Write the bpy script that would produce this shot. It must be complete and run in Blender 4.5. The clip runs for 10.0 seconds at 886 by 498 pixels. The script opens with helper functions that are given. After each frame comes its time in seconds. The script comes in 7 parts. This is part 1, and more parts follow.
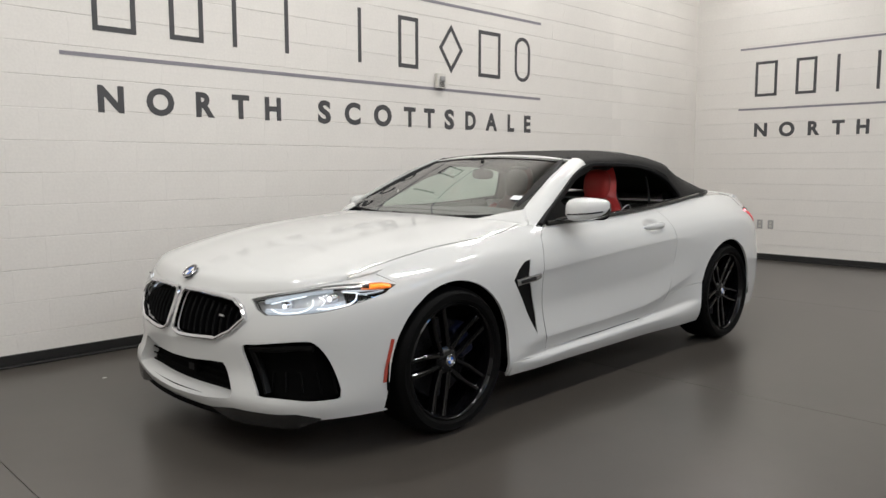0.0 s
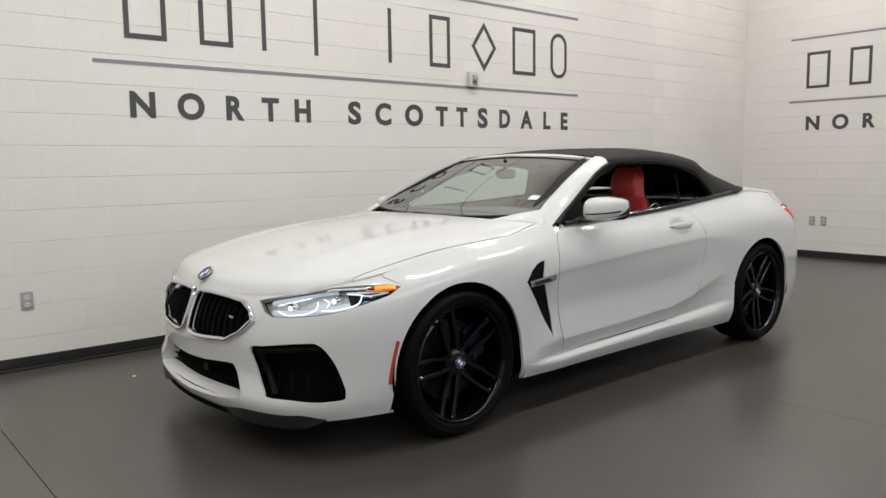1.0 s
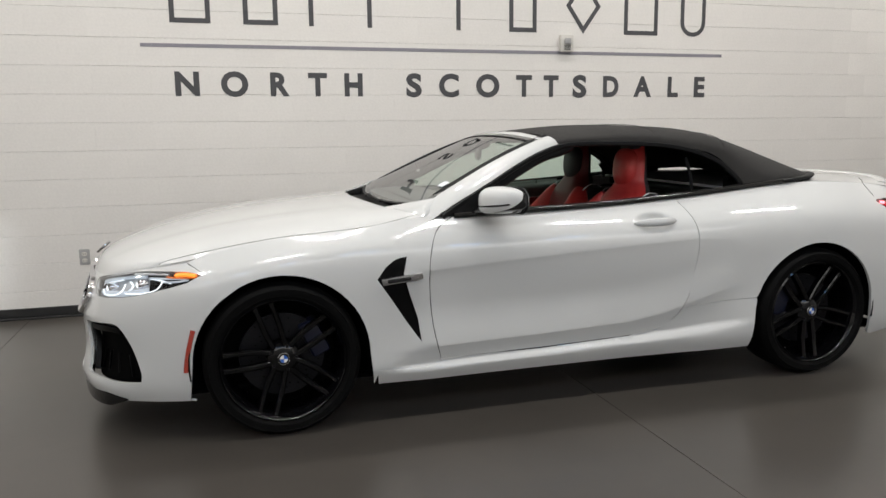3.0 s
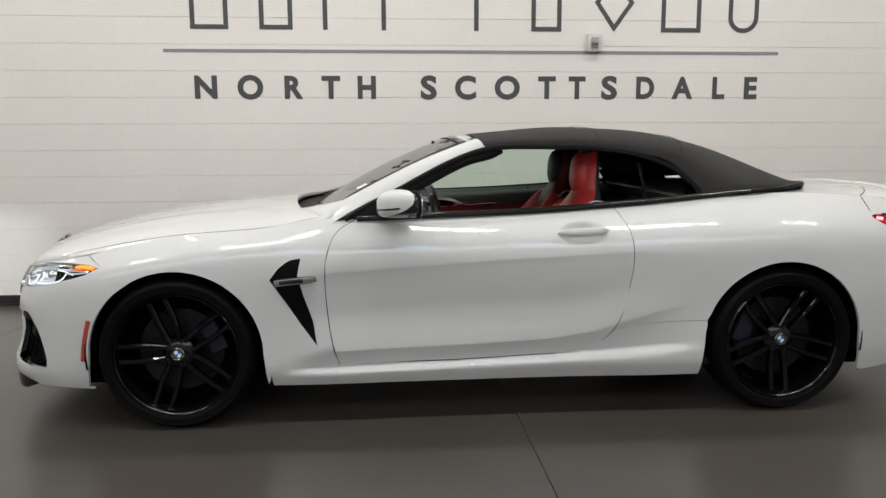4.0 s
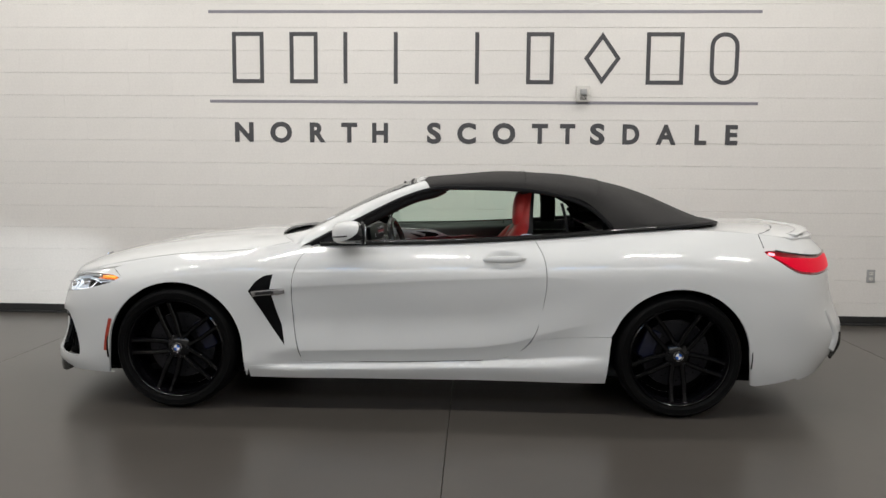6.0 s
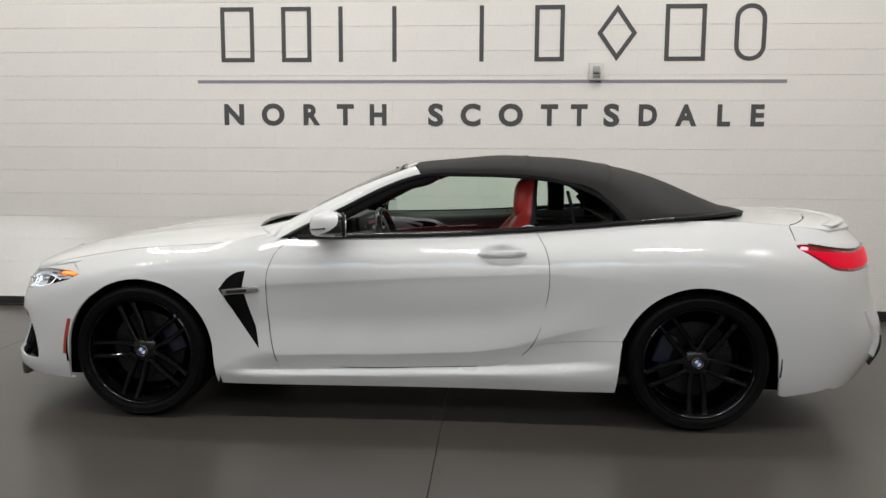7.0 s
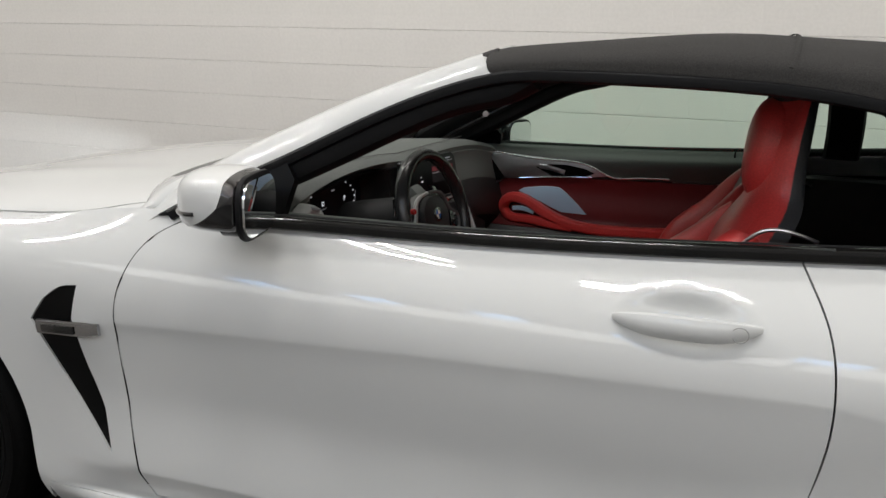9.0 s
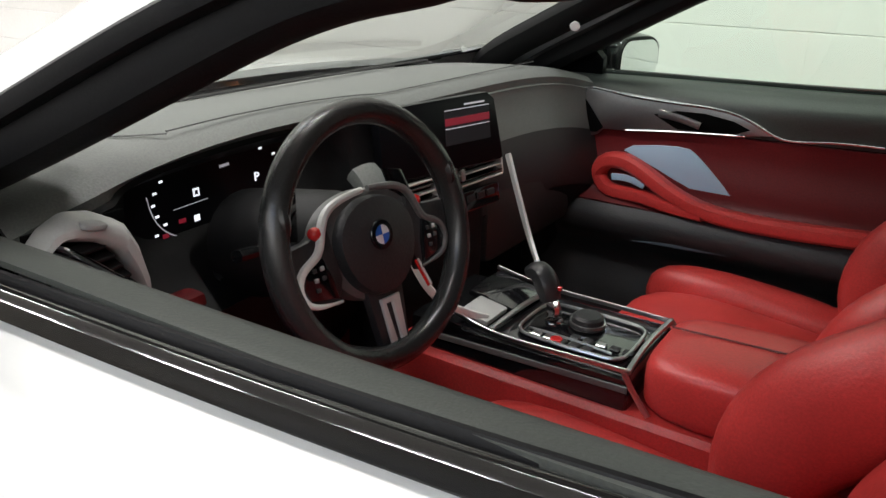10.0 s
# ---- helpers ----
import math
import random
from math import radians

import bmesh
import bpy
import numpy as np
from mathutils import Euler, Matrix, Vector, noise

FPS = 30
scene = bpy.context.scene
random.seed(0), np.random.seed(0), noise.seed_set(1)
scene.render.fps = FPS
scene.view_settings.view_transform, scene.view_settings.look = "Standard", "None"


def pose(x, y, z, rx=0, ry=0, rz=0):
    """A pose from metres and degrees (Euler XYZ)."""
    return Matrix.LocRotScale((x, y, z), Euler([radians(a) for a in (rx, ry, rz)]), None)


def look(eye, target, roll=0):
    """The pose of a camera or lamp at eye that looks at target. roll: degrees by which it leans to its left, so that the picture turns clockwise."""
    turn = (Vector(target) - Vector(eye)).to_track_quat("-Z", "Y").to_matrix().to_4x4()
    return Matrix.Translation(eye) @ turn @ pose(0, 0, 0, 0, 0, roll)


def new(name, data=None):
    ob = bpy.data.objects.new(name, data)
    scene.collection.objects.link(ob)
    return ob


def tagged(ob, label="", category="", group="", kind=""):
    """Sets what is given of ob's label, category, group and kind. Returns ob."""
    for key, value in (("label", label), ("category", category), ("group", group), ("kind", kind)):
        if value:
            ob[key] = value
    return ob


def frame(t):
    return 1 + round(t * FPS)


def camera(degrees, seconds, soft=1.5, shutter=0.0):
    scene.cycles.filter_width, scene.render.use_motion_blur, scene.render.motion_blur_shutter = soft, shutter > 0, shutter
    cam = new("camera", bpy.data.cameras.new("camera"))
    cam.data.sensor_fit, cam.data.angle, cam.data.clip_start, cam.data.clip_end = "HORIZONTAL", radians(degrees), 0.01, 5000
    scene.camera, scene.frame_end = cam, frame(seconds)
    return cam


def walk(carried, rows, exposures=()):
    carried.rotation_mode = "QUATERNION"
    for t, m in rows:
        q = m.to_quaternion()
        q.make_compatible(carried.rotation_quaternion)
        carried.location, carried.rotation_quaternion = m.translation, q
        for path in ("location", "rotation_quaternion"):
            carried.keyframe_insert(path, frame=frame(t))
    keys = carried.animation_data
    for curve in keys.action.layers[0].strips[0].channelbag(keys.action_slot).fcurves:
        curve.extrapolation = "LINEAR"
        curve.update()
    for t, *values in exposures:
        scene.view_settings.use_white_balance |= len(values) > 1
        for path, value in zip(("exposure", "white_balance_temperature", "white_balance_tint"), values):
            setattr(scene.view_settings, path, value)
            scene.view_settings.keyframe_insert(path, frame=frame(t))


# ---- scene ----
cam = camera(60.6, 10.0)
PATH = [
    (0, (-3.895, -3.368, 1.253), (-2.496, -1.956, 1.037), -0.1),
    (0.5, (-3.887, -3.378, 1.261), (-2.523, -1.931, 1.041), -0.4),
    (1, (-3.715, -3.506, 1.269), (-2.427, -1.992, 1.047), -0.8),
    (1.5, (-3.345, -3.733, 1.308), (-2.176, -2.128, 1.063), -0.7),
    (2, (-2.817, -3.944, 1.333), (-1.833, -2.226, 1.057), -0.6),
    (3.5, (-1.043, -4.28, 1.338), (-0.704, -2.332, 1.034), -0.5),
    (4, (-0.478, -4.314, 1.31), (-0.323, -2.341, 1.019), -0.2),
    (4.5, (0.006, -4.565, 1.337), (0.017, -2.581, 1.081), 0.1),
    (5, (0.214, -4.93, 1.346), (0.146, -2.942, 1.131), 0.4),
    (5.2, (0.241, -5.069, 1.358), (0.171, -3.082, 1.145), 0.5),
    (6.5, (0.309, -5.091, 1.354), (0.211, -3.104, 1.157), 0.4),
    (7, (0.394, -4.642, 1.355), (0.263, -2.661, 1.113), 0.3),
    (7.5, (0.428, -4.038, 1.336), (0.22, -2.073, 1.03), 0.4),
    (8, (0.44, -3.397, 1.311), (0.107, -1.457, 0.959), 0.7),
    (8.5, (0.454, -2.775, 1.31), (-0.043, -0.884, 0.889), 1.0),
    (9, (0.48, -2.159, 1.302), (-0.2, -0.346, 0.802), 1.6),
    (9.3, (0.489, -1.817, 1.321), (-0.306, -0.073, 0.753), 2.0),
    (9.5, (0.469, -1.588, 1.293), (-0.389, 0.112, 0.683), 2.2),
    (9.7, (0.407, -1.372, 1.266), (-0.493, 0.292, 0.62), 2.3),
    (10, (0.346, -1.118, 1.233), (-0.655, 0.455, 0.51), 1.6),
]
walk(cam, [(t, look(eye, target, roll)) for t, eye, target, roll in PATH], ((0, 0.0), (9.0, -0.05), (9.3, -0.18), (9.55, -0.16), (9.78, 0.35), (10, 0.93)))

# ---- light ----
world = bpy.data.worlds.new("hall_world")
scene.world = world
world.use_nodes = True
world.node_tree.nodes["Background"].inputs[0].default_value = (0.8, 0.88, 1.0, 1)
world.node_tree.nodes["Background"].inputs[1].default_value = 0.02

WALL_N, WALL_E, WALL_W, WALL_S, CEIL = 1.855, 6.34, -8.6, -8.4, 4.6
WARM, COOL = (1.0, 0.98, 0.95), (0.32, 0.58, 1.0)
STRIPS = [(x, 0.55, 33.0, 1.5, 0.16, WARM) for x in (-6.2, -3.4, -0.6, 2.2, 5.0)]
STRIPS += [(x, -1.95, 29.0, 0.95, 0.16, WARM) for x in (-5.45, -3.6, -1.75, 0.1, 1.95, 3.8)]
STRIPS += [(x, -5.6, 8.0, 0.50, 0.80, COOL) for x in (-4.3, -2.9, -1.5, -0.1, 1.3, 2.7)]
# wide panels added out of view as soft fill for the car's lower side
STRIPS += [(x, -7.1, 82.0, 4.4, 2.2, WARM) for x in (-5.6, -1.1, 3.4)]


def area_lamp(name, m, sx, sy, watts, colour):
    data = bpy.data.lights.new(name, "AREA")
    data.shape, data.size, data.size_y, data.energy, data.color = "RECTANGLE", sx, sy, watts, colour
    ob = new(name, data)
    ob.matrix_world = m
    return ob


for lx, ly, watts, long, wide, tone in STRIPS:
    if wide < 0.3:
        for side in (-0.075, 0.075):
            area_lamp("strip_light", pose(lx, ly + side, CEIL - 0.155), long, 0.03, watts * 0.55, tone)
    else:
        area_lamp("panel_light", pose(lx, ly, CEIL - 0.155), long, wide, watts, tone)


# ---- materials ----
def material(name, colour, rough=0.5, metal=0.0, grain=0.0, size=40.0, bump=0.0, coat=0.0, stretch=(1, 1, 1),
             stain=0.0, stain_size=1.5, rough_var=0.0, vary=0.0, spec=0.5, coat_ior=1.5):
    """A surface with fine grain, broad stains and relief, sized in metres."""
    m = bpy.data.materials.new(name)
    m.use_nodes = True
    nt = m.node_tree
    b = nt.nodes["Principled BSDF"]
    b.inputs["Base Color"].default_value = (*colour, 1)
    b.inputs["Roughness"].default_value = rough
    b.inputs["Metallic"].default_value = metal
    b.inputs["Coat Weight"].default_value = coat
    b.inputs["Coat Roughness"].default_value = 0.03
    b.inputs["Coat IOR"].default_value = coat_ior
    b.inputs["Specular IOR Level"].default_value = spec
    co = nt.nodes.new("ShaderNodeTexCoord")
    mp = nt.nodes.new("ShaderNodeMapping")
    mp.inputs["Scale"].default_value = stretch
    nt.links.new(co.outputs["Object"], mp.inputs[0])
    fine = nt.nodes.new("ShaderNodeTexNoise")
    fine.inputs["Scale"].default_value, fine.inputs["Detail"].default_value = size, 4
    broad = nt.nodes.new("ShaderNodeTexNoise")
    broad.inputs["Scale"].default_value, broad.inputs["Detail"].default_value = stain_size, 5
    nt.links.new(mp.outputs[0], fine.inputs["Vector"])
    nt.links.new(mp.outputs[0], broad.inputs["Vector"])
    out = None

    def mixed(source, lo, hi, amount):
        ramp = nt.nodes.new("ShaderNodeMapRange")
        ramp.inputs[1].default_value, ramp.inputs[2].default_value = lo, hi
        ramp.inputs[3].default_value, ramp.inputs[4].default_value = 1 - amount, 1 + amount
        nt.links.new(source, ramp.inputs[0])
        return ramp.outputs[0]

    def times(a, c):
        if a is None:
            return c
        k = nt.nodes.new("ShaderNodeMath")
        k.operation = "MULTIPLY"
        nt.links.new(a, k.inputs[0])
        nt.links.new(c, k.inputs[1])
        return k.outputs[0]

    if grain:
        out = times(out, mixed(fine.outputs[0], 0.3, 0.7, grain))
    if stain:
        out = times(out, mixed(broad.outputs[0], 0.2, 0.8, stain * 1.8))
    if vary:
        info = nt.nodes.new("ShaderNodeObjectInfo")
        out = times(out, mixed(info.outputs["Random"], 0, 1, vary))
    if out is not None:
        mul = nt.nodes.new("ShaderNodeMix")
        mul.data_type, mul.blend_type = "RGBA", "MULTIPLY"
        mul.inputs[0].default_value = 1
        mul.inputs[6].default_value = (*colour, 1)
        nt.links.new(out, mul.inputs[7])
        nt.links.new(mul.outputs[2], b.inputs["Base Color"])
    if rough_var:
        rr = nt.nodes.new("ShaderNodeMapRange")
        rr.inputs[1].default_value, rr.inputs[2].default_value = 0.2, 0.8
        rr.inputs[3].default_value, rr.inputs[4].default_value = max(0.02, rough - rough_var), rough + rough_var
        nt.links.new(broad.outputs[0], rr.inputs[0])
        nt.links.new(rr.outputs[0], b.inputs["Roughness"])
    if bump:
        bp = nt.nodes.new("ShaderNodeBump")
        bp.inputs["Strength"].default_value, bp.inputs["Distance"].default_value = 1.0, bump
        nt.links.new(fine.outputs[0], bp.inputs["Height"])
        nt.links.new(bp.outputs[0], b.inputs["Normal"])
    return m


def glowing(name, colour, strength, base=None):
    m = material(name, base or colour, 0.3)
    b = m.node_tree.nodes["Principled BSDF"]
    b.inputs["Emission Color"].default_value = (*colour, 1)
    b.inputs["Emission Strength"].default_value = strength
    return m


def glass(name, colour, rough=0.0, clear=0.85, sheen=0.075, grazing=0.92):
    """A thin pane: tinted see-through with a mirror-like surface that grows at grazing angles."""
    m = bpy.data.materials.new(name)
    m.use_nodes = True
    nt = m.node_tree
    nt.nodes.remove(nt.nodes["Principled BSDF"])
    out = nt.nodes["Material Output"]
    t = nt.nodes.new("ShaderNodeBsdfTransparent")
    t.inputs[0].default_value = (*[c * clear for c in colour], 1)
    g = nt.nodes.new("ShaderNodeBsdfGlossy")
    g.inputs["Roughness"].default_value = rough
    lw = nt.nodes.new("ShaderNodeLayerWeight")
    lw.inputs[0].default_value = 0.5
    pw = nt.nodes.new("ShaderNodeMath")
    pw.operation, pw.inputs[1].default_value = "POWER", 4.0
    f = nt.nodes.new("ShaderNodeMath")
    f.operation, f.use_clamp = "MULTIPLY_ADD", True
    f.inputs[1].default_value, f.inputs[2].default_value = grazing, sheen
    nt.links.new(lw.outputs["Facing"], pw.inputs[0])
    nt.links.new(pw.outputs[0], f.inputs[0])
    mx = nt.nodes.new("ShaderNodeMixShader")
    nt.links.new(f.outputs[0], mx.inputs[0])
    nt.links.new(t.outputs[0], mx.inputs[1])
    nt.links.new(g.outputs[0], mx.inputs[2])
    nt.links.new(mx.outputs[0], out.inputs[0])
    return m


PAINT_WHITE = material("car_paint_white", (0.62, 0.625, 0.615), 0.45, coat=1.0, grain=0.01, size=900, spec=0.25, coat_ior=1.56)
VENT_BLACK = material("vent_black", (0.002, 0.002, 0.0022), 0.4, spec=0.12, grain=0.1, size=200)
DARK_CHROME = material("dark_chrome", (0.50, 0.50, 0.51), 0.12, metal=1.0, grain=0.03, size=100)
GLOSS_BLACK = material("gloss_black", (0.006, 0.006, 0.007), 0.10, coat=0.6, grain=0.05, size=300)
MATTE_BLACK = material("matte_black_plastic", (0.005, 0.005, 0.0055), 0.55, spec=0.2, grain=0.2, size=300, bump=0.0002)
SLAT_BLACK = material("grille_slat_black", (0.0025, 0.0025, 0.003), 0.5, spec=0.10, grain=0.1, size=200)
UNDER_BLACK = material("underbody_black", (0.002, 0.002, 0.002), 0.8, spec=0.05, grain=0.2, size=60)
RUBBER = material("tyre_rubber", (0.0035, 0.0035, 0.0035), 0.6, grain=0.25, size=120, bump=0.0004, spec=0.07)
RIM_BLACK = material("rim_gloss_black", (0.002, 0.002, 0.0024), 0.07, spec=0.1, coat=0.45, grain=0.08, size=200)
DISC_STEEL = material("brake_disc_steel", (0.03, 0.03, 0.033), 0.42, metal=1.0, grain=0.15, size=200)
CALIPER = material("brake_caliper_blue", (0.004, 0.006, 0.022), 0.3)
CHROME = material("chrome", (0.72, 0.72, 0.74), 0.08, metal=1.0, grain=0.03, size=100)
SATIN = material("satin_silver", (0.55, 0.55, 0.56), 0.28, metal=1.0, grain=0.04, size=200)
ROOF_FABRIC = material("roof_fabric", (0.036, 0.0345, 0.033), 0.92, grain=0.35, size=420, bump=0.0006, stain=0.12, stain_size=3, spec=0.2)
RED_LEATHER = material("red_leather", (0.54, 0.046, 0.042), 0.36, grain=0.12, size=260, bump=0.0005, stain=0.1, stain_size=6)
# for seams and knee pad; also shade put into passenger's seat and linings
RED_DARK_SHADE = material("dark_red_leather_shade", (0.125, 0.007, 0.009), 0.46, grain=0.12, size=260, bump=0.0005)
BLACK_LEATHER = material("black_leather", (0.021, 0.021, 0.022), 0.5, grain=0.2, size=300, bump=0.0005)
DASH_LEATHER = material("dash_leather", (0.105, 0.112, 0.105), 0.55, grain=0.15, size=320, bump=0.0005)
# the dashboard's grey leather with the cabin's shade put into its colour
DOOR_TOP_SHADED = material("shaded_door_top_leather", (0.050, 0.055, 0.050), 0.5, grain=0.15, size=320, bump=0.0005)
CARPET = material("black_carpet", (0.010, 0.010, 0.010), 0.95, grain=0.4, size=400, bump=0.001)
GREY_LEATHER = material("grey_black_leather", (0.022, 0.022, 0.023), 0.30, grain=0.12, size=300, bump=0.0004)
GLASS_CLEAR = glass("clear_glass", (0.93, 1.0, 0.96), clear=0.88, sheen=0.27, grazing=0.62)
GLASS_GREEN = glass("green_tinted_glass", (0.82, 1.0, 0.89), clear=0.87)
LENS = glass("lamp_lens", (1, 1, 1), clear=0.96)
RED_LENS = material("red_lamp_lens", (0.20, 0.002, 0.008), 0.08, coat=1.0)
RED_GLOW = glowing("red_tail_glow", (1.0, 0.0, 0.03), 0.55, (0.15, 0.001, 0.008))
RED_GLOW.node_tree.nodes["Principled BSDF"].inputs["Specular IOR Level"].default_value = 0.1
RED_HOT = glowing("red_tail_hot", (1.0, 0.20, 0.25), 3.0)
AMBER = glowing("amber_glow", (1.0, 0.26, 0.03), 1.3, (0.6, 0.16, 0.02))
AMBER_HOT = glowing("amber_hot", (1.0, 0.55, 0.25), 3.0)
AMBER_DIM = glowing("amber_dim", (1.0, 0.22, 0.02), 0.35, (0.35, 0.10, 0.02))
LAMP_BOWL = material("lamp_bowl_grey", (0.50, 0.515, 0.53), 0.30, metal=0.35, grain=0.1, size=200)
TRIM_BLACK = material("satin_black_trim", (0.008, 0.0078, 0.0076), 0.10, spec=0.5, grain=0.1, size=200)
LED_WHITE = glowing("led_white", (0.88, 0.94, 1.0), 1.1)
# weak glow standing for LED light scattered over trims and reflectors
LAMP_FILL_GLOW = glowing("lamp_fill_glow", (0.75, 0.87, 1.0), 0.40, (0.32, 0.33, 0.35))
LED_SOFT = glowing("led_soft", (0.85, 0.93, 1.0), 0.75)
REFLECTOR = material("reflector_red", (0.42, 0.05, 0.03), 0.2, coat=1.0, grain=0.25, size=500)
MIRROR = material("mirror_glass", (0.82, 0.84, 0.84), 0.015, metal=1.0)
SCREEN = material("screen_black", (0.004, 0.004, 0.005), 0.30, spec=0.12)
SCREEN_DIM = material("screen_dim_grey", (0.03, 0.03, 0.034), 0.4, spec=0.1)
SILVER_PLASTIC = material("pale_silver_plastic", (0.64, 0.64, 0.62), 0.32, metal=0.15, grain=0.03, size=300)
VENT_SILVER = material("vent_silver_plastic", (0.42, 0.42, 0.41), 0.35, metal=0.15, grain=0.03, size=300)
COLLAR_GREY = material("collar_grey", (0.10, 0.10, 0.097), 0.45, grain=0.1, size=300)
RIM_LEATHER = material("wheel_rim_leather", (0.020, 0.020, 0.020), 0.26, grain=0.12, size=300, bump=0.0003)
BUCKLE_RED = material("buckle_red", (0.75, 0.05, 0.04), 0.35, grain=0.05, size=200)
POCKET_GREY = material("pocket_blue_grey", (0.08, 0.105, 0.13), 0.35, grain=0.06, size=300)
SCREEN_WHITE = glowing("screen_white", (0.9, 0.93, 1.0), 0.5)
SCREEN_GREY = glowing("screen_grey", (0.5, 0.5, 0.55), 0.25)
SCREEN_RED = glowing("screen_red", (0.8, 0.05, 0.10), 0.10, (0.05, 0.004, 0.008))
BADGE_BLUE = material("badge_blue", (0.02, 0.12, 0.5), 0.2, coat=1.0)
BADGE_WHITE = material("badge_white", (0.8, 0.8, 0.8), 0.2, coat=1.0)
BUTTON_RED = material("button_red", (0.55, 0.02, 0.02), 0.25, coat=0.5)
# brushed metal; the blue it reflects is put into the base colour
SPEAKER_BLUE_SHEEN = material("speaker_metal_blue_sheen", (0.44, 0.62, 0.78), 0.32, metal=0.15, grain=0.06, size=500)
STICKER = material("sticker_white", (0.75, 0.77, 0.8), 0.5, grain=0.08, size=200)
STICKER_BLUE = material("sticker_blue", (0.15, 0.3, 0.55), 0.5)
WALL_PAINT = material("white_block_paint", (0.755, 0.73, 0.695), 0.55, grain=0.03, size=55, bump=0.0006, stain=0.035, stain_size=1.3, vary=0.010)
JOINT_PAINT = material("joint_paint", (0.715, 0.695, 0.665), 0.7, grain=0.15, size=60, bump=0.001, stain=0.1, stain_size=4)
SMOOTH_WALL = material("plaster_paint", (0.74, 0.72, 0.69), 0.6, grain=0.03, size=60, bump=0.0006, stain=0.03)
CEILING_PAINT = material("ceiling_paint", (0.72, 0.71, 0.69), 0.8, grain=0.05, size=30, stain=0.04)
CONCRETE = material("polished_concrete", (0.0620, 0.0550, 0.0475), 0.29, spec=0.55, grain=0.04, size=9, stain=0.10, stain_size=0.8)
SLAB_EDGE = material("slab_joint", (0.055, 0.052, 0.048), 0.7, grain=0.2, size=40)
BASE_RUBBER = material("baseboard_rubber", (0.012, 0.012, 0.012), 0.5, grain=0.2, size=80, stain=0.2)
LETTER_DARK = material("letter_charcoal", (0.060, 0.060, 0.064), 0.6, grain=0.1, size=120)
LETTER_GREY = material("rule_grey_violet", (0.235, 0.225, 0.255), 0.6, grain=0.1, size=120)
DEVICE_WHITE = material("device_plastic", (0.60, 0.58, 0.54), 0.4, grain=0.03, size=200)
DEVICE_GREY = material("outlet_grey", (0.34, 0.34, 0.335), 0.45, grain=0.06, size=200)
LAMP_HOUSING = material("lamp_housing", (0.7, 0.7, 0.7), 0.4, grain=0.04, size=80)
DOOR_PANEL = material("sectional_door_panel", (0.62, 0.61, 0.59), 0.45, grain=0.05, size=50, stain=0.05)
DEBRIS = material("paint_fleck", (0.7, 0.7, 0.68), 0.6, grain=0.1)


# ---- mesh helpers ----
def to_mesh(name, bm, mat, smooth=True, angle=35):
    me = bpy.data.meshes.new(name)
    bmesh.ops.recalc_face_normals(bm, faces=bm.faces)
    if smooth:
        for f in bm.faces:
            f.smooth = True
        lim = radians(angle)
        for e in bm.edges:
            if len(e.link_faces) == 2 and e.calc_face_angle(0) > lim:
                e.smooth = False
    bm.to_mesh(me)
    bm.free()
    for one in (mat if isinstance(mat, (list, tuple)) else [mat]):
        me.materials.append(one)
    return me


def part(name, bm, mat, parent=None, label="", smooth=True, angle=35, m=None):
    """One mesh object under a thing or a part."""
    me = bm if isinstance(bm, bpy.types.Mesh) else to_mesh(name, bm, mat, smooth, angle)
    ob = new(name, me)
    if m is not None:
        ob.matrix_basis = m
    if parent is not None:
        ob.parent = parent
    if label:
        tagged(ob, label)
    return ob


def empty(name, place, parent=None):
    ob = new(name)
    ob.empty_display_size = 0.1
    ob.location = place
    if parent is not None:
        ob.parent = parent
    return ob


def box(a, b, bevel=0.0, seg=2):
    bm = bmesh.new()
    bmesh.ops.create_cube(bm, size=1)
    for v in bm.verts:
        v.co = Vector([(a[i] + b[i]) / 2 + v.co[i] * (b[i] - a[i]) for i in range(3)])
    if bevel:
        bmesh.ops.bevel(bm, geom=bm.edges[:], offset=bevel, segments=seg, affect="EDGES", profile=0.6)
    return bm


def join(*bms):
    """Several bmeshes as one."""
    out = bms[0]
    for other in bms[1:]:
        me = bpy.data.meshes.new("join")
        other.to_mesh(me)
        other.free()
        out.from_mesh(me)
        bpy.data.meshes.remove(me)
    return out


def moved(bm, m):
    bmesh.ops.transform(bm, matrix=m, verts=bm.verts)
    return bm


def mirrored(bm):
    """The same across the car's middle plane."""
    bmesh.ops.transform(bm, matrix=Matrix.Diagonal((1, -1, 1, 1)), verts=bm.verts)
    bmesh.ops.reverse_faces(bm, faces=bm.faces)
    return bm


def lathe(profile, seg=48, m=None, closed=False):
    """A profile of (radius, height) turned round z."""
    bm = bmesh.new()
    rings = []
    for r, z in profile:
        rings.append([bm.verts.new((r * math.cos(k * math.tau / seg), r * math.sin(k * math.tau / seg), z)) for k in range(seg)])
    pairs = list(zip(rings, rings[1:])) + ([(rings[-1], rings[0])] if closed else [])
    for a, b in pairs:
        for k in range(seg):
            bm.faces.new((a[k], a[(k + 1) % seg], b[(k + 1) % seg], b[k]))
    if not closed:
        for ring in (rings[0], rings[-1]):
            if (ring[0].co.xy).length > 1e-6:
                bm.faces.new(ring)
    bmesh.ops.remove_doubles(bm, verts=bm.verts, dist=1e-6)
    return moved(bm, m) if m is not None else bm


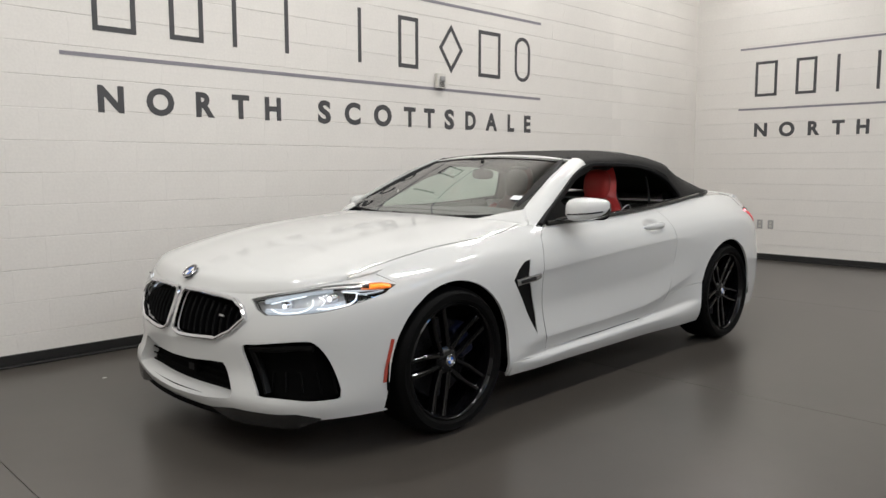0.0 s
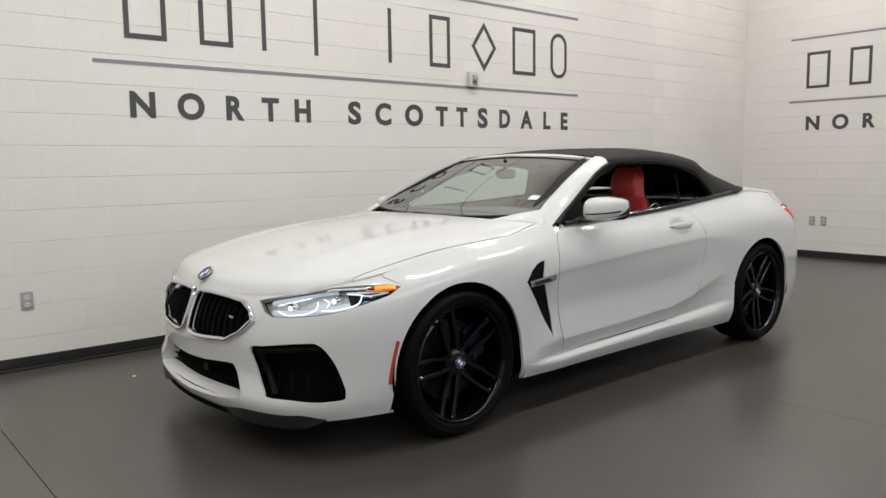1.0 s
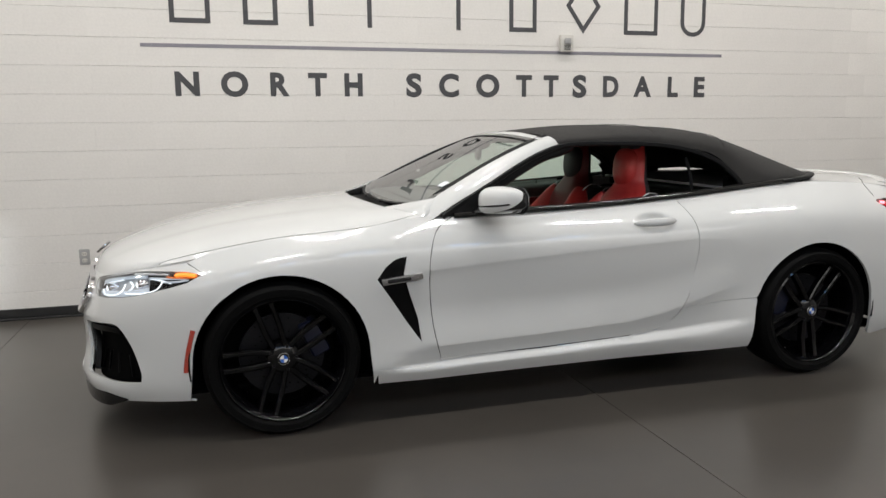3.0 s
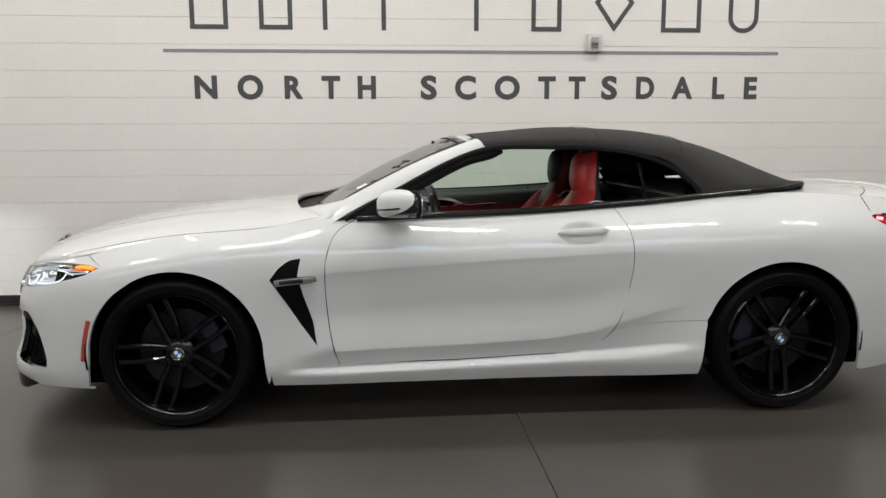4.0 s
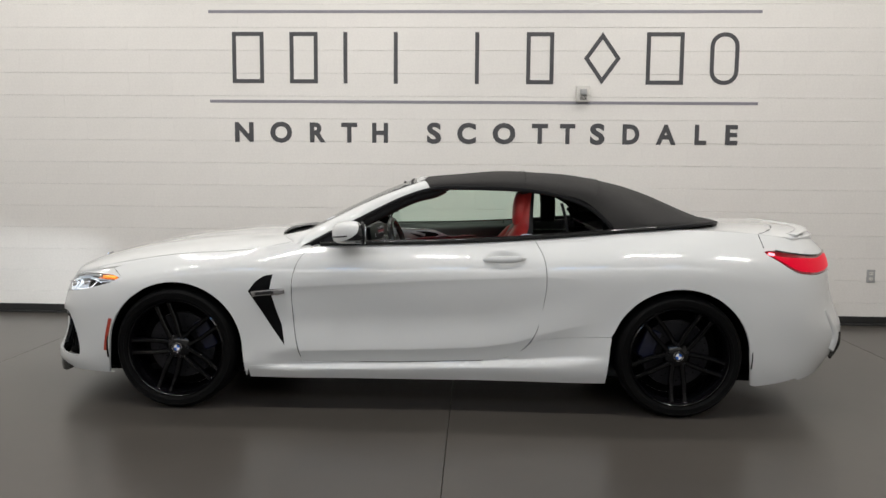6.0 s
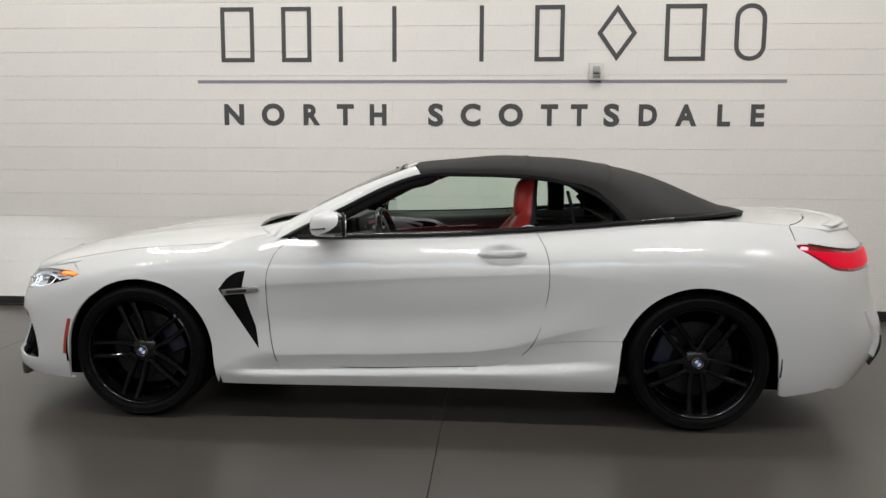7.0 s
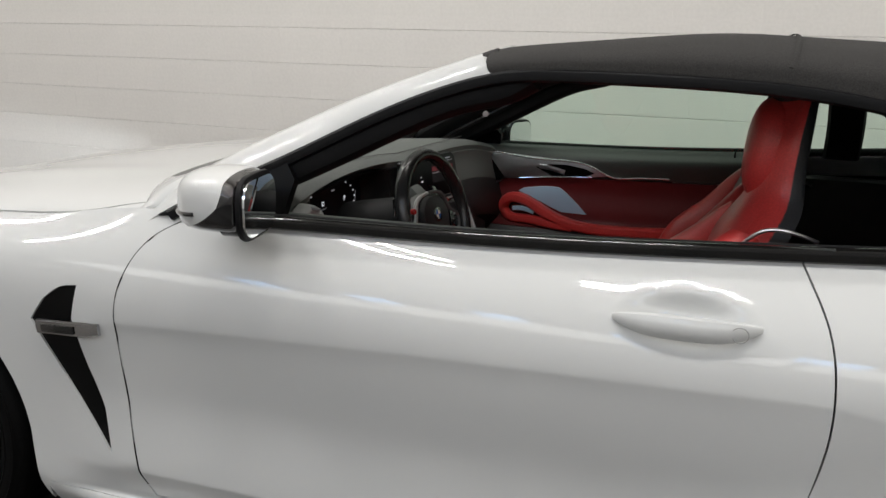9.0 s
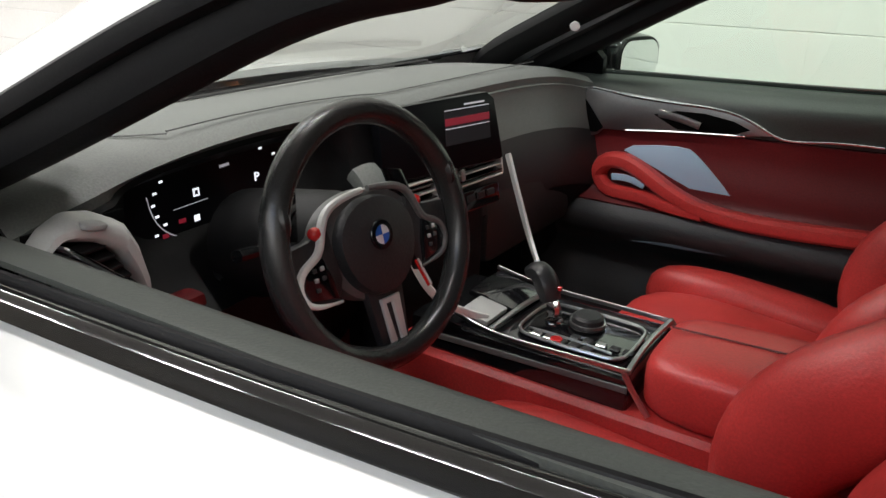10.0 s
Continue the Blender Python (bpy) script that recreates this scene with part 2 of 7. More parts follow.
def cubic(ts, ps):
    """A smooth curve (natural cubic spline) through the rows ps at ts."""
    ts, ps = np.asarray(ts, float), np.asarray(ps, float)
    n = len(ts)
    if ps.ndim == 1:
        ps = ps[:, None]
    h = np.diff(ts)
    a = np.eye(n)
    r = np.zeros_like(ps)
    for i in range(1, n - 1):
        a[i, i - 1], a[i, i], a[i, i + 1] = h[i - 1], 2 * (h[i - 1] + h[i]), h[i]
        r[i] = 6 * ((ps[i + 1] - ps[i]) / h[i] - (ps[i] - ps[i - 1]) / h[i - 1])
    k = np.linalg.solve(a, r)

    def at(t):
        t = np.atleast_1d(np.asarray(t, float))
        i = np.clip(np.searchsorted(ts, t) - 1, 0, n - 2)
        d, e = (ts[i + 1] - t)[:, None], (t - ts[i])[:, None]
        hh = h[i][:, None]
        return k[i] * d ** 3 / (6 * hh) + k[i + 1] * e ** 3 / (6 * hh) + (ps[i] / hh - k[i] * hh / 6) * d + (ps[i + 1] / hh - k[i + 1] * hh / 6) * e
    return at


def curve_points(points, n, closed=False):
    """n points evenly along a smooth curve through the given ones."""
    p = np.asarray(points, float)
    if closed:
        p = np.vstack([p[-2:], p, p[:3]])
    d = np.concatenate([[0], np.cumsum(np.linalg.norm(np.diff(p, axis=0), axis=1))])
    at = cubic(d, p)
    lo, hi = (d[2], d[-3]) if closed else (d[0], d[-1])
    return at(np.linspace(lo, hi, n, endpoint=not closed))


def grid_mesh(rows, close_u=False, close_v=False):
    """A skin over rows of points."""
    bm = bmesh.new()
    vs = [[bm.verts.new(tuple(p)) for p in row] for row in rows]
    nr, nc = len(vs), len(vs[0])
    for i in range(nr if close_u else nr - 1):
        for j in range(nc if close_v else nc - 1):
            q = (vs[i][j], vs[(i + 1) % nr][j], vs[(i + 1) % nr][(j + 1) % nc], vs[i][(j + 1) % nc])
            try:
                bm.faces.new(q)
            except ValueError:
                pass
    return bm


def thick(bm, amount):
    """Gives a skin a thickness, inwards from its outer face for a positive amount."""
    bmesh.ops.recalc_face_normals(bm, faces=bm.faces)
    bmesh.ops.solidify(bm, geom=bm.faces[:], thickness=amount)
    return bm


def skirted(bm, depth):
    """Turns a skin's edge down, so that it has a visible thickness."""
    bmesh.ops.recalc_face_normals(bm, faces=bm.faces)
    rim = [e for e in bm.edges if len(e.link_faces) == 1]
    made = bmesh.ops.extrude_edge_only(bm, edges=rim)["geom"]
    bmesh.ops.translate(bm, verts=[v for v in made if isinstance(v, bmesh.types.BMVert)], vec=(0, 0, -depth))
    return bm


def sweep(points, width, height, n=24, seg=10, power=2.0, taper=None, closed=False, up=(0, 0, 1), smooth=True):
    """A bar of rounded section along a curve; power 2 is an ellipse, more is boxier."""
    p = curve_points(points, n, closed) if smooth else np.asarray(points, float)
    n = len(p)
    rows = []
    for i in range(n):
        if closed:
            t = p[(i + 1) % n] - p[i - 1]
        else:
            t = p[min(i + 1, n - 1)] - p[max(i - 1, 0)]
        t = t / np.linalg.norm(t)
        side = np.cross(t, up)
        side = side / np.linalg.norm(side)
        top = np.cross(side, t)
        k = taper(i / (n - 1)) if taper else 1.0
        row = []
        for s in range(seg):
            a = math.tau * s / seg
            c, d = math.cos(a), math.sin(a)
            f = (abs(c) ** power + abs(d) ** power) ** (-1 / power)
            row.append(p[i] + side * (width / 2 * k * c * f) + top * (height / 2 * k * d * f))
        rows.append(row)
    bm = grid_mesh(rows, close_u=closed, close_v=True)
    if not closed:
        bm.verts.ensure_lookup_table()
        for ring in (bm.verts[:seg], bm.verts[-seg:]):
            bm.faces.new(list(ring))
    return bm


def plate(outline, depth, bevel=0.0, holes=()):
    """A flat outline in x, y made into a plate of some depth along +z."""
    bm = bmesh.new()
    for loop in (outline, *holes):
        vs = [bm.verts.new((q[0], q[1], 0)) for q in loop]
        for k in range(len(vs)):
            bm.edges.new((vs[k], vs[(k + 1) % len(vs)]))
    bmesh.ops.triangle_fill(bm, use_beauty=True, use_dissolve=False, edges=bm.edges[:])
    if holes:
        drop = [f for f in bm.faces if any(inside(f.calc_center_median().xy, h) for h in holes)]
        bmesh.ops.delete(bm, geom=drop, context="FACES_KEEP_BOUNDARY")
    bmesh.ops.dissolve_limit(bm, angle_limit=0.01, verts=bm.verts[:], edges=bm.edges[:])
    made = bmesh.ops.extrude_face_region(bm, geom=bm.faces[:])["geom"]
    top = [v for v in made if isinstance(v, bmesh.types.BMVert)]
    bmesh.ops.translate(bm, verts=top, vec=(0, 0, depth))
    bmesh.ops.recalc_face_normals(bm, faces=bm.faces)
    if bevel:
        top = set(top)
        edges = [e for e in bm.edges if e.verts[0] in top and e.verts[1] in top and len(e.link_faces) == 2 and e.calc_face_angle(0) > 0.5]
        bmesh.ops.bevel(bm, geom=edges, offset=bevel, segments=2, affect="EDGES", profile=0.6)
    return bm


def inside(p, loop):
    x, y = p[0], p[1]
    hit = False
    for k in range(len(loop)):
        ax, ay = loop[k][0], loop[k][1]
        bx, by = loop[k - 1][0], loop[k - 1][1]
        if (ay > y) != (by > y) and x < (bx - ax) * (y - ay) / (by - ay) + ax:
            hit = not hit
    return hit


def rounded(w, h, r, n=5):
    """The outline of a rounded rectangle about the origin."""
    out = []
    for cx, cy, a in ((w / 2 - r, h / 2 - r, 0), (-w / 2 + r, h / 2 - r, 90), (-w / 2 + r, -h / 2 + r, 180), (w / 2 - r, -h / 2 + r, 270)):
        for k in range(n + 1):
            t = radians(a + 90 * k / n)
            out.append((cx + r * math.cos(t), cy + r * math.sin(t)))
    return out


def frame_at(origin, across, upward):
    """A pose whose x runs across, whose y runs upward, and whose z faces out."""
    x = Vector(across).normalized()
    z = x.cross(Vector(upward)).normalized()
    y = z.cross(x)
    m = Matrix((x, y, z)).transposed().to_4x4()
    m.translation = origin
    return m


def letter(ch, w, h, depth, fat=0.0):
    """One letter as a mesh, filling w by h from the origin, facing +z."""
    data = bpy.data.curves.new("letter", "FONT")
    data.body, data.size, data.extrude, data.offset, data.resolution_u = ch, 1.0, 0.5, fat, 4
    ob = bpy.data.objects.new("letter", data)
    me = bpy.data.meshes.new_from_object(ob)
    co = np.array([v.co for v in me.vertices])
    lo, hi = co.min(axis=0), co.max(axis=0)
    for v in me.vertices:
        v.co = ((v.co.x - lo[0]) / (hi[0] - lo[0]) * w, (v.co.y - lo[1]) / (hi[1] - lo[1]) * h, (v.co.z - lo[2]) / (hi[2] - lo[2]) * depth)
    bpy.data.objects.remove(ob)
    bpy.data.curves.remove(data)
    return me


# ---- the hall ----
def structure(name, bm, mat, label):
    return tagged(part(name, bm, mat, smooth=False), label, kind="structure")


floor = structure("floor", box((WALL_W - 0.3, WALL_S - 0.3, -0.16), (WALL_E + 0.3, WALL_N + 0.3, -0.06)), SLAB_EDGE, "dark grey polished concrete floor with sawn joints")
edges_x = [WALL_W - 0.3, -6.225, -3.04, 0.145, 3.33, WALL_E + 0.3]
for xa, xb in zip(edges_x, edges_x[1:]):
    part("slab", box((xa + 0.0016, WALL_S - 0.3, -0.06), (xb - 0.0016, WALL_N + 0.3, 0), 0.0012, 1), CONCRETE, floor, smooth=False)
wall_north = structure("wall_north", box((WALL_W - 0.3, WALL_N + 0.003, 0), (WALL_E + 0.3, WALL_N + 0.25, CEIL)), JOINT_PAINT, "white painted concrete block wall")
wall_east = structure("wall_east", box((WALL_E + 0.003, WALL_S, 0), (WALL_E + 0.25, WALL_N, CEIL)), JOINT_PAINT, "white painted concrete block side wall")
structure("wall_west", box((WALL_W - 0.25, WALL_S, 0), (WALL_W, WALL_N, CEIL)), SMOOTH_WALL, "plain white painted end wall")
DOOR_X, DOOR_W, DOOR_H = (-4.6, 0.6), 4.0, 3.66
bm = box((WALL_W, WALL_S - 0.25, 0), (DOOR_X[0], WALL_S, CEIL))
bm = join(bm, box((DOOR_X[0], WALL_S - 0.25, DOOR_H), (DOOR_X[0] + DOOR_W, WALL_S, CEIL)),
          box((DOOR_X[0] + DOOR_W, WALL_S - 0.25, 0), (DOOR_X[1], WALL_S, CEIL)),
          box((DOOR_X[1], WALL_S - 0.25, DOOR_H), (DOOR_X[1] + DOOR_W, WALL_S, CEIL)),
          box((DOOR_X[1] + DOOR_W, WALL_S - 0.25, 0), (WALL_E, WALL_S, CEIL)))
structure("wall_south", bm, SMOOTH_WALL, "plain white wall with two overhead doors")
structure("ceiling", box((WALL_W - 0.3, WALL_S - 0.3, CEIL), (WALL_E + 0.3, WALL_N + 0.3, CEIL + 0.2)), CEILING_PAINT, "plain off-white ceiling")


def overhead_door(name, x0):
    door = tagged(empty(name, (x0 + DOOR_W / 2, WALL_S - 0.1, 0)), "closed white sectional overhead door", kind="structure")
    rows, dz = 6, DOOR_H / 6
    for r in range(rows):
        z0, z1 = r * dz, (r + 1) * dz
        part("panel", box((-DOOR_W / 2, -0.03, z0 + 0.004), (DOOR_W / 2, 0.03, z1 - 0.004), 0.01, 1), DOOR_PANEL, door, smooth=False)
    return door


overhead_door("door_1", DOOR_X[0])
overhead_door("door_2", DOOR_X[1])
BASE_H = 0.082
structure("baseboard", join(box((WALL_W, WALL_N - 0.012, 0.018), (WALL_E - 0.012, WALL_N, BASE_H), 0.003, 1), box((WALL_W, WALL_N - 0.034, 0), (WALL_E - 0.034, WALL_N, 0.018), 0.008, 2)), BASE_RUBBER, "black rubber cove base along the wall")
structure("baseboard", join(box((WALL_E - 0.012, WALL_S, 0.018), (WALL_E, WALL_N - 0.012, BASE_H), 0.003, 1), box((WALL_E - 0.034, WALL_S, 0), (WALL_E, WALL_N - 0.034, 0.018), 0.008, 2)), BASE_RUBBER, "black rubber cove base along the side wall")
# the widest housings carry the added fill panels
for lx, ly, _, long, wide, tone in STRIPS:
    housing = box((lx - long / 2 - 0.03, ly - wide / 2 - 0.03, CEIL - 0.15), (lx + long / 2 + 0.03, ly + wide / 2 + 0.03, CEIL - 0.005), 0.02)
    tagged(part("ceiling_light", housing, LAMP_HOUSING), "white linear strip light fixed to the ceiling" if wide < 0.3 else "short cool-white panel light fixed to the ceiling" if wide < 1 else "wide soft-white fill panel added out of view on the ceiling", "ceiling light", "strip lights")


# ---- the car's outer skin ----
# Seven height lines wrap the left half from the nose's middle, along the side, to the tail's middle.
SIDE_X = [-1.80, -1.41, -1.0, -0.80, -0.6, 0.0, 0.6, 1.0, 1.41, 1.82, 2.1]
SIDE_Z = [
    [0.193, 0.190, 0.187, 0.187, 0.187, 0.187, 0.187, 0.187, 0.185, 0.180, 0.205],
    [0.265, 0.265, 0.258, 0.253, 0.253, 0.258, 0.268, 0.275, 0.280, 0.280, 0.300],
    [0.380, 0.380, 0.360, 0.350, 0.343, 0.350, 0.375, 0.430, 0.430, 0.420, 0.430],
    [0.530, 0.550, 0.535, 0.525, 0.520, 0.520, 0.540, 0.570, 0.585, 0.565, 0.570],
    [0.655, 0.725, 0.705, 0.700, 0.700, 0.705, 0.720, 0.735, 0.745, 0.720, 0.715],
    [0.730, 0.810, 0.830, 0.832, 0.830, 0.845, 0.860, 0.875, 0.890, 0.870, 0.855],
    [0.795, 0.872, 0.906, 0.944, 0.946, 0.954, 0.982, 1.014, 1.038, 1.024, 0.995],
]
SIDE_Y = [
    [0.912, 0.915, 0.912, 0.905, 0.897, 0.885, 0.890, 0.915, 0.920, 0.900, 0.855],
    [0.930, 0.942, 0.944, 0.937, 0.928, 0.919, 0.924, 0.944, 0.945, 0.922, 0.875],
    [0.941, 0.952, 0.944, 0.930, 0.920, 0.912, 0.914, 0.938, 0.955, 0.932, 0.885],
    [0.941, 0.955, 0.944, 0.931, 0.920, 0.911, 0.914, 0.935, 0.958, 0.936, 0.885],
    [0.930, 0.948, 0.944, 0.943, 0.941, 0.937, 0.937, 0.942, 0.954, 0.928, 0.870],
    [0.897, 0.908, 0.914, 0.915, 0.916, 0.911, 0.906, 0.909, 0.918, 0.890, 0.825],
    [0.835, 0.825, 0.820, 0.825, 0.831, 0.815, 0.787, 0.768, 0.752, 0.733, 0.700],
]
NOSE_X = [-2.330, -2.362, -2.345, -2.345, -2.320, -2.295, -2.272]
NOSE_Z = [0.180, 0.260, 0.365, 0.480, 0.575, 0.640, 0.698]
TAIL_X = [2.44, 2.51, 2.555, 2.49, 2.45, 2.425, 2.345]
TAIL_Z = [0.27, 0.34, 0.45, 0.61, 0.76, 0.90, 0.985]


def height_line(i, n_front=26, n_side=90, n_tail=20):
    ys, zs = cubic(SIDE_X, SIDE_Y[i]), cubic(SIDE_X, SIDE_Z[i])
    xs = np.linspace(SIDE_X[0], SIDE_X[-1], n_side)
    side = np.column_stack([xs, -ys(xs)[:, 0], zs(xs)[:, 0]])
    a = np.linspace(0, 1, n_front, endpoint=False)
    j = SIDE_Y[i][0]
    front = np.column_stack([NOSE_X[i] + (SIDE_X[0] - NOSE_X[i]) * ((0.40 if i < 2 else 0.5) * a ** 2 + (0.60 if i < 2 else 0.5) * a ** 12), -j * a,
                             NOSE_Z[i] + (SIDE_Z[i][0] - NOSE_Z[i]) * a ** (4.0 if i == 6 else 2.5)])
    a = np.linspace(1, 0, n_tail + 1)[1:]
    j = SIDE_Y[i][-1]
    tail = np.column_stack([TAIL_X[i] + (SIDE_X[-1] - TAIL_X[i]) * a ** 3.4, -j * a,
                            TAIL_Z[i] + (SIDE_Z[i][-1] - TAIL_Z[i]) * a ** 2.5])
    return np.vstack([front, side, tail])


LINES = np.array([height_line(i) for i in range(7)])
kernel = np.array([1, 4, 6, 4, 1]) / 16.0
for _ in range(3):
    soft = LINES.copy()
    for c in range(3):
        for i in range(7):
            padded = np.concatenate([LINES[i, :2, c][::-1] if c != 1 else -LINES[i, 1:3, c][::-1], LINES[i, :, c],
                                     LINES[i, -2:, c][::-1] if c != 1 else -LINES[i, -3:-1, c][::-1]])
            soft[i, :, c] = np.convolve(padded, kernel, "valid")
    soft[:, 0], soft[:, -1] = LINES[:, 0], LINES[:, -1]
    LINES = soft
MID = LINES[3]
U_OF = np.concatenate([[0], np.cumsum(np.linalg.norm(np.diff(MID, axis=0), axis=1))])
NS, S_LEN = 217, 0.85
skin_at = cubic(np.linspace(0, S_LEN, 7), LINES.reshape(7, -1))
S_OF = np.linspace(0, S_LEN, NS)
SKIN = skin_at(S_OF).reshape(NS, LINES.shape[1], 3)
NU = 420
U_NEW = np.linspace(0, U_OF[-1], NU)
SKIN = np.stack([cubic(U_OF, SKIN[k])(U_NEW) for k in range(NS)])
# the side skirt stands out in a ledge that climbs rearward; the door's foot breaks inward above it along a crease,
# and a second crease runs along the waist with a hollow below
ramp = lambda v: (lambda c: c * c * (3 - 2 * c))(np.clip(v, 0, 1))
sx, sz = SKIN[..., 0], SKIN[..., 2]
WAIST_X, WAIST_Z = [-0.78, -0.04, 0.66, 1.1], [0.706, 0.752, 0.785, 0.758]
ledge = np.interp(sx, [-1.0, -0.3, 0.4, 1.0], [0.252, 0.268, 0.290, 0.325])
foot = np.interp(sx, [-0.75, -0.15, 0.3, 0.5, 0.62, 0.8, 1.02], [0.346, 0.361, 0.380, 0.410, 0.448, 0.500, 0.548])
waist = np.interp(sx, WAIST_X, WAIST_Z)
flank = SKIN[..., 1] < -0.5
reach = ramp((sx + 1.0) / 0.30) * ramp((1.06 - sx) / 0.35) * flank
proud = 0.016 * ramp((ledge + 0.012 - sz) / 0.034) - 0.044 * np.clip((foot - sz) / np.maximum(foot - ledge, 0.03), 0, 1) * ramp((sz - ledge + 0.014) / 0.03)
proud += 0.015 * ramp((foot + 0.20 - sz) / 0.19) * ramp((sz - ledge + 0.014) / 0.03)
below = np.maximum(waist - sz, 0)
hollow = 0.28 * below * np.exp(-below / 0.060) * ramp((sx + 0.80) / 0.06) * ramp((1.02 - sx) / 0.55) * flank
SKIN[..., 1] -= reach * proud - hollow
dU, dS = np.gradient(SKIN, axis=1), np.gradient(SKIN, axis=0)
SKIN_N = np.cross(dU, dS)
SKIN_N /= np.linalg.norm(SKIN_N, axis=2)[..., None]
if SKIN_N[NS // 2, NU // 2, 1] > 0:
    SKIN_N = -SKIN_N
FLAT = SKIN[::3].reshape(-1, 3)


def bilinear(table, u, s):
    fu = np.clip(np.asarray(u) / U_NEW[-1] * (NU - 1), 0, NU - 1.0001)
    fs = np.clip(np.asarray(s) / S_LEN * (NS - 1), 0, NS - 1.0001)
    iu, js = fu.astype(int), fs.astype(int)
    a, b = (fu - iu)[:, None], (fs - js)[:, None]
    return (table[js, iu] * (1 - a) * (1 - b) + table[js, iu + 1] * a * (1 - b) + table[js + 1, iu] * (1 - a) * b + table[js + 1, iu + 1] * a * b)


def on_skin(points):
    """The skin's own coordinates nearest to places in space."""
    out = []
    for p in np.asarray(points, float):
        k = int(np.argmin(((FLAT - p) ** 2).sum(axis=1)))
        j, i = divmod(k, NU)
        u, s = U_NEW[i], S_OF[3 * j]
        for _ in range(4):
            q = bilinear(SKIN, [u], [s])[0]
            e = 1e-3
            du = (bilinear(SKIN, [u + e], [s])[0] - bilinear(SKIN, [u - e], [s])[0]) / (2 * e)
            ds = (bilinear(SKIN, [u], [s + e])[0] - bilinear(SKIN, [u], [s - e])[0]) / (2 * e)
            step = np.linalg.lstsq(np.column_stack([du, ds]), p - q, rcond=None)[0]
            u, s = float(np.clip(u + step[0], 0, U_NEW[-1])), float(np.clip(s + step[1], 0, S_LEN))
        out.append((u, s))
    return np.array(out)


def outline(points, step=0.022, smooth=()):
    """A closed outline on the skin, sampled finely. Stretches between points named in smooth are curved."""
    pts = [np.asarray(p, float) for p in points]
    out = []
    n = len(pts)
    for k in range(n):
        a, b = pts[k], pts[(k + 1) % n]
        m = max(1, int(np.linalg.norm(b - a) / step))
        for q in range(m):
            t = q / m
            if k in smooth:
                p0, p3 = pts[k - 1], pts[(k + 2) % n]
                m0 = (b - p0) / 2 if (k - 1) % n in smooth else b - a
                m1 = (p3 - a) / 2 if (k + 1) % n in smooth else b - a
                c = (2 * t ** 3 - 3 * t * t + 1) * a + (t ** 3 - 2 * t * t + t) * m0 + (3 * t * t - 2 * t ** 3) * b + (t ** 3 - t * t) * m1
            else:
                c = a + (b - a) * t
            out.append(c)
    return on_skin(out)


def shrink(loop, gap):
    loop = np.asarray(loop)
    area = 0.5 * np.sum(loop[:, 0] * np.roll(loop[:, 1], -1) - np.roll(loop[:, 0], -1) * loop[:, 1])
    t = np.roll(loop, -1, axis=0) - np.roll(loop, 1, axis=0)
    nrm = np.column_stack([-t[:, 1], t[:, 0]]) / (np.linalg.norm(t, axis=1)[:, None] + 1e-9)
    return loop + nrm * gap * (1 if area > 0 else -1)


from mathutils.geometry import delaunay_2d_cdt


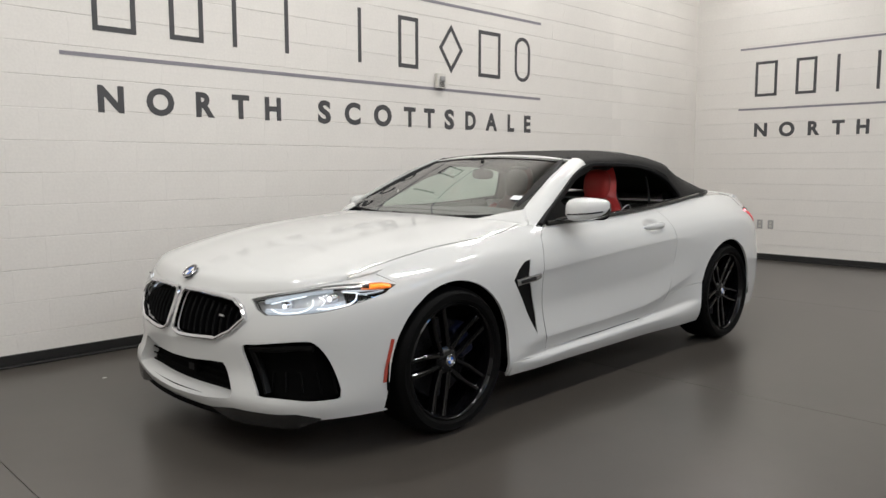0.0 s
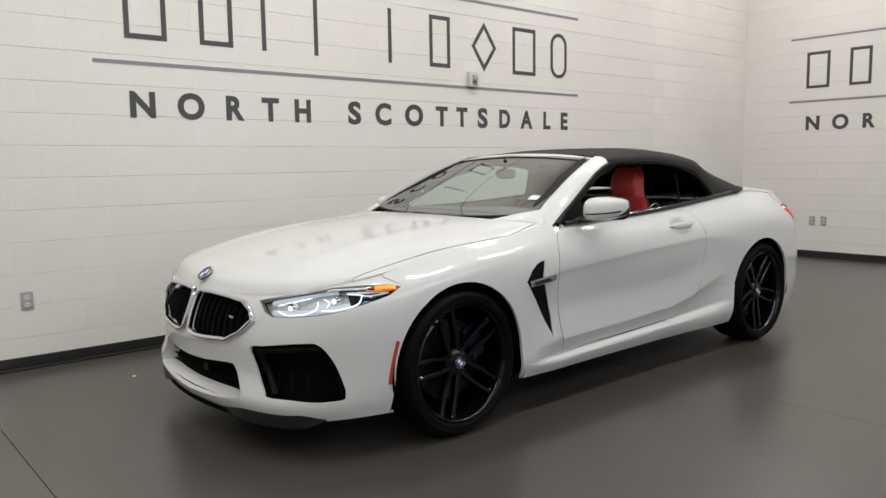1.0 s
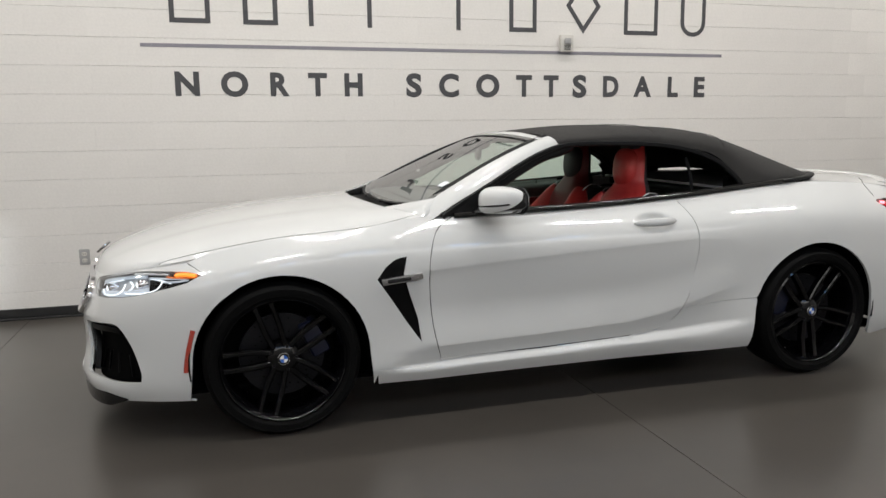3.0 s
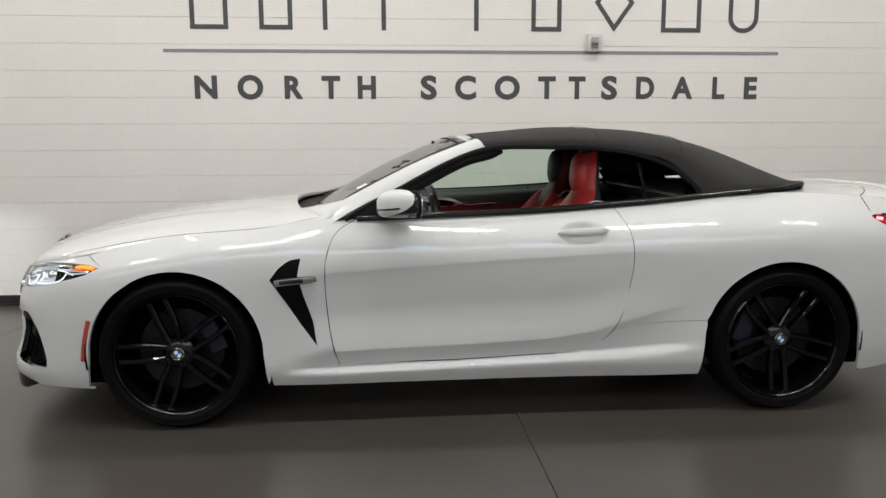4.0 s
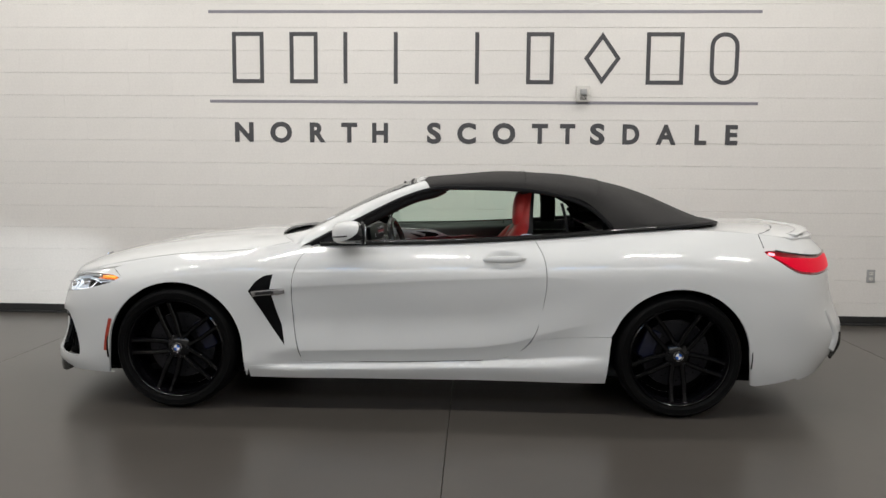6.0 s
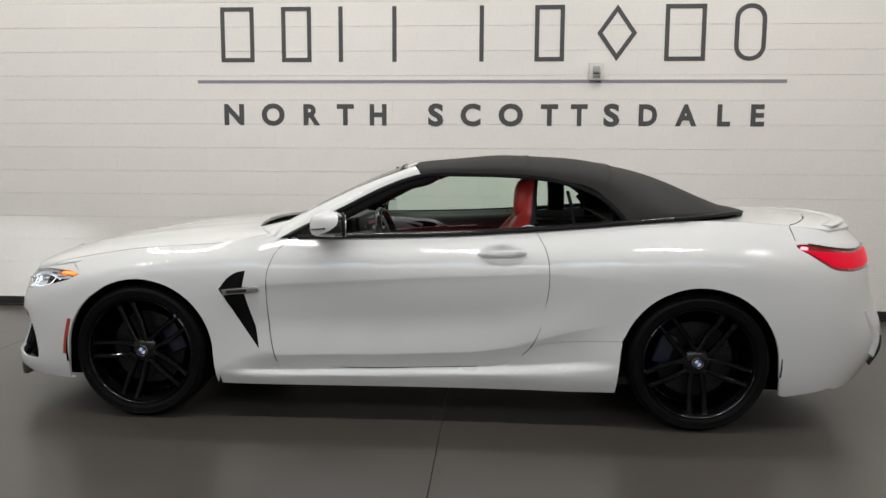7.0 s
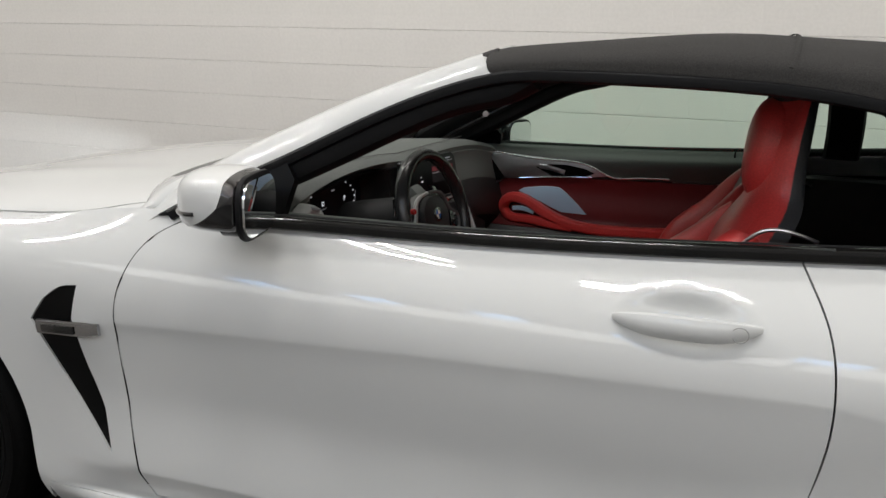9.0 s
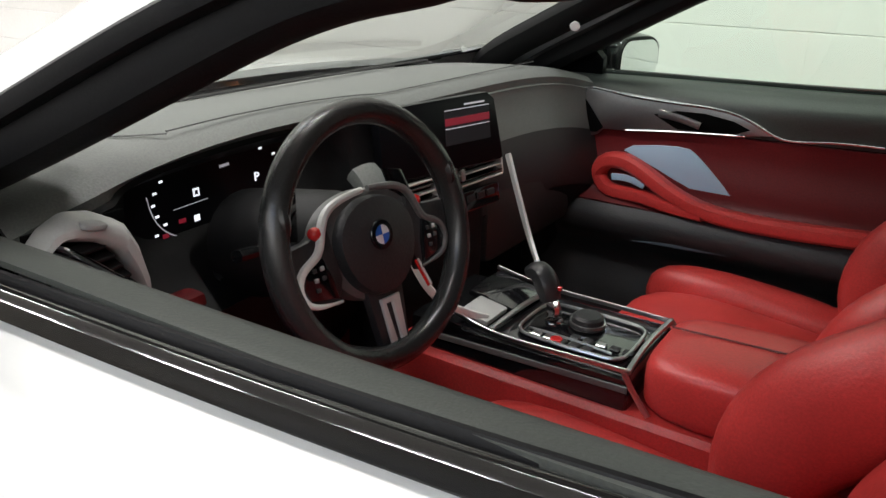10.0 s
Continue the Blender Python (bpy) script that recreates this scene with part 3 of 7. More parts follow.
def skin_panel(loop, holes=(), cell=0.026, gap=0.002, flange=0.014, lift=0.0, both=False, mirror=False, shape=None, extra=()):
    """A body panel: an outline of the skin with holes, a smooth face and a turned-in edge. Returns a mesh builder's data."""
    loop = shrink(loop, gap) if gap else np.asarray(loop)
    loops = [loop] + [shrink(h, -0.0005) for h in holes]
    pts = [tuple(p) for lp in loops for p in lp]
    edges, base = [], 0
    for lp in loops:
        n = len(lp)
        edges += [(base + k, base + (k + 1) % n) for k in range(n)]
        base += n
    for p in extra:
        if inside(p, loops[0]) and ((np.array(pts) - p) ** 2).sum(axis=1).min() > 0.003 ** 2:
            pts.append(tuple(p))
    bound = np.array(pts)
    lo, hi = loop.min(axis=0), loop.max(axis=0)
    for gu in np.arange(lo[0] + cell / 2, hi[0], cell):
        for gs in np.arange(lo[1] + cell / 2, hi[1], cell):
            p = np.array((gu, gs))
            if ((bound - p) ** 2).sum(axis=1).min() < (0.55 * cell) ** 2:
                continue
            if inside(p, loops[0]) and not any(inside(p, h) for h in loops[1:]):
                pts.append((gu, gs))
    vs, _, fs, _, _, _ = delaunay_2d_cdt([Vector(p) for p in pts], edges, [], 0, 1e-6)
    vs = np.array([tuple(v) for v in vs])
    keep = []
    for f in fs:
        c = vs[list(f)].mean(axis=0)
        if inside(c, loops[0]) and not any(inside(c, h) for h in loops[1:]):
            keep.append(tuple(f))
    used = sorted({k for f in keep for k in f})
    index = {k: n for n, k in enumerate(used)}
    vs = vs[used]
    faces = [tuple(index[k] for k in f) for f in keep]
    co, no = bilinear(SKIN, vs[:, 0], vs[:, 1]), bilinear(SKIN_N, vs[:, 0], vs[:, 1])
    no /= np.linalg.norm(no, axis=1)[:, None]
    if shape is not None:
        co, no = shape(co, no)
    co = co + no * lift
    good = []
    for f in faces:
        n = np.cross(co[f[1]] - co[f[0]], co[f[2]] - co[f[0]])
        good.append(f if np.dot(n, no[f[0]]) > 0 else f[::-1])
    count = {}
    for f in good:
        for k in range(3):
            count.setdefault(frozenset((f[k], f[(k + 1) % 3])), []).append((f[k], f[(k + 1) % 3]))
    if flange:
        middle_line = lambda k: abs(co[k][1]) < 0.003
        border = [e[0] for e in count.values() if len(e) == 1 and not (middle_line(e[0][0]) and middle_line(e[0][1]))]
        extra_c, extra_n, table = [], [], {}
        start = len(co)
        for a, b in border:
            t = co[b] - co[a]
            side = np.cross(t, no[a])
            side = side / (np.linalg.norm(side) + 1e-12)
            row = []
            for k in (a, b):
                row.append(start + len(extra_c))
                extra_c.append(co[k])
                extra_n.append(side)
                row.append(start + len(extra_c))
                extra_c.append(co[k] - no[k] * flange)
                extra_n.append(side)
            good.append((row[2], row[0], row[1], row[3]))
        co, no = np.vstack([co] + ([np.array(extra_c)] if extra_c else [])), np.vstack([no] + ([np.array(extra_n)] if extra_n else []))
    flip, n0 = np.array([1, -1, 1]), len(vs)
    if mirror:
        co, no, good = co * flip, no * flip, [f[::-1] for f in good]
    elif both:
        n = len(co)
        twin = [k if abs(co[k][1]) < 0.0015 and k < n0 else k + n for k in range(n)]
        seam = abs(co[:n0, 1]) < 0.0015
        co[:n0, 1] = np.where(seam, 0.0, co[:n0, 1])
        no[:n0, 1] = np.where(seam, 0.0, no[:n0, 1])
        co, no = np.vstack([co, co * flip]), np.vstack([no, no * flip])
        good = good + [tuple(twin[k] for k in f[::-1]) for f in good]
        used = sorted({k for f in good for k in f})
        place = {k: q for q, k in enumerate(used)}
        co, no, good = co[used], no[used], [tuple(place[k] for k in f) for f in good]
    return co, no, good


def skin_mesh(name, data, mat):
    co, no, faces = data
    me = bpy.data.meshes.new(name)
    me.from_pydata([tuple(p) for p in co], [], faces)
    for p in me.polygons:
        p.use_smooth = True
    me.materials.append(mat)
    me.normals_split_custom_set_from_vertices([tuple(n) for n in no])
    return me


AXLES, HUB_Z, ARCH = (-1.4135, 1.4135), 0.347, 0.386


def arch(ax, lo=0.19, front_first=True, n=26):
    """The wheel opening's edge from its front foot over the top to its rear foot."""
    out = []
    for k in range(5):
        z = lo + (HUB_Z - lo) * k / 5
        out.append((ax - ARCH - (HUB_Z - z) * 0.10, -0.95, z))
    for k in range(n + 1):
        a = math.pi - math.pi * k / n
        out.append((ax + ARCH * math.cos(a), -0.95, HUB_Z + ARCH * math.sin(a) * 0.99))
    for k in range(4, -1, -1):
        z = lo + (HUB_Z - lo) * k / 5
        out.append((ax + ARCH + (HUB_Z - z) * 0.10, -0.95, z))
    return out


FLANK = FLAT[(FLAT[:, 0] > -1.95) & (FLAT[:, 0] < 2.15) & (FLAT[:, 1] < -0.5)]


def xz(*pts, y=-0.93):
    """Points of the flank by their place seen square from the side."""
    out = []
    for p in pts:
        k = int(np.argmin((FLANK[:, 0] - p[0]) ** 2 + (FLANK[:, 2] - p[1]) ** 2))
        out.append((p[0], float(FLANK[k, 1]), p[1]))
    return out


ARCH_F, ARCH_R = (xz(*[(p[0], p[2]) for p in arch(a)]) for a in AXLES)
top_z = cubic(SIDE_X, SIDE_Z[6])
low_z = cubic(SIDE_X, SIDE_Z[0])
top_y = cubic(SIDE_X, SIDE_Y[6])


def top_edge(x0, x1, n=14):
    return [(x, -float(top_y(x)[0, 0]), float(top_z(x)[0, 0])) for x in np.linspace(x0, x1, n)]


def low_edge(x0, x1, n=8):
    return [(x, -0.90, float(low_z(x)[0, 0])) for x in np.linspace(x0, x1, n)]


def skin_row(s_index, y0, y1, front=True, n=16):
    """Points along a height line between two distances from the middle, at the nose or the tail."""
    row = SKIN[s_index]
    half = row[: NU // 3] if front else row[-NU // 3:]
    ys = np.linspace(y0, y1, n)
    order = np.argsort(-half[:, 1])
    return [tuple(np.array([np.interp(-y, -half[order][:, 1], half[order][:, c]) for c in range(3)])) for y in ys]


LAMP = [(-2.212, -0.488, 0.690), (-2.105, -0.666, 0.729), (-1.96, -0.79, 0.757), (-1.80, -0.893, 0.776), (-1.743, -0.911, 0.752),
        (-1.80, -0.893, 0.708), (-1.892, -0.854, 0.676), (-2.02, -0.775, 0.638), (-2.12, -0.68, 0.622), (-2.185, -0.582, 0.620), (-2.205, -0.53, 0.645)]
LAMP_SMOOTH = (0, 1, 2, 5, 6, 7, 8)
KIDNEY = [(-2.30, -0.030, 0.678), (-2.29, -0.10, 0.694), (-2.28, -0.30, 0.697), (-2.27, -0.405, 0.692), (-2.26, -0.470, 0.652), (-2.26, -0.494, 0.612),
          (-2.28, -0.435, 0.552), (-2.31, -0.35, 0.511), (-2.33, -0.15, 0.497), (-2.335, -0.055, 0.503), (-2.33, -0.028, 0.54)]
KIDNEY_SMOOTH = (0, 1, 7, 8, 9, 10)
SIDE_INTAKE = [(-2.272, -0.500, 0.488), (-2.24, -0.57, 0.503), (-2.14, -0.74, 0.527), (-2.10, -0.80, 0.518), (-2.05, -0.835, 0.44), (-2.012, -0.860, 0.318),
               (-2.015, -0.858, 0.282), (-2.06, -0.81, 0.276), (-2.19, -0.60, 0.268), (-2.22, -0.575, 0.295), (-2.25, -0.53, 0.39)]
MID_INTAKE = [(-2.345, 0.0, 0.385), (-2.34, -0.15, 0.388), (-2.33, -0.36, 0.402), (-2.315, -0.405, 0.388), (-2.305, -0.460, 0.288), (-2.31, -0.455, 0.262),
              (-2.33, -0.30, 0.240), (-2.34, -0.15, 0.233), (-2.34, 0.0, 0.231)]
VENT = xz((-0.851, 0.778), (-0.902, 0.768), (-0.950, 0.735), (-0.990, 0.682), (-0.923, 0.582), (-0.857, 0.477), (-0.788, 0.378), (-0.803, 0.490), (-0.840, 0.600), (-0.868, 0.700), y=-0.945)
TAIL_LAMP = [(1.886, -0.83, 0.930), (1.95, -0.81, 0.937), (2.10, -0.79, 0.926), (2.26, -0.68, 0.915), (2.36, -0.45, 0.905), (2.38, -0.40, 0.87),
             (2.36, -0.52, 0.812), (2.25, -0.72, 0.798), (2.13, -0.81, 0.801), (2.05, -0.85, 0.822), (1.95, -0.85, 0.884)]
DOOR = xz((-0.600, 0.944), (-0.688, 0.892), (-0.733, 0.800), (-0.746, 0.690), (-0.740, 0.540), (-0.720, 0.390), (-0.690, 0.276), (-0.16, 0.284), (0.315, 0.300),
          (0.455, 0.320), (0.555, 0.372), (0.632, 0.490), (0.672, 0.680), (0.676, 0.800), (0.660, 0.895), (0.612, 0.985))
DOOR_SMOOTH = (0, 1, 2, 3, 4, 5, 8, 9, 10, 11, 12, 13, 14)

lamp_loop = outline(LAMP, 0.02, LAMP_SMOOTH)
kidney_loop = outline(KIDNEY, 0.02, KIDNEY_SMOOTH)
intake_loop = outline(SIDE_INTAKE, 0.02, (0, 1, 2, 3, 4, 5, 6, 7, 8, 9, 10))
mid_loop = outline(MID_INTAKE, 0.02, (1, 2, 3, 4, 5, 6))
vent_loop = outline(VENT, 0.015, (0, 1))
tail_loop = outline(TAIL_LAMP, 0.02, tuple(range(11)))
SEAM_F = [(-1.728, -0.914, 0.754), (-1.70, -0.92, 0.715), (-1.66, -0.94, 0.665), (AXLES[0] - ARCH * 0.66, -0.95, HUB_Z + ARCH * 0.745)]

car = tagged(empty("convertible_car", (0, 0, 0)), "white two-door convertible with black soft top, parked on the concrete floor", "car")

# front bumper: nose, corner and the strip before the wheel
front_arch_part = [p for p in ARCH_F if p[0] < AXLES[0] - ARCH * 0.64]
bumper = [(-2.30, 0, NOSE_Z[0])] + skin_row(0, -0.02, -0.90)[1:] + [(-1.84, -0.912, 0.192)] + front_arch_part + SEAM_F[::-1]
bumper += [(-1.80, -0.838, 0.789)] + skin_row(NS - 1, -0.825, 0.0, n=26)
inner_half = lambda lp: np.array([(u if u > 0.008 else 0.0, s) for u, s in lp])
bumper_loop = inner_half(outline(bumper, 0.022))
part("front_bumper", skin_mesh("front_bumper", skin_panel(bumper_loop, [lamp_loop, kidney_loop, intake_loop, inner_half(mid_loop)], gap=0, both=True), PAINT_WHITE), None, car, "white painted front bumper")

arch_back = [p for p in ARCH_F if p[0] >= AXLES[0] - ARCH * 0.66]
fender = SEAM_F + arch_back[1:] + xz((-0.99, 0.2602), (-0.690, 0.2602), y=-0.945)
fender += [DOOR[k] for k in (6, 5, 4, 3, 2, 1, 0)] + top_edge(-0.605, -1.80, 20)
fender_loop = outline(fender, 0.022)
door_loop = outline(DOOR, 0.02, DOOR_SMOOTH)


def dished(co, no):
    """The hollow behind the handle, with a clear rim."""
    rx, rz, deep, p = 0.130, 0.051, 0.025, 2.0
    dx, dz = (co[:, 0] - 0.443) / rx, (co[:, 2] - 0.875) / rz
    k = np.clip(1 - dx ** 2 - dz ** 2, 0, 1)
    moved_co = co.copy()
    moved_co[:, 1] -= np.sign(co[:, 1]) * deep * k ** p
    g = -2.0 * p * deep * np.where(k > 0, np.maximum(k, 1e-6) ** (p - 1), 0)
    n = no.copy()
    n[:, 0] += g * dx / rx
    n[:, 2] += g * dz / rz
    n /= np.linalg.norm(n, axis=1)[:, None]
    return moved_co, n


# finer rows of points beside the creases and round the handle's hollow
waist_at = lambda x: float(np.interp(x, WAIST_X, WAIST_Z))
foot_at = lambda x: float(np.interp(x, [-0.75, -0.15, 0.3, 0.5, 0.62, 0.8, 1.02], [0.346, 0.361, 0.380, 0.410, 0.448, 0.500, 0.548]))
CREASE = on_skin(xz(*[(x, f(x) + d) for x in np.arange(-0.74, 1.0, 0.010) for f in (waist_at, foot_at) for d in (-0.005, 0.004)]))
DISH_RIM = on_skin(xz(*[(0.443 + 0.127 * r * math.cos(q), 0.875 + 0.049 * r * math.sin(q)) for q in np.linspace(0, math.tau, 60, endpoint=False) for r in (0.55, 0.70, 0.80, 0.88, 0.94, 0.98, 1.01)]))
rear_arch_mid = [p for p in ARCH_R if p[2] > 0.46 and p[0] < 1.68]
QUARTER_LOW = xz((0.60, 0.418), (0.70, 0.437), (0.85, 0.450), (0.95, 0.453), (1.036, 0.455), y=-0.935)
quarter = [DOOR[15], DOOR[14], DOOR[13], DOOR[12], DOOR[11]] + QUARTER_LOW + rear_arch_mid
quarter += [p for p in ARCH_R if p[0] > 1.66 and p not in rear_arch_mid] + low_edge(1.84, 2.1, 6) + skin_row(0, -0.83, 0.0, front=False, n=20)
quarter += skin_row(NS - 1, 0.0, -0.69, front=False, n=20) + top_edge(2.08, 0.62, 30)
quarter_loop = outline(quarter, 0.022, (0, 1, 2, 3))
sill = xz((-0.998, 0.2592), (-0.70, 0.2592), (-0.690, 0.275), (-0.16, 0.283), (0.315, 0.299), (0.458, 0.319), (0.557, 0.371), (0.60, 0.417), (0.70, 0.4355), (0.85, 0.4485), (0.95, 0.4515), (1.035, 0.4535), y=-0.935)
sill += [p for p in ARCH_R if p[0] < 1.10 and p[2] <= 0.446][::-1] + low_edge(1.01, -0.99, 24)
sill_loop = outline(sill, 0.022)

for mirror_side in (False, True):
    side = "passenger's" if mirror_side else "driver's"
    part("front_wing", skin_mesh("front_wing", skin_panel(fender_loop, [vent_loop], gap=0.0, mirror=mirror_side), PAINT_WHITE), None, car)
    door_ob = part("door", skin_mesh("door", skin_panel(door_loop, cell=0.013, gap=0.0034, mirror=mirror_side, shape=dished, extra=np.vstack([DISH_RIM, CREASE])), PAINT_WHITE), None, car)
    front_edge = door_loop[: next(k for k, p in enumerate(bilinear(SKIN, door_loop[:, 0], door_loop[:, 1])) if p[2] < 0.30)]
    gap_co = bilinear(SKIN, front_edge[:, 0], front_edge[:, 1]) - 0.0012 * bilinear(SKIN_N, front_edge[:, 0], front_edge[:, 1])
    gap_bm = sweep(gap_co, 0.0036, 0.0036, 80, 6, 2)
    part("door_seal", mirrored(gap_bm) if mirror_side else gap_bm, UNDER_BLACK, door_ob, "dark gap at the door's front edge")
    part("rear_quarter_panel", skin_mesh("rear_quarter_panel", skin_panel(quarter_loop, [tail_loop], gap=0.0, mirror=mirror_side, extra=CREASE), PAINT_WHITE), None, car, "white rear quarter panel with the bumper corner")
    part("side_skirt", skin_mesh("side_skirt", skin_panel(sill_loop, gap=0.0006, mirror=mirror_side), PAINT_WHITE), None, car)
    # handle
    bar = sweep([(0.322, -0.896, 0.872), (0.37, -0.916, 0.874), (0.44, -0.923, 0.876), (0.52, -0.914, 0.879), (0.560, -0.892, 0.882)], 0.030, 0.042, 20, 12, 2.4,
                taper=lambda t: 0.25 + 0.75 * (1 - abs(2 * t - 1) ** 3.0))
    handle_ob = part("handle", mirrored(bar) if mirror_side else bar, PAINT_WHITE, door_ob, "white painted door handle")
    cap_y = 1 if mirror_side else -1
    ring = sweep([(0.527 + 0.013 * math.cos(q), cap_y * (0.9285 - 0.10 * abs(0.013 * math.cos(q))), 0.8795 + 0.013 * math.sin(q)) for q in np.linspace(0, math.tau, 20, endpoint=False)], 0.0016, 0.0016, 30, 6, closed=True, up=(0, 1, 0))
    part("lock_ring", ring, DEVICE_GREY, handle_ob)
    # gill vent: black hollow and a chrome blade
    vent_data = skin_panel(vent_loop, gap=-0.004, flange=0, lift=-0.005, mirror=mirror_side)
    vent_ob = part("side_vent", skin_mesh("side_vent", vent_data, VENT_BLACK), None, car, "black side vent in the front wing")
    blade = sweep([(-0.968, -0.945, 0.667), (-0.90, -0.956, 0.677), (-0.83, -0.957, 0.683), (-0.782, -0.950, 0.688)], 0.016, 0.041, 14, 8, 3.5, taper=lambda t: 0.85 if t < 0.9 else 0.7)
    part("blade", mirrored(blade) if mirror_side else blade, DARK_CHROME, vent_ob, "dark chrome blade across the vent")
    dark = sweep([(-0.945, -0.9575, 0.671), (-0.90, -0.966, 0.677), (-0.84, -0.966, 0.682)], 0.004, 0.018, 8, 6, 3)
    part("inlay", mirrored(dark) if mirror_side else dark, GLOSS_BLACK, vent_ob)


# ---- hood, glass, soft top and deck ----
def two_sides(name, bm, mat, parent, label="", angle=35):
    """The part and its mirror image as two objects."""
    other = bm.copy()
    a = part(name, bm, mat, parent, label, angle=angle)
    b = part(name, mirrored(other), mat, parent, label, angle=angle)
    return a, b


HOOD_G = cubic([0, 0.015, 0.05, 0.10, 0.23, 0.37, 0.51, 0.72, 1.0], [0, 0.13, 0.26, 0.355, 0.54, 0.69, 0.80, 0.915, 1.0])
front_row = SKIN[NS - 1][: NU // 3]
front_row = front_row[: int(np.argmax(front_row[:, 0] > -1.80)) + 1]
front_order = np.argsort(-front_row[:, 1])
side_top = lambda x: (float(top_y(x)[0, 0]), float(top_z(x)[0, 0]))


def hood_point(a, b):
    """a: -1 to 1 across, b: 0 at the nose to 1 at the windscreen."""
    c = abs(a)
    y = -front_row[-1, 1] * c
    xf, zf = (float(np.interp(y, -front_row[front_order][:, 1], front_row[front_order][:, k])) for k in (0, 2))
    z0, z1 = NOSE_Z[6], side_top(-1.80)[1]
    xc = -0.945 + 0.137 * c ** 2 + 0.060 * max(0.0, (c - 0.70) / 0.30) ** 1.5
    x = xf + (xc - xf) * b
    x_side = -1.80 + (-0.803 + 1.80) * b
    ye, ze = side_top(x_side)
    zm = z0 + (0.985 - z0) * float(HOOD_G(b)[0, 0])
    k = min(1.0, b / 0.12)
    k = k * k * (3 - 2 * k)
    w = (zf - z0) / (z1 - z0) * (1 - k) + (0.60 * c ** 2 + 0.40 * c ** 9) * k
    ridge = 0.006 * math.exp(-((c - 0.62) / 0.09) ** 2) * math.sin(math.pi * min(1, b * 1.02))
    return (x, a * (ye - 0.004), zm + (ze - zm) * w + ridge * (1 - c ** 6))


bs = [0, 0.004, 0.01, 0.018, 0.03, 0.045, 0.065] + list(np.linspace(0.09, 0.985, 34)) + [1.0]
across = np.sin(np.linspace(-math.pi / 2, math.pi / 2, 49) * 0.999) * 0.55 + np.linspace(-1, 1, 49) * 0.45
hood_edge = cubic([0, 0.1, 0.25, 0.5, 0.75, 0.9, 1.0], [0.950, 0.965, 0.980, 0.985, 0.985, 0.982, 0.965])
edge_at = lambda b: min(1.0, float(hood_edge(b)[0, 0]))
hood = grid_mesh([[hood_point(a * (edge_at(b) - 0.004), b) for a in across] for b in bs])
skirted(hood, 0.016)
part("hood", hood, PAINT_WHITE, car, "white painted hood", angle=50)
strip = grid_mesh([[hood_point(-(edge_at(b) + 0.003 + (1.0 - edge_at(b) - 0.003) * q), b) for q in np.linspace(0, 1, 9)] for b in bs])
two_sides("wing_top", skirted(strip, 0.010), PAINT_WHITE, car, angle=50)


def roundel(r, m, parent, name="roundel", edge=True):
    """A round badge: dark ring, chrome edge, quarters in blue and white."""
    ob = part(name, lathe([(0, 0), (r, 0), (r, 0.15 * r), (r * 0.94, 0.24 * r), (r * 0.66, 0.26 * r), (r * 0.64, 0.2 * r), (0, 0.2 * r)], 36), GLOSS_BLACK, parent, "small round badge in blue and white quarters", m=m)
    if edge:
        part("chrome_edge", lathe([(r * 0.94, 0.1 * r), (r * 1.04, 0.1 * r), (r * 1.04, 0.24 * r), (r * 0.98, 0.3 * r), (r * 0.94, 0.26 * r)], 36, closed=True), CHROME, ob)
    for k in range(4):
        pts = [(0, 0)] + [(r * 0.63 * math.cos(radians(90 * k + 9 * q)), r * 0.63 * math.sin(radians(90 * k + 9 * q))) for q in range(11)]
        part("quarter", moved(plate(pts, 0.03 * r), pose(0, 0, 0.2 * r)), BADGE_BLUE if k % 2 else BADGE_WHITE, ob)
    return ob


gap_line = [tuple(np.array(hood_point(-edge_at(b), b)) + np.array((0, 0, -0.003))) for b in np.linspace(0.01, 0.995, 34)]
two_sides("hood_gap", sweep(gap_line, 0.007, 0.004, 60, 6, 2), UNDER_BLACK, car, "dark gap beside the hood")
hx, hy, hz = hood_point(0, 0.028)
roundel(0.041, frame_at((hx - 0.004, 0, hz + 0.003), (0, -1, 0), (0.62, 0, 0.5)), car)

# windscreen
WS_LOW = lambda y: np.array((-0.800 + 0.075 * (y / 0.74) ** 2, y, 0.978 + 0.020 * (y / 0.74) ** 2))
WS_TOP = lambda y: np.array((-0.098 + 0.030 * (y / 0.6) ** 2, y, 1.318 - 0.030 * (y / 0.6) ** 2))


def screen_point(a, b):
    p = WS_LOW(0.735 * a) * (1 - b) + WS_TOP(0.600 * a) * b
    n = np.array((-0.43, 0, 0.9))
    return p + n * 0.022 * 4 * max(b, 0) * (1 - b) * (1 - 0.92 * a * a) - np.array((0, 0, 0.004)) * a ** 8


screen_foot = lambda a: -0.030 * max(0.0, 1 - (a / 0.88) ** 4)
screen = grid_mesh([[screen_point(a, screen_foot(a) * (1 - b) + b) for a in np.linspace(-1, 1, 33)] for b in np.linspace(0, 1, 19)])
pane = part("windscreen", screen, GLASS_CLEAR, car, "clear slightly green windscreen")
pane.visible_shadow = False
rim_pts = [screen_point(a, screen_foot(a)) for a in np.linspace(-1, 1, 21)]
part("screen_border", sweep(rim_pts, 0.016, 0.008, 40, 8, 3, up=(-0.43, 0, 0.9)), MATTE_BLACK, car)
part("screen_border", sweep([screen_point(a, 0.965) for a in np.linspace(-0.97, 0.97, 21)], 0.024, 0.004, 40, 8, 3), MATTE_BLACK, car)
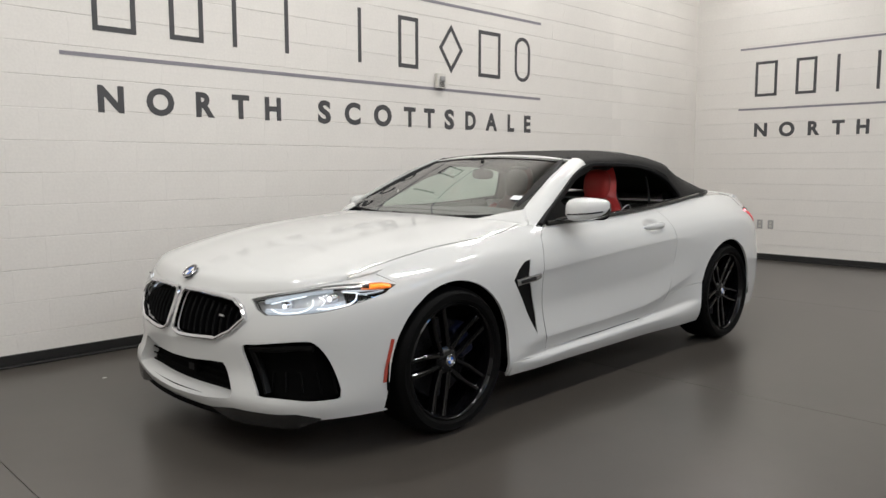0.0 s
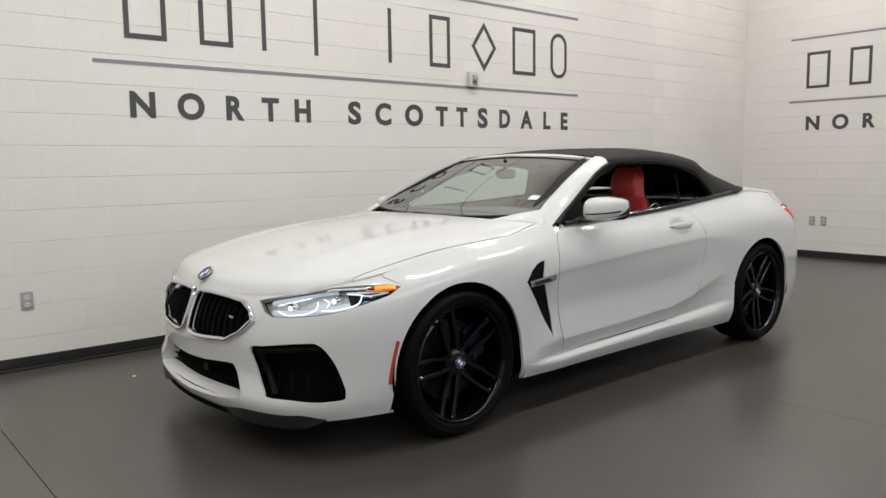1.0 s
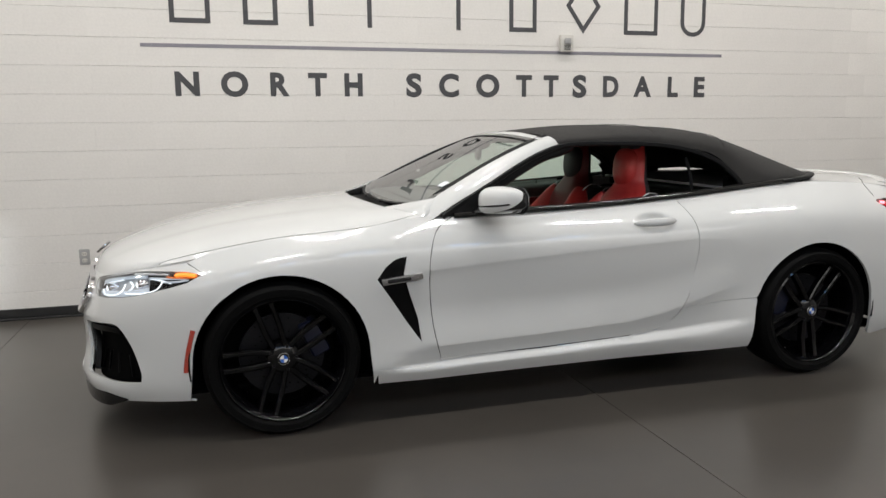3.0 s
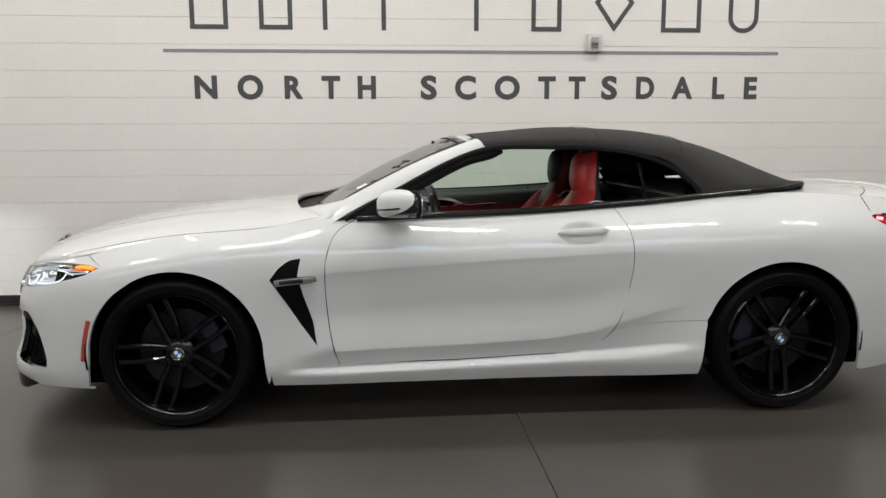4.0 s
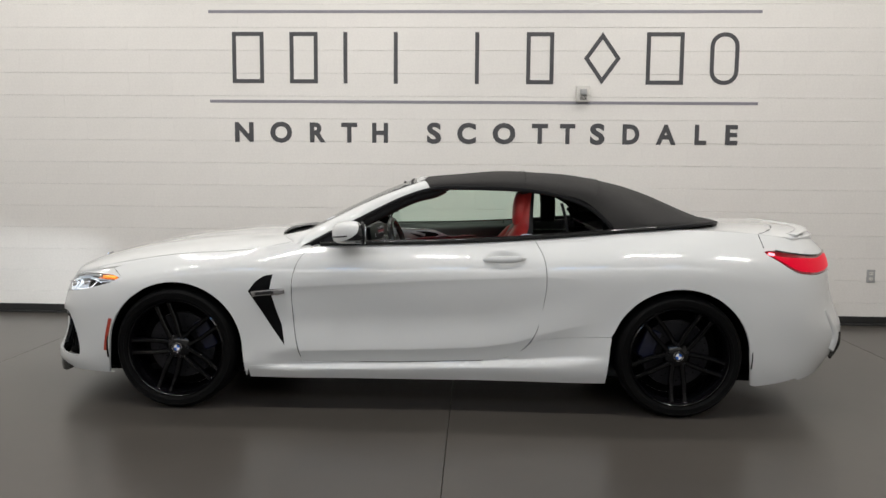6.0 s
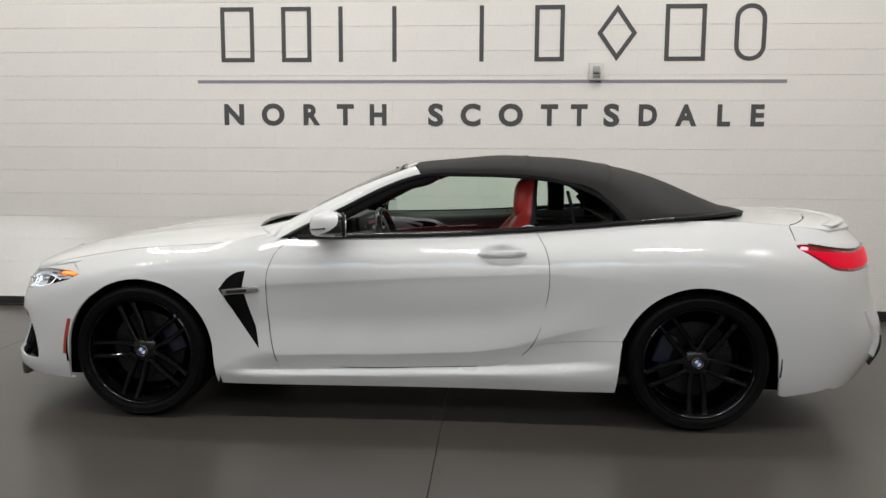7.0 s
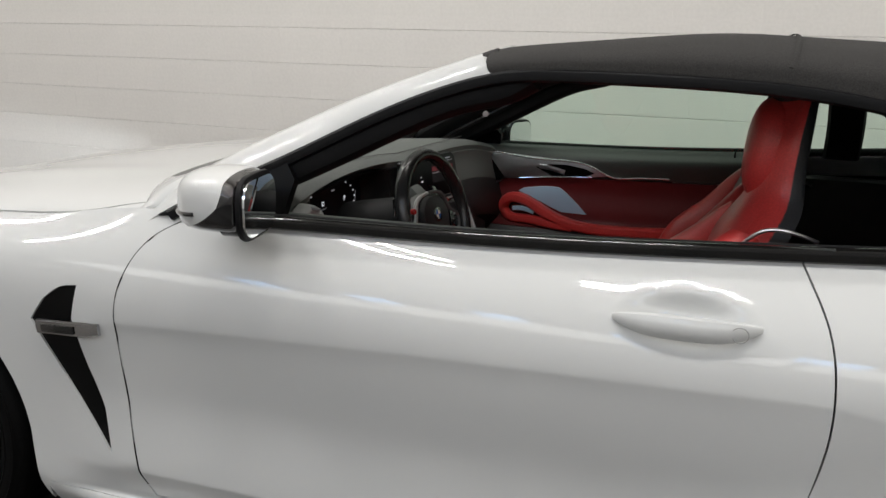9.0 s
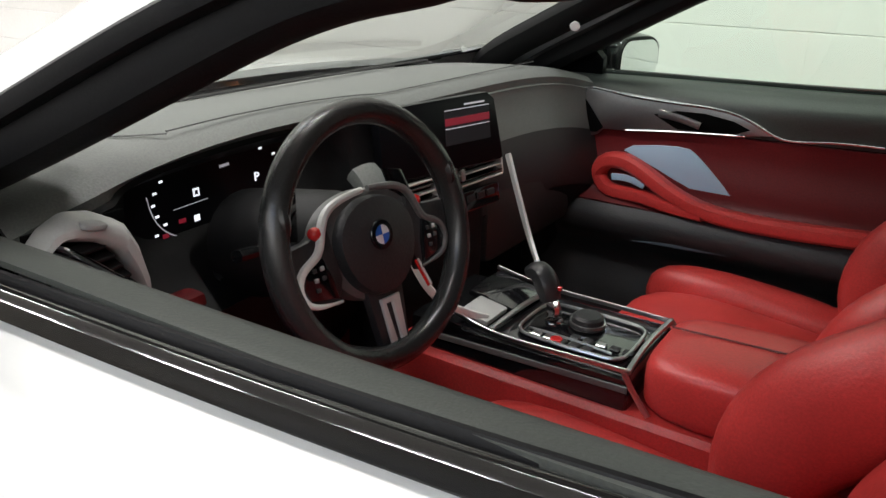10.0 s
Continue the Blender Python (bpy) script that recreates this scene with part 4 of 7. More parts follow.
cowl = grid_mesh([[((-0.965 + 0.137 * a * a) * (1 - q) + (-0.775 + 0.075 * a * a) * q, a * 0.765, (0.950 - 0.010 * a * a) * (1 - q) + (0.944 + 0.010 * a * a) * q - 0.008 * math.sin(q * math.pi)) for a in np.linspace(-0.86, 0.86, 31)] for q in np.linspace(0, 1, 6)])
part("cowl_grille", thick(cowl, 0.01), MATTE_BLACK, car)
for sy, x0 in ((-0.30, 0.0), (0.25, 0.0)):
    pts = [tuple(np.array(screen_point(sy + k * 0.11, 0.02 + 0.004 * k)) + np.array((-0.040, 0, -0.020))) for k in range(6)]
    part("wiper", sweep(pts, 0.018, 0.012, 16, 8, 3), MATTE_BLACK, car, "black wiper at the foot of the windscreen")
# white corner between hood, windscreen and pillar foot
rows = []
for q in np.linspace(0, 1, 14):
    c = 0.70 + 0.285 * q
    h = np.array(hood_point(-c, 0.999)) - np.array((0, 0, 0.001))
    w = np.array([np.interp(q, [0, 0.6, 1.0], v) for v in ((-0.752, -0.700, -0.655), (-0.600, -0.718, -0.752), (0.993, 1.014, 1.024))])
    if q == 1:
        h, w = np.array((-0.780, -0.842, 0.925)), np.array((-0.662, -0.786, 0.974))
    lead = min(1.0, q * 4)
    rows.append([h * (1 - p) + w * p + np.array((0, 0, 0.006)) * 4 * p * (1 - p) * lead for p in np.linspace(0, 0.02 + 0.98 * lead, 9)])
two_sides("scuttle_corner", skirted(grid_mesh(rows), 0.008), PAINT_WHITE, car, angle=60)
# sticker on the glass
st = np.array(screen_point(-0.875, 0.25))
sm = frame_at(tuple(st + np.array((-0.003, 0, 0.007))), np.array(screen_point(-0.80, 0.25)) - np.array(screen_point(-0.92, 0.25)), np.array(screen_point(-0.875, 0.4)) - np.array(screen_point(-0.875, 0.2)))
sticker = part("sticker", moved(plate(rounded(0.062, 0.05, 0.004), 0.001), pose(0, 0, 0)), STICKER, car, "small white inspection label on the glass", m=sm)
part("print", moved(plate(rounded(0.03, 0.03, 0.003), 0.0006), pose(-0.006, 0.002, 0.0012)), STICKER_BLUE, sticker)

# windscreen pillars and header, white
PIL_A = [(-0.750, -0.785, 0.958), (-0.700, -0.750, 0.998), (-0.56, -0.708, 1.077), (-0.39, -0.668, 1.161), (-0.225, -0.632, 1.233), (-0.069, -0.601, 1.290), (-0.03, -0.596, 1.304)]
PIL_B = [(-0.765, -0.862, 0.895), (-0.690, -0.842, 0.940), (-0.55, -0.808, 1.016), (-0.405, -0.768, 1.082), (-0.20, -0.714, 1.186), (-0.07, -0.682, 1.238), (0.012, -0.668, 1.266)]
ca, cb = curve_points(PIL_A, 30), curve_points(PIL_B, 30)
rows = []
for k in range(30):
    row = []
    for q in np.linspace(0, 1, 9):
        p = ca[k] * (1 - q) + cb[k] * q
        bulge = np.array((-0.18, -0.55, 0.62)) * 0.020 * 4 * q * (1 - q) * min(1.0, k / 9)
        row.append(p + bulge - np.array((0, 0, 0.008)) * max(0.0, 1 - k / 3))
    rows.append(row)
pillar = grid_mesh(rows)
two_sides("windscreen_pillar", thick(pillar, 0.012), PAINT_WHITE, car, angle=60)
head = []
for a in np.linspace(-1, 1, 37):
    t = WS_TOP(0.600 * a) + np.array((0.0, 0, 0.001))
    e = np.array((0.012 - 0.040 * (1 - a * a), 0.652 * a, 1.273 + 0.052 * (1 - abs(a) ** 2.6)))
    head.append([t * (1 - q) + e * q + np.array((-0.4, 0, 0.9)) * 0.010 * 4 * q * (1 - q) for q in np.linspace(0, 1, 7)])
part("windscreen_header", thick(grid_mesh(head), 0.012), PAINT_WHITE, car, angle=60)
# black weather strip below the pillar and along the roof's edge
SEAL = [(-0.655, -0.842, 0.935), (-0.53, -0.800, 1.004), (-0.40, -0.762, 1.068), (-0.20, -0.708, 1.170), (-0.06, -0.678, 1.226), (0.03, -0.668, 1.250), (0.20, -0.674, 1.259),
        (0.42, -0.680, 1.256), (0.64, -0.685, 1.240), (0.82, -0.692, 1.200), (0.95, -0.706, 1.140), (1.06, -0.730, 1.040)]
two_sides("window_seal", sweep([(p[0], p[1], p[2] + 0.006) for p in SEAL], 0.030, 0.026, 60, 10, 3), MATTE_BLACK, car, "black window seal")
SEAL2 = [(p[0] + 0.014, p[1] + 0.028, p[2] + 0.010) for p in SEAL]
SEAL3 = [(p[0] + 0.022, p[1] + 0.038, p[2] - 0.010) for p in SEAL[:6]] + [(0.09, -0.632, 1.262)]
two_sides("pillar_seal", sweep(SEAL3, 0.070, 0.062, 50, 12, 2.4), MATTE_BLACK, car, "thick black rubber seal along the windscreen pillar")
two_sides("inner_seal", sweep(SEAL2, 0.030, 0.024, 60, 10, 2.5), MATTE_BLACK, car)

# soft top
RB = [0, .1, .2, .35, .5, .62, .72, .82, .92, 1]
roof_edge = cubic(RB, np.column_stack([[0.012, .139, .337, .567, .796, .961, 1.085, 1.25, 1.45, 1.60], [.668, .678, .684, .690, .697, .712, .738, .742, .715, .60],
                                       [1.262, 1.277, 1.275, 1.264, 1.227, 1.156, 1.035, 1.044, 1.060, 1.068]]))
roof_mid = cubic(RB, np.column_stack([[-.028, .12, .33, .60, .86, 1.06, 1.24, 1.45, 1.65, 1.80], [1.325, 1.343, 1.360, 1.364, 1.345, 1.314, 1.268, 1.19, 1.105, 1.054]]))
rows = []
for b in np.linspace(0, 1, 46):
    xe, ye, ze = roof_edge(b)[0]
    xm, zm = roof_mid(b)[0]
    row = []
    for k in range(41):
        th = math.pi * k / 40
        c, d = math.cos(th), math.sin(th)
        pw = 2.0 / (2.9 if b < 0.6 else 2.9 - 0.8 * (b - 0.6) / 0.4)
        y = -ye * math.copysign(abs(c) ** pw, c)
        f = abs(d) ** pw
        sag = -0.004 * (0.5 - 0.5 * math.cos(b * math.tau * 4)) * f
        row.append((xe + (xm - xe) * f, y, ze + (zm - ze) * f + sag))
    rows.append(row)
top = part("soft_top", thick(grid_mesh(rows), 0.014), ROOF_FABRIC, car, "black woven fabric soft top, raised", angle=60)
for b in (0.34, 0.60):
    xe, ye, ze = roof_edge(b)[0]
    xm, zm = roof_mid(b)[0]
    seam = []
    for k in range(2, 39):
        th = math.pi * k / 40
        c, d = math.cos(th), math.sin(th)
        pw = 2.0 / 2.9
        f = abs(d) ** pw
        seam.append((xe + (xm - xe) * f, -ye * math.copysign(abs(c) ** pw, c), ze + (zm - ze) * f + 0.0005))
    part("seam", sweep(seam, 0.010, 0.003, 60, 6, 2), ROOF_FABRIC, top)
# strip round the foot of the roof, black with a chrome line
BELT = [(-0.60, -0.838, 0.944), (-0.30, -0.829, 0.953), (0.0, -0.818, 0.960), (0.3, -0.803, 0.972), (0.6, -0.787, 0.990), (0.85, -0.775, 1.008), (1.085, -0.762, 1.028), (1.3, -0.752, 1.046), (1.5, -0.705, 1.062), (1.62, -0.61, 1.070), (1.74, -0.38, 1.062), (1.80, 0.0, 1.054)]
two_sides("belt_trim", sweep([(x, y - 0.006, z) for x, y, z in BELT[:8]], 0.024, 0.028, 60, 10, 3.2), TRIM_BLACK, car, "gloss black trim along the waistline")
two_sides("window_rubber", sweep([(x, y + 0.014, z + 0.001) for x, y, z in BELT[:8]], 0.014, 0.027, 60, 10, 2.2), MATTE_BLACK, car, "matt black rubber lip of the window slot")
two_sides("roof_foot_trim", sweep(BELT[7:], 0.045, 0.022, 40, 10, 3), MATTE_BLACK, car)

# deck behind the roof
def deck_point(a, b):
    c = abs(a)
    x_edge = 1.02 + (2.09 - 1.02) * b
    ye, ze = side_top(min(x_edge, 2.1))
    x_mid = 1.02 + (2.36 - 1.02) * b
    zm = float(cubic([0, 0.3, 0.55, 0.75, 0.84, 0.93, 0.97, 1.0], [1.02, 1.045, 1.052, 1.053, 1.050, 1.043, 1.032, 1.004])(b)[0, 0])
    f = 1 - c ** 3.0
    wrap = 1 - c ** 3.4
    return (x_edge + (x_mid - x_edge) * wrap, a * ye, ze + (zm - ze) * f)


deck = grid_mesh([[deck_point(a, b) for a in across] for b in np.linspace(0, 0.802, 28)])
part("roof_cover_panel", skirted(deck, 0.014), PAINT_WHITE, car, "white panel over the folded-roof well", angle=50)
lid = grid_mesh([[deck_point(a, b) for a in across] for b in np.linspace(0.808, 1.0, 15)])
part("boot_lid", skirted(lid, 0.014), PAINT_WHITE, car, "white boot lid", angle=50)
lip = [tuple(np.array(deck_point(a, 0.945)) + np.array((0.0, 0, 0.002))) for a in np.linspace(-0.93, 0.93, 25)]
part("spoiler_lip", sweep(lip, 0.070, 0.014, 48, 10, 2.0), PAINT_WHITE, car, "white lip spoiler on the boot lid")

seam_low = on_skin([(1.888, -0.80, 0.945), (1.886, -0.77, 0.985)])
seam_pts = [tuple(p) for p in bilinear(SKIN, seam_low[:, 0], seam_low[:, 1]) + bilinear(SKIN_N, seam_low[:, 0], seam_low[:, 1]) * 0.0003]
seam_pts += [deck_point(a, 0.805) for a in (-0.99, -0.95, -0.88, -0.80)]
two_sides("boot_seam", sweep(seam_pts, 0.0034, 0.0034, 24, 6, 2), UNDER_BLACK, car, "dark shut line of the boot lid")

# ---- wheels ----
def wheel(ax, sy, turn):
    w = empty("wheel", (ax, sy * 0.815, HUB_Z), car)
    w.rotation_euler = (radians(90 if sy < 0 else -90), 0, 0)
    prof = [(0.274, 0.118), (0.282, 0.128), (0.296, 0.136), (0.318, 0.134), (0.334, 0.120), (0.345, 0.098), (0.3475, 0.06), (0.348, 0.0), (0.3475, -0.06), (0.345, -0.098), (0.334, -0.12),
            (0.300, -0.136), (0.282, -0.128), (0.270, -0.118)]
    tyre = part("tyre", lathe(prof, 72, closed=True), RUBBER, w, "black low-profile tyre")
    for r in (0.292, 0.320):
        part("sidewall_ring", lathe([(r - 0.003, 0.1335), (r, 0.1365), (r + 0.003, 0.1335), (r, 0.131)], 72, closed=True), RUBBER, tyre)
    rim = part("rim", lathe([(0.276, 0.116), (0.279, 0.124), (0.272, 0.129), (0.265, 0.122), (0.259, 0.100), (0.251, 0.06), (0.244, 0.0), (0.244, -0.06), (0.259, -0.11), (0.276, -0.118), (0.270, -0.10),
                            (0.251, -0.05), (0.255, 0.05), (0.270, 0.10)], 72, closed=True), RIM_BLACK, w, "gloss black alloy rim with double spokes")
    face = lathe([(0, 0.094), (0.034, 0.094), (0.052, 0.088), (0.070, 0.074), (0.074, 0.045), (0.0, 0.045)], 40)
    part("hub", face, RIM_BLACK, rim)
    for k in range(5):
        a = radians(turn + 72 * k)
        for off in (-1, 1):
            rows = []
            for t in np.linspace(0, 1, 9):
                r = 0.046 + (0.262 - 0.046) * t
                o = off * (0.024 + 0.012 * min(1.0, 2.2 * t))
                wd = 0.0125 - 0.001 * t + 0.003 * (t > 0.9)
                zt = 0.084 + 0.020 * t - 0.004 * math.sin(math.pi * t)
                dp = 0.038
                ring = []
                for px, pz in ((-wd, -dp), (-wd, -0.0055), (-wd + 0.0055, 0), (wd - 0.0055, 0), (wd, -0.0055), (wd, -dp)):
                    x, y = r, o + px
                    ring.append((x * math.cos(a) - y * math.sin(a), x * math.sin(a) + y * math.cos(a), zt + pz))
                rows.append(ring)
            bm = grid_mesh(rows, close_v=True)
            part("spoke", bm, RIM_BLACK, rim, angle=25)
        bolt_a = a + radians(36)
        part("wheel_bolt", lathe([(0, 0.098), (0.007, 0.098), (0.009, 0.09), (0.009, 0.08)], 8, pose(0.055 * math.cos(bolt_a), 0.055 * math.sin(bolt_a), -0.008)), DISC_STEEL, rim)
    disc = part("brake_disc", lathe([(0.075, 0.012), (0.19, 0.012), (0.192, 0.0), (0.19, -0.012), (0.075, -0.012)], 64, closed=True), DISC_STEEL, w, "ventilated steel brake disc")
    for k in range(40):
        a = k * 2.399
        r = 0.10 + 0.08 * ((k * 0.37) % 1)
        part("drill_hole", lathe([(0, 0.0125), (0.004, 0.0125), (0.004, 0.011)], 6, pose(r * math.cos(a), r * math.sin(a), 0.0005)), UNDER_BLACK, disc)
    cal = box((0.115, -0.085, -0.045), (0.205, 0.085, 0.045), 0.018, 3)
    part("brake_caliper", moved(cal, pose(0, 0, 0, 0, 0, 25 if ax < 0 else 160)), CALIPER, w, "dark blue brake caliper")
    roundel(0.027, pose(0, 0, 0.0935, 0, 0, 90), w, "hub_badge")
    part("inner_barrel", lathe([(0.05, -0.03), (0.244, -0.05), (0.244, -0.13), (0.05, -0.13)], 40, closed=True), UNDER_BLACK, w)
    return w


wheel(AXLES[0], -1, 36)
wheel(AXLES[1], -1, 56)
wheel(AXLES[0], 1, 40)
wheel(AXLES[1], 1, 10)

# wheel housings, black
for ax in AXLES:
    rows = []
    for a in np.linspace(-0.15, math.pi + 0.15, 30):
        r = 0.402
        rows.append([(ax + r * math.cos(a), y, HUB_Z + r * math.sin(a)) for y in (-0.93, -0.8, -0.6, -0.5)])
    liner = grid_mesh(rows)
    back = [(ax + 0.42 * math.cos(a), HUB_Z + 0.42 * math.sin(a)) for a in np.linspace(0, math.tau, 40, endpoint=False)]
    wall_bm = bmesh.new()
    wall_bm.faces.new([wall_bm.verts.new((x, -0.50, max(z, 0.14))) for x, z in back])
    two_sides("wheel_housing", thick(join(liner, wall_bm), 0.006), UNDER_BLACK, car, "black wheel housing")

# dark inner shell behind the panel gaps, with the floor pan
def inner_shell():
    rows = []
    step = 4
    for j in range(0, NS - 12, 9):
        rows.append([SKIN[j, i] - SKIN_N[j, i] * 0.020 for i in range(0, NU, step)])
    bm = grid_mesh(rows)
    kill = []
    for f in bm.faces:
        c = f.calc_center_median()
        if any(((c.x - ax) ** 2 + (c.z - HUB_Z) ** 2) < 0.415 ** 2 or (abs(c.x - ax) < 0.43 and c.z < HUB_Z) for ax in AXLES):
            kill.append(f)
        elif -0.66 < c.x < 0.66 and c.y < -0.5 and c.z > 0.86:
            kill.append(f)
        elif c.x < -1.95 and c.z > 0.24:
            kill.append(f)
        elif c.x > 1.9 and 0.79 < c.z < 0.96:
            kill.append(f)
        elif 0.26 < c.x < 0.62 and 0.79 < c.z < 0.97 and c.y < -0.5:
            kill.append(f)
        elif -0.98 < c.x < -0.78 and 0.38 < c.z < 0.79 and c.y < -0.5:
            kill.append(f)
    bmesh.ops.delete(bm, geom=kill, context="FACES")
    return bm


two_sides("inner_shell", inner_shell(), UNDER_BLACK, car, "black inner body shell")
pan = box((-2.02, -0.80, 0.185), (2.0, 0.80, 0.215), 0.01, 1)
pan = join(pan, box((-0.97, -0.875, 0.195), (0.97, -0.80, 0.215)), box((-0.97, 0.80, 0.195), (0.97, 0.875, 0.215)))
part("floor_pan", pan, UNDER_BLACK, car, "black underbody panels")
part("front_bulkhead", box((-0.86, -0.80, 0.19), (-0.80, 0.80, 0.93)), UNDER_BLACK, car)
part("engine_bay", box((-2.19, -0.50, 0.20), (-0.87, 0.50, 0.60), 0.02), UNDER_BLACK, car)
part("boot_floor", box((1.15, -0.50, 0.19), (2.30, 0.50, 0.88), 0.02), UNDER_BLACK, car)

# ---- nose: grilles, intakes, lamps ----
def skin_sheet(loop, lift, mat, name, parent, label="", gap=0.0):
    out = []
    for mir in (False, True):
        out.append(part(name, skin_mesh(name, skin_panel(loop, gap=gap, flange=0, lift=lift, mirror=mir), mat), None, parent, label))
    return out


grilles = skin_sheet(kidney_loop, -0.045, UNDER_BLACK, "kidney_grille", car, "black double-slat kidney grille in a chrome frame", gap=-0.006)
for g, sy in zip(grilles, (1, -1)):
    lp = shrink(kidney_loop, -0.004)
    co, no = bilinear(SKIN, lp[:, 0], lp[:, 1]), bilinear(SKIN_N, lp[:, 0], lp[:, 1])
    ring = sweep(co + no * 0.006, 0.020, 0.030, 110, 10, 2.6, closed=True, up=(-0.94, -0.2, 0.25))
    part("chrome_frame", mirrored(ring) if sy < 0 else ring, CHROME, g, "chrome grille frame")
    for y in np.linspace(-0.075, -0.445, 9):
        zs = [p[2] for p in co if abs(p[1] - y) < 0.02]
        if not zs:
            continue
        z0, z1 = min(zs), max(zs)
        for dy in (-0.005, 0.005):
            p0 = on_skin([(-2.3, y, z0 + 0.01), (-2.3, y, (z0 + z1) / 2), (-2.3, y, z1 - 0.008)])
            q = bilinear(SKIN, p0[:, 0], p0[:, 1]) - bilinear(SKIN_N, p0[:, 0], p0[:, 1]) * np.array([[0.022], [0.014], [0.022]])
            q[:, 1] += dy
            slat = sweep(q, 0.006, 0.024, 8, 6, 3, up=(-1, 0, 0.2))
            part("slat", mirrored(slat) if sy < 0 else slat, SLAT_BLACK, g)
plaque = box((-2.290, -0.392, 0.604), (-2.284, -0.352, 0.614), 0.002, 1)
part("grille_badge", plaque, DARK_CHROME, car, "small silver badge on the grille")

for sheet in skin_sheet(intake_loop, -0.060, UNDER_BLACK, "side_intake", car, "black air intake in the bumper", gap=-0.034):
    sy = -1 if sheet.data.vertices[0].co.y > 0 else 1
    sunk = lambda pts, deep: (lambda uv: bilinear(SKIN, uv[:, 0], uv[:, 1]) - bilinear(SKIN_N, uv[:, 0], uv[:, 1]) * deep)(on_skin(pts))
    top_bar = sweep(sunk([(-2.262, -0.52, 0.474), (-2.20, -0.63, 0.484), (-2.13, -0.74, 0.496), (-2.10, -0.785, 0.493)], 0.030), 0.03, 0.028, 14, 8, 3)
    part("intake_vane", mirrored(top_bar) if sy < 0 else top_bar, VENT_BLACK, sheet)
    side_bar = sweep(sunk([(-2.255, -0.53, 0.47), (-2.235, -0.565, 0.40), (-2.205, -0.61, 0.29)], 0.030), 0.03, 0.03, 14, 8, 3)
    part("intake_edge", mirrored(side_bar) if sy < 0 else side_bar, VENT_BLACK, sheet)
    for k in range(5):
        y = -0.60 - 0.045 * k
        bar = sweep(sunk([(-2.165 + 0.045 * k, y, 0.285), (-2.18 + 0.045 * k, y, 0.38)], 0.050), 0.007, 0.012, 6, 6, 3)
        part("mesh_bar", mirrored(bar) if sy < 0 else bar, VENT_BLACK, sheet)
for sheet in skin_sheet(inner_half(mid_loop), -0.085, UNDER_BLACK, "lower_intake", car, "black lower air intake", gap=-0.04):
    pass
# white painted throat that leads in from the bumper to the mesh
rim = inner_half(mid_loop)
co, no = bilinear(SKIN, rim[:, 0], rim[:, 1]), bilinear(SKIN_N, rim[:, 0], rim[:, 1])
low, high = co[:, 2].min(), co[:, 2].max()
throat = bmesh.new()
rings = []
for d, t in ((0.003, 0.0), (0.03, 0.4), (0.075, 1.0)):
    rows_q = co - no * d
    rows_q[:, 2] += t * np.interp(co[:, 2], [low, (low + high) / 2, high], [0.014, 0.004, 0.0])
    rings.append([throat.verts.new(q) for q in rows_q])
for a, b in zip(rings, rings[1:]):
    for k in range(len(rim)):
        j = (k + 1) % len(rim)
        if abs(co[k, 1]) > 0.004 or abs(co[j, 1]) > 0.004:
            throat.faces.new((a[k], a[j], b[j], b[k]))
bmesh.ops.recalc_face_normals(throat, faces=throat.faces)
two_sides("intake_throat", throat, PAINT_WHITE, car, "white painted throat of the lower intake", angle=50)
for k in range(4):
    z = 0.275 + 0.032 * k
    part("intake_bar", sweep([(-2.255, -0.40, z), (-2.275, 0, z), (-2.255, 0.40, z)], 0.010, 0.008, 20, 6, 3), UNDER_BLACK, car)
sensor = part("radar_sensor", box((-2.292, -0.13, 0.302), (-2.255, -0.04, 0.358), 0.008), UNDER_BLACK, car, "black square driving sensor in the intake")
part("sensor_lens", box((-2.295, -0.11, 0.315), (-2.291, -0.06, 0.345), 0.001, 1), VENT_BLACK, sensor)
# splitter under the bumper
lipfront = [(x - 0.003, y, z + 0.008) for x, y, z in skin_row(0, -0.30, -0.80, n=20)]
split = sweep(lipfront, 0.038, 0.082, 40, 8, 3.5, taper=lambda t: min(1.0, 0.15 + 3.2 * t, 0.12 + 5.0 * (1 - t)))
two_sides("splitter", split, TRIM_BLACK, car, "black front splitter blade")
chin = [(x + 0.006, y, z - 0.004) for x, y, z in skin_row(0, -0.01, -0.36, n=20)]
two_sides("chin_lip", sweep(chin, 0.030, 0.030, 30, 8, 3), UNDER_BLACK, car, "black lip under the chin")
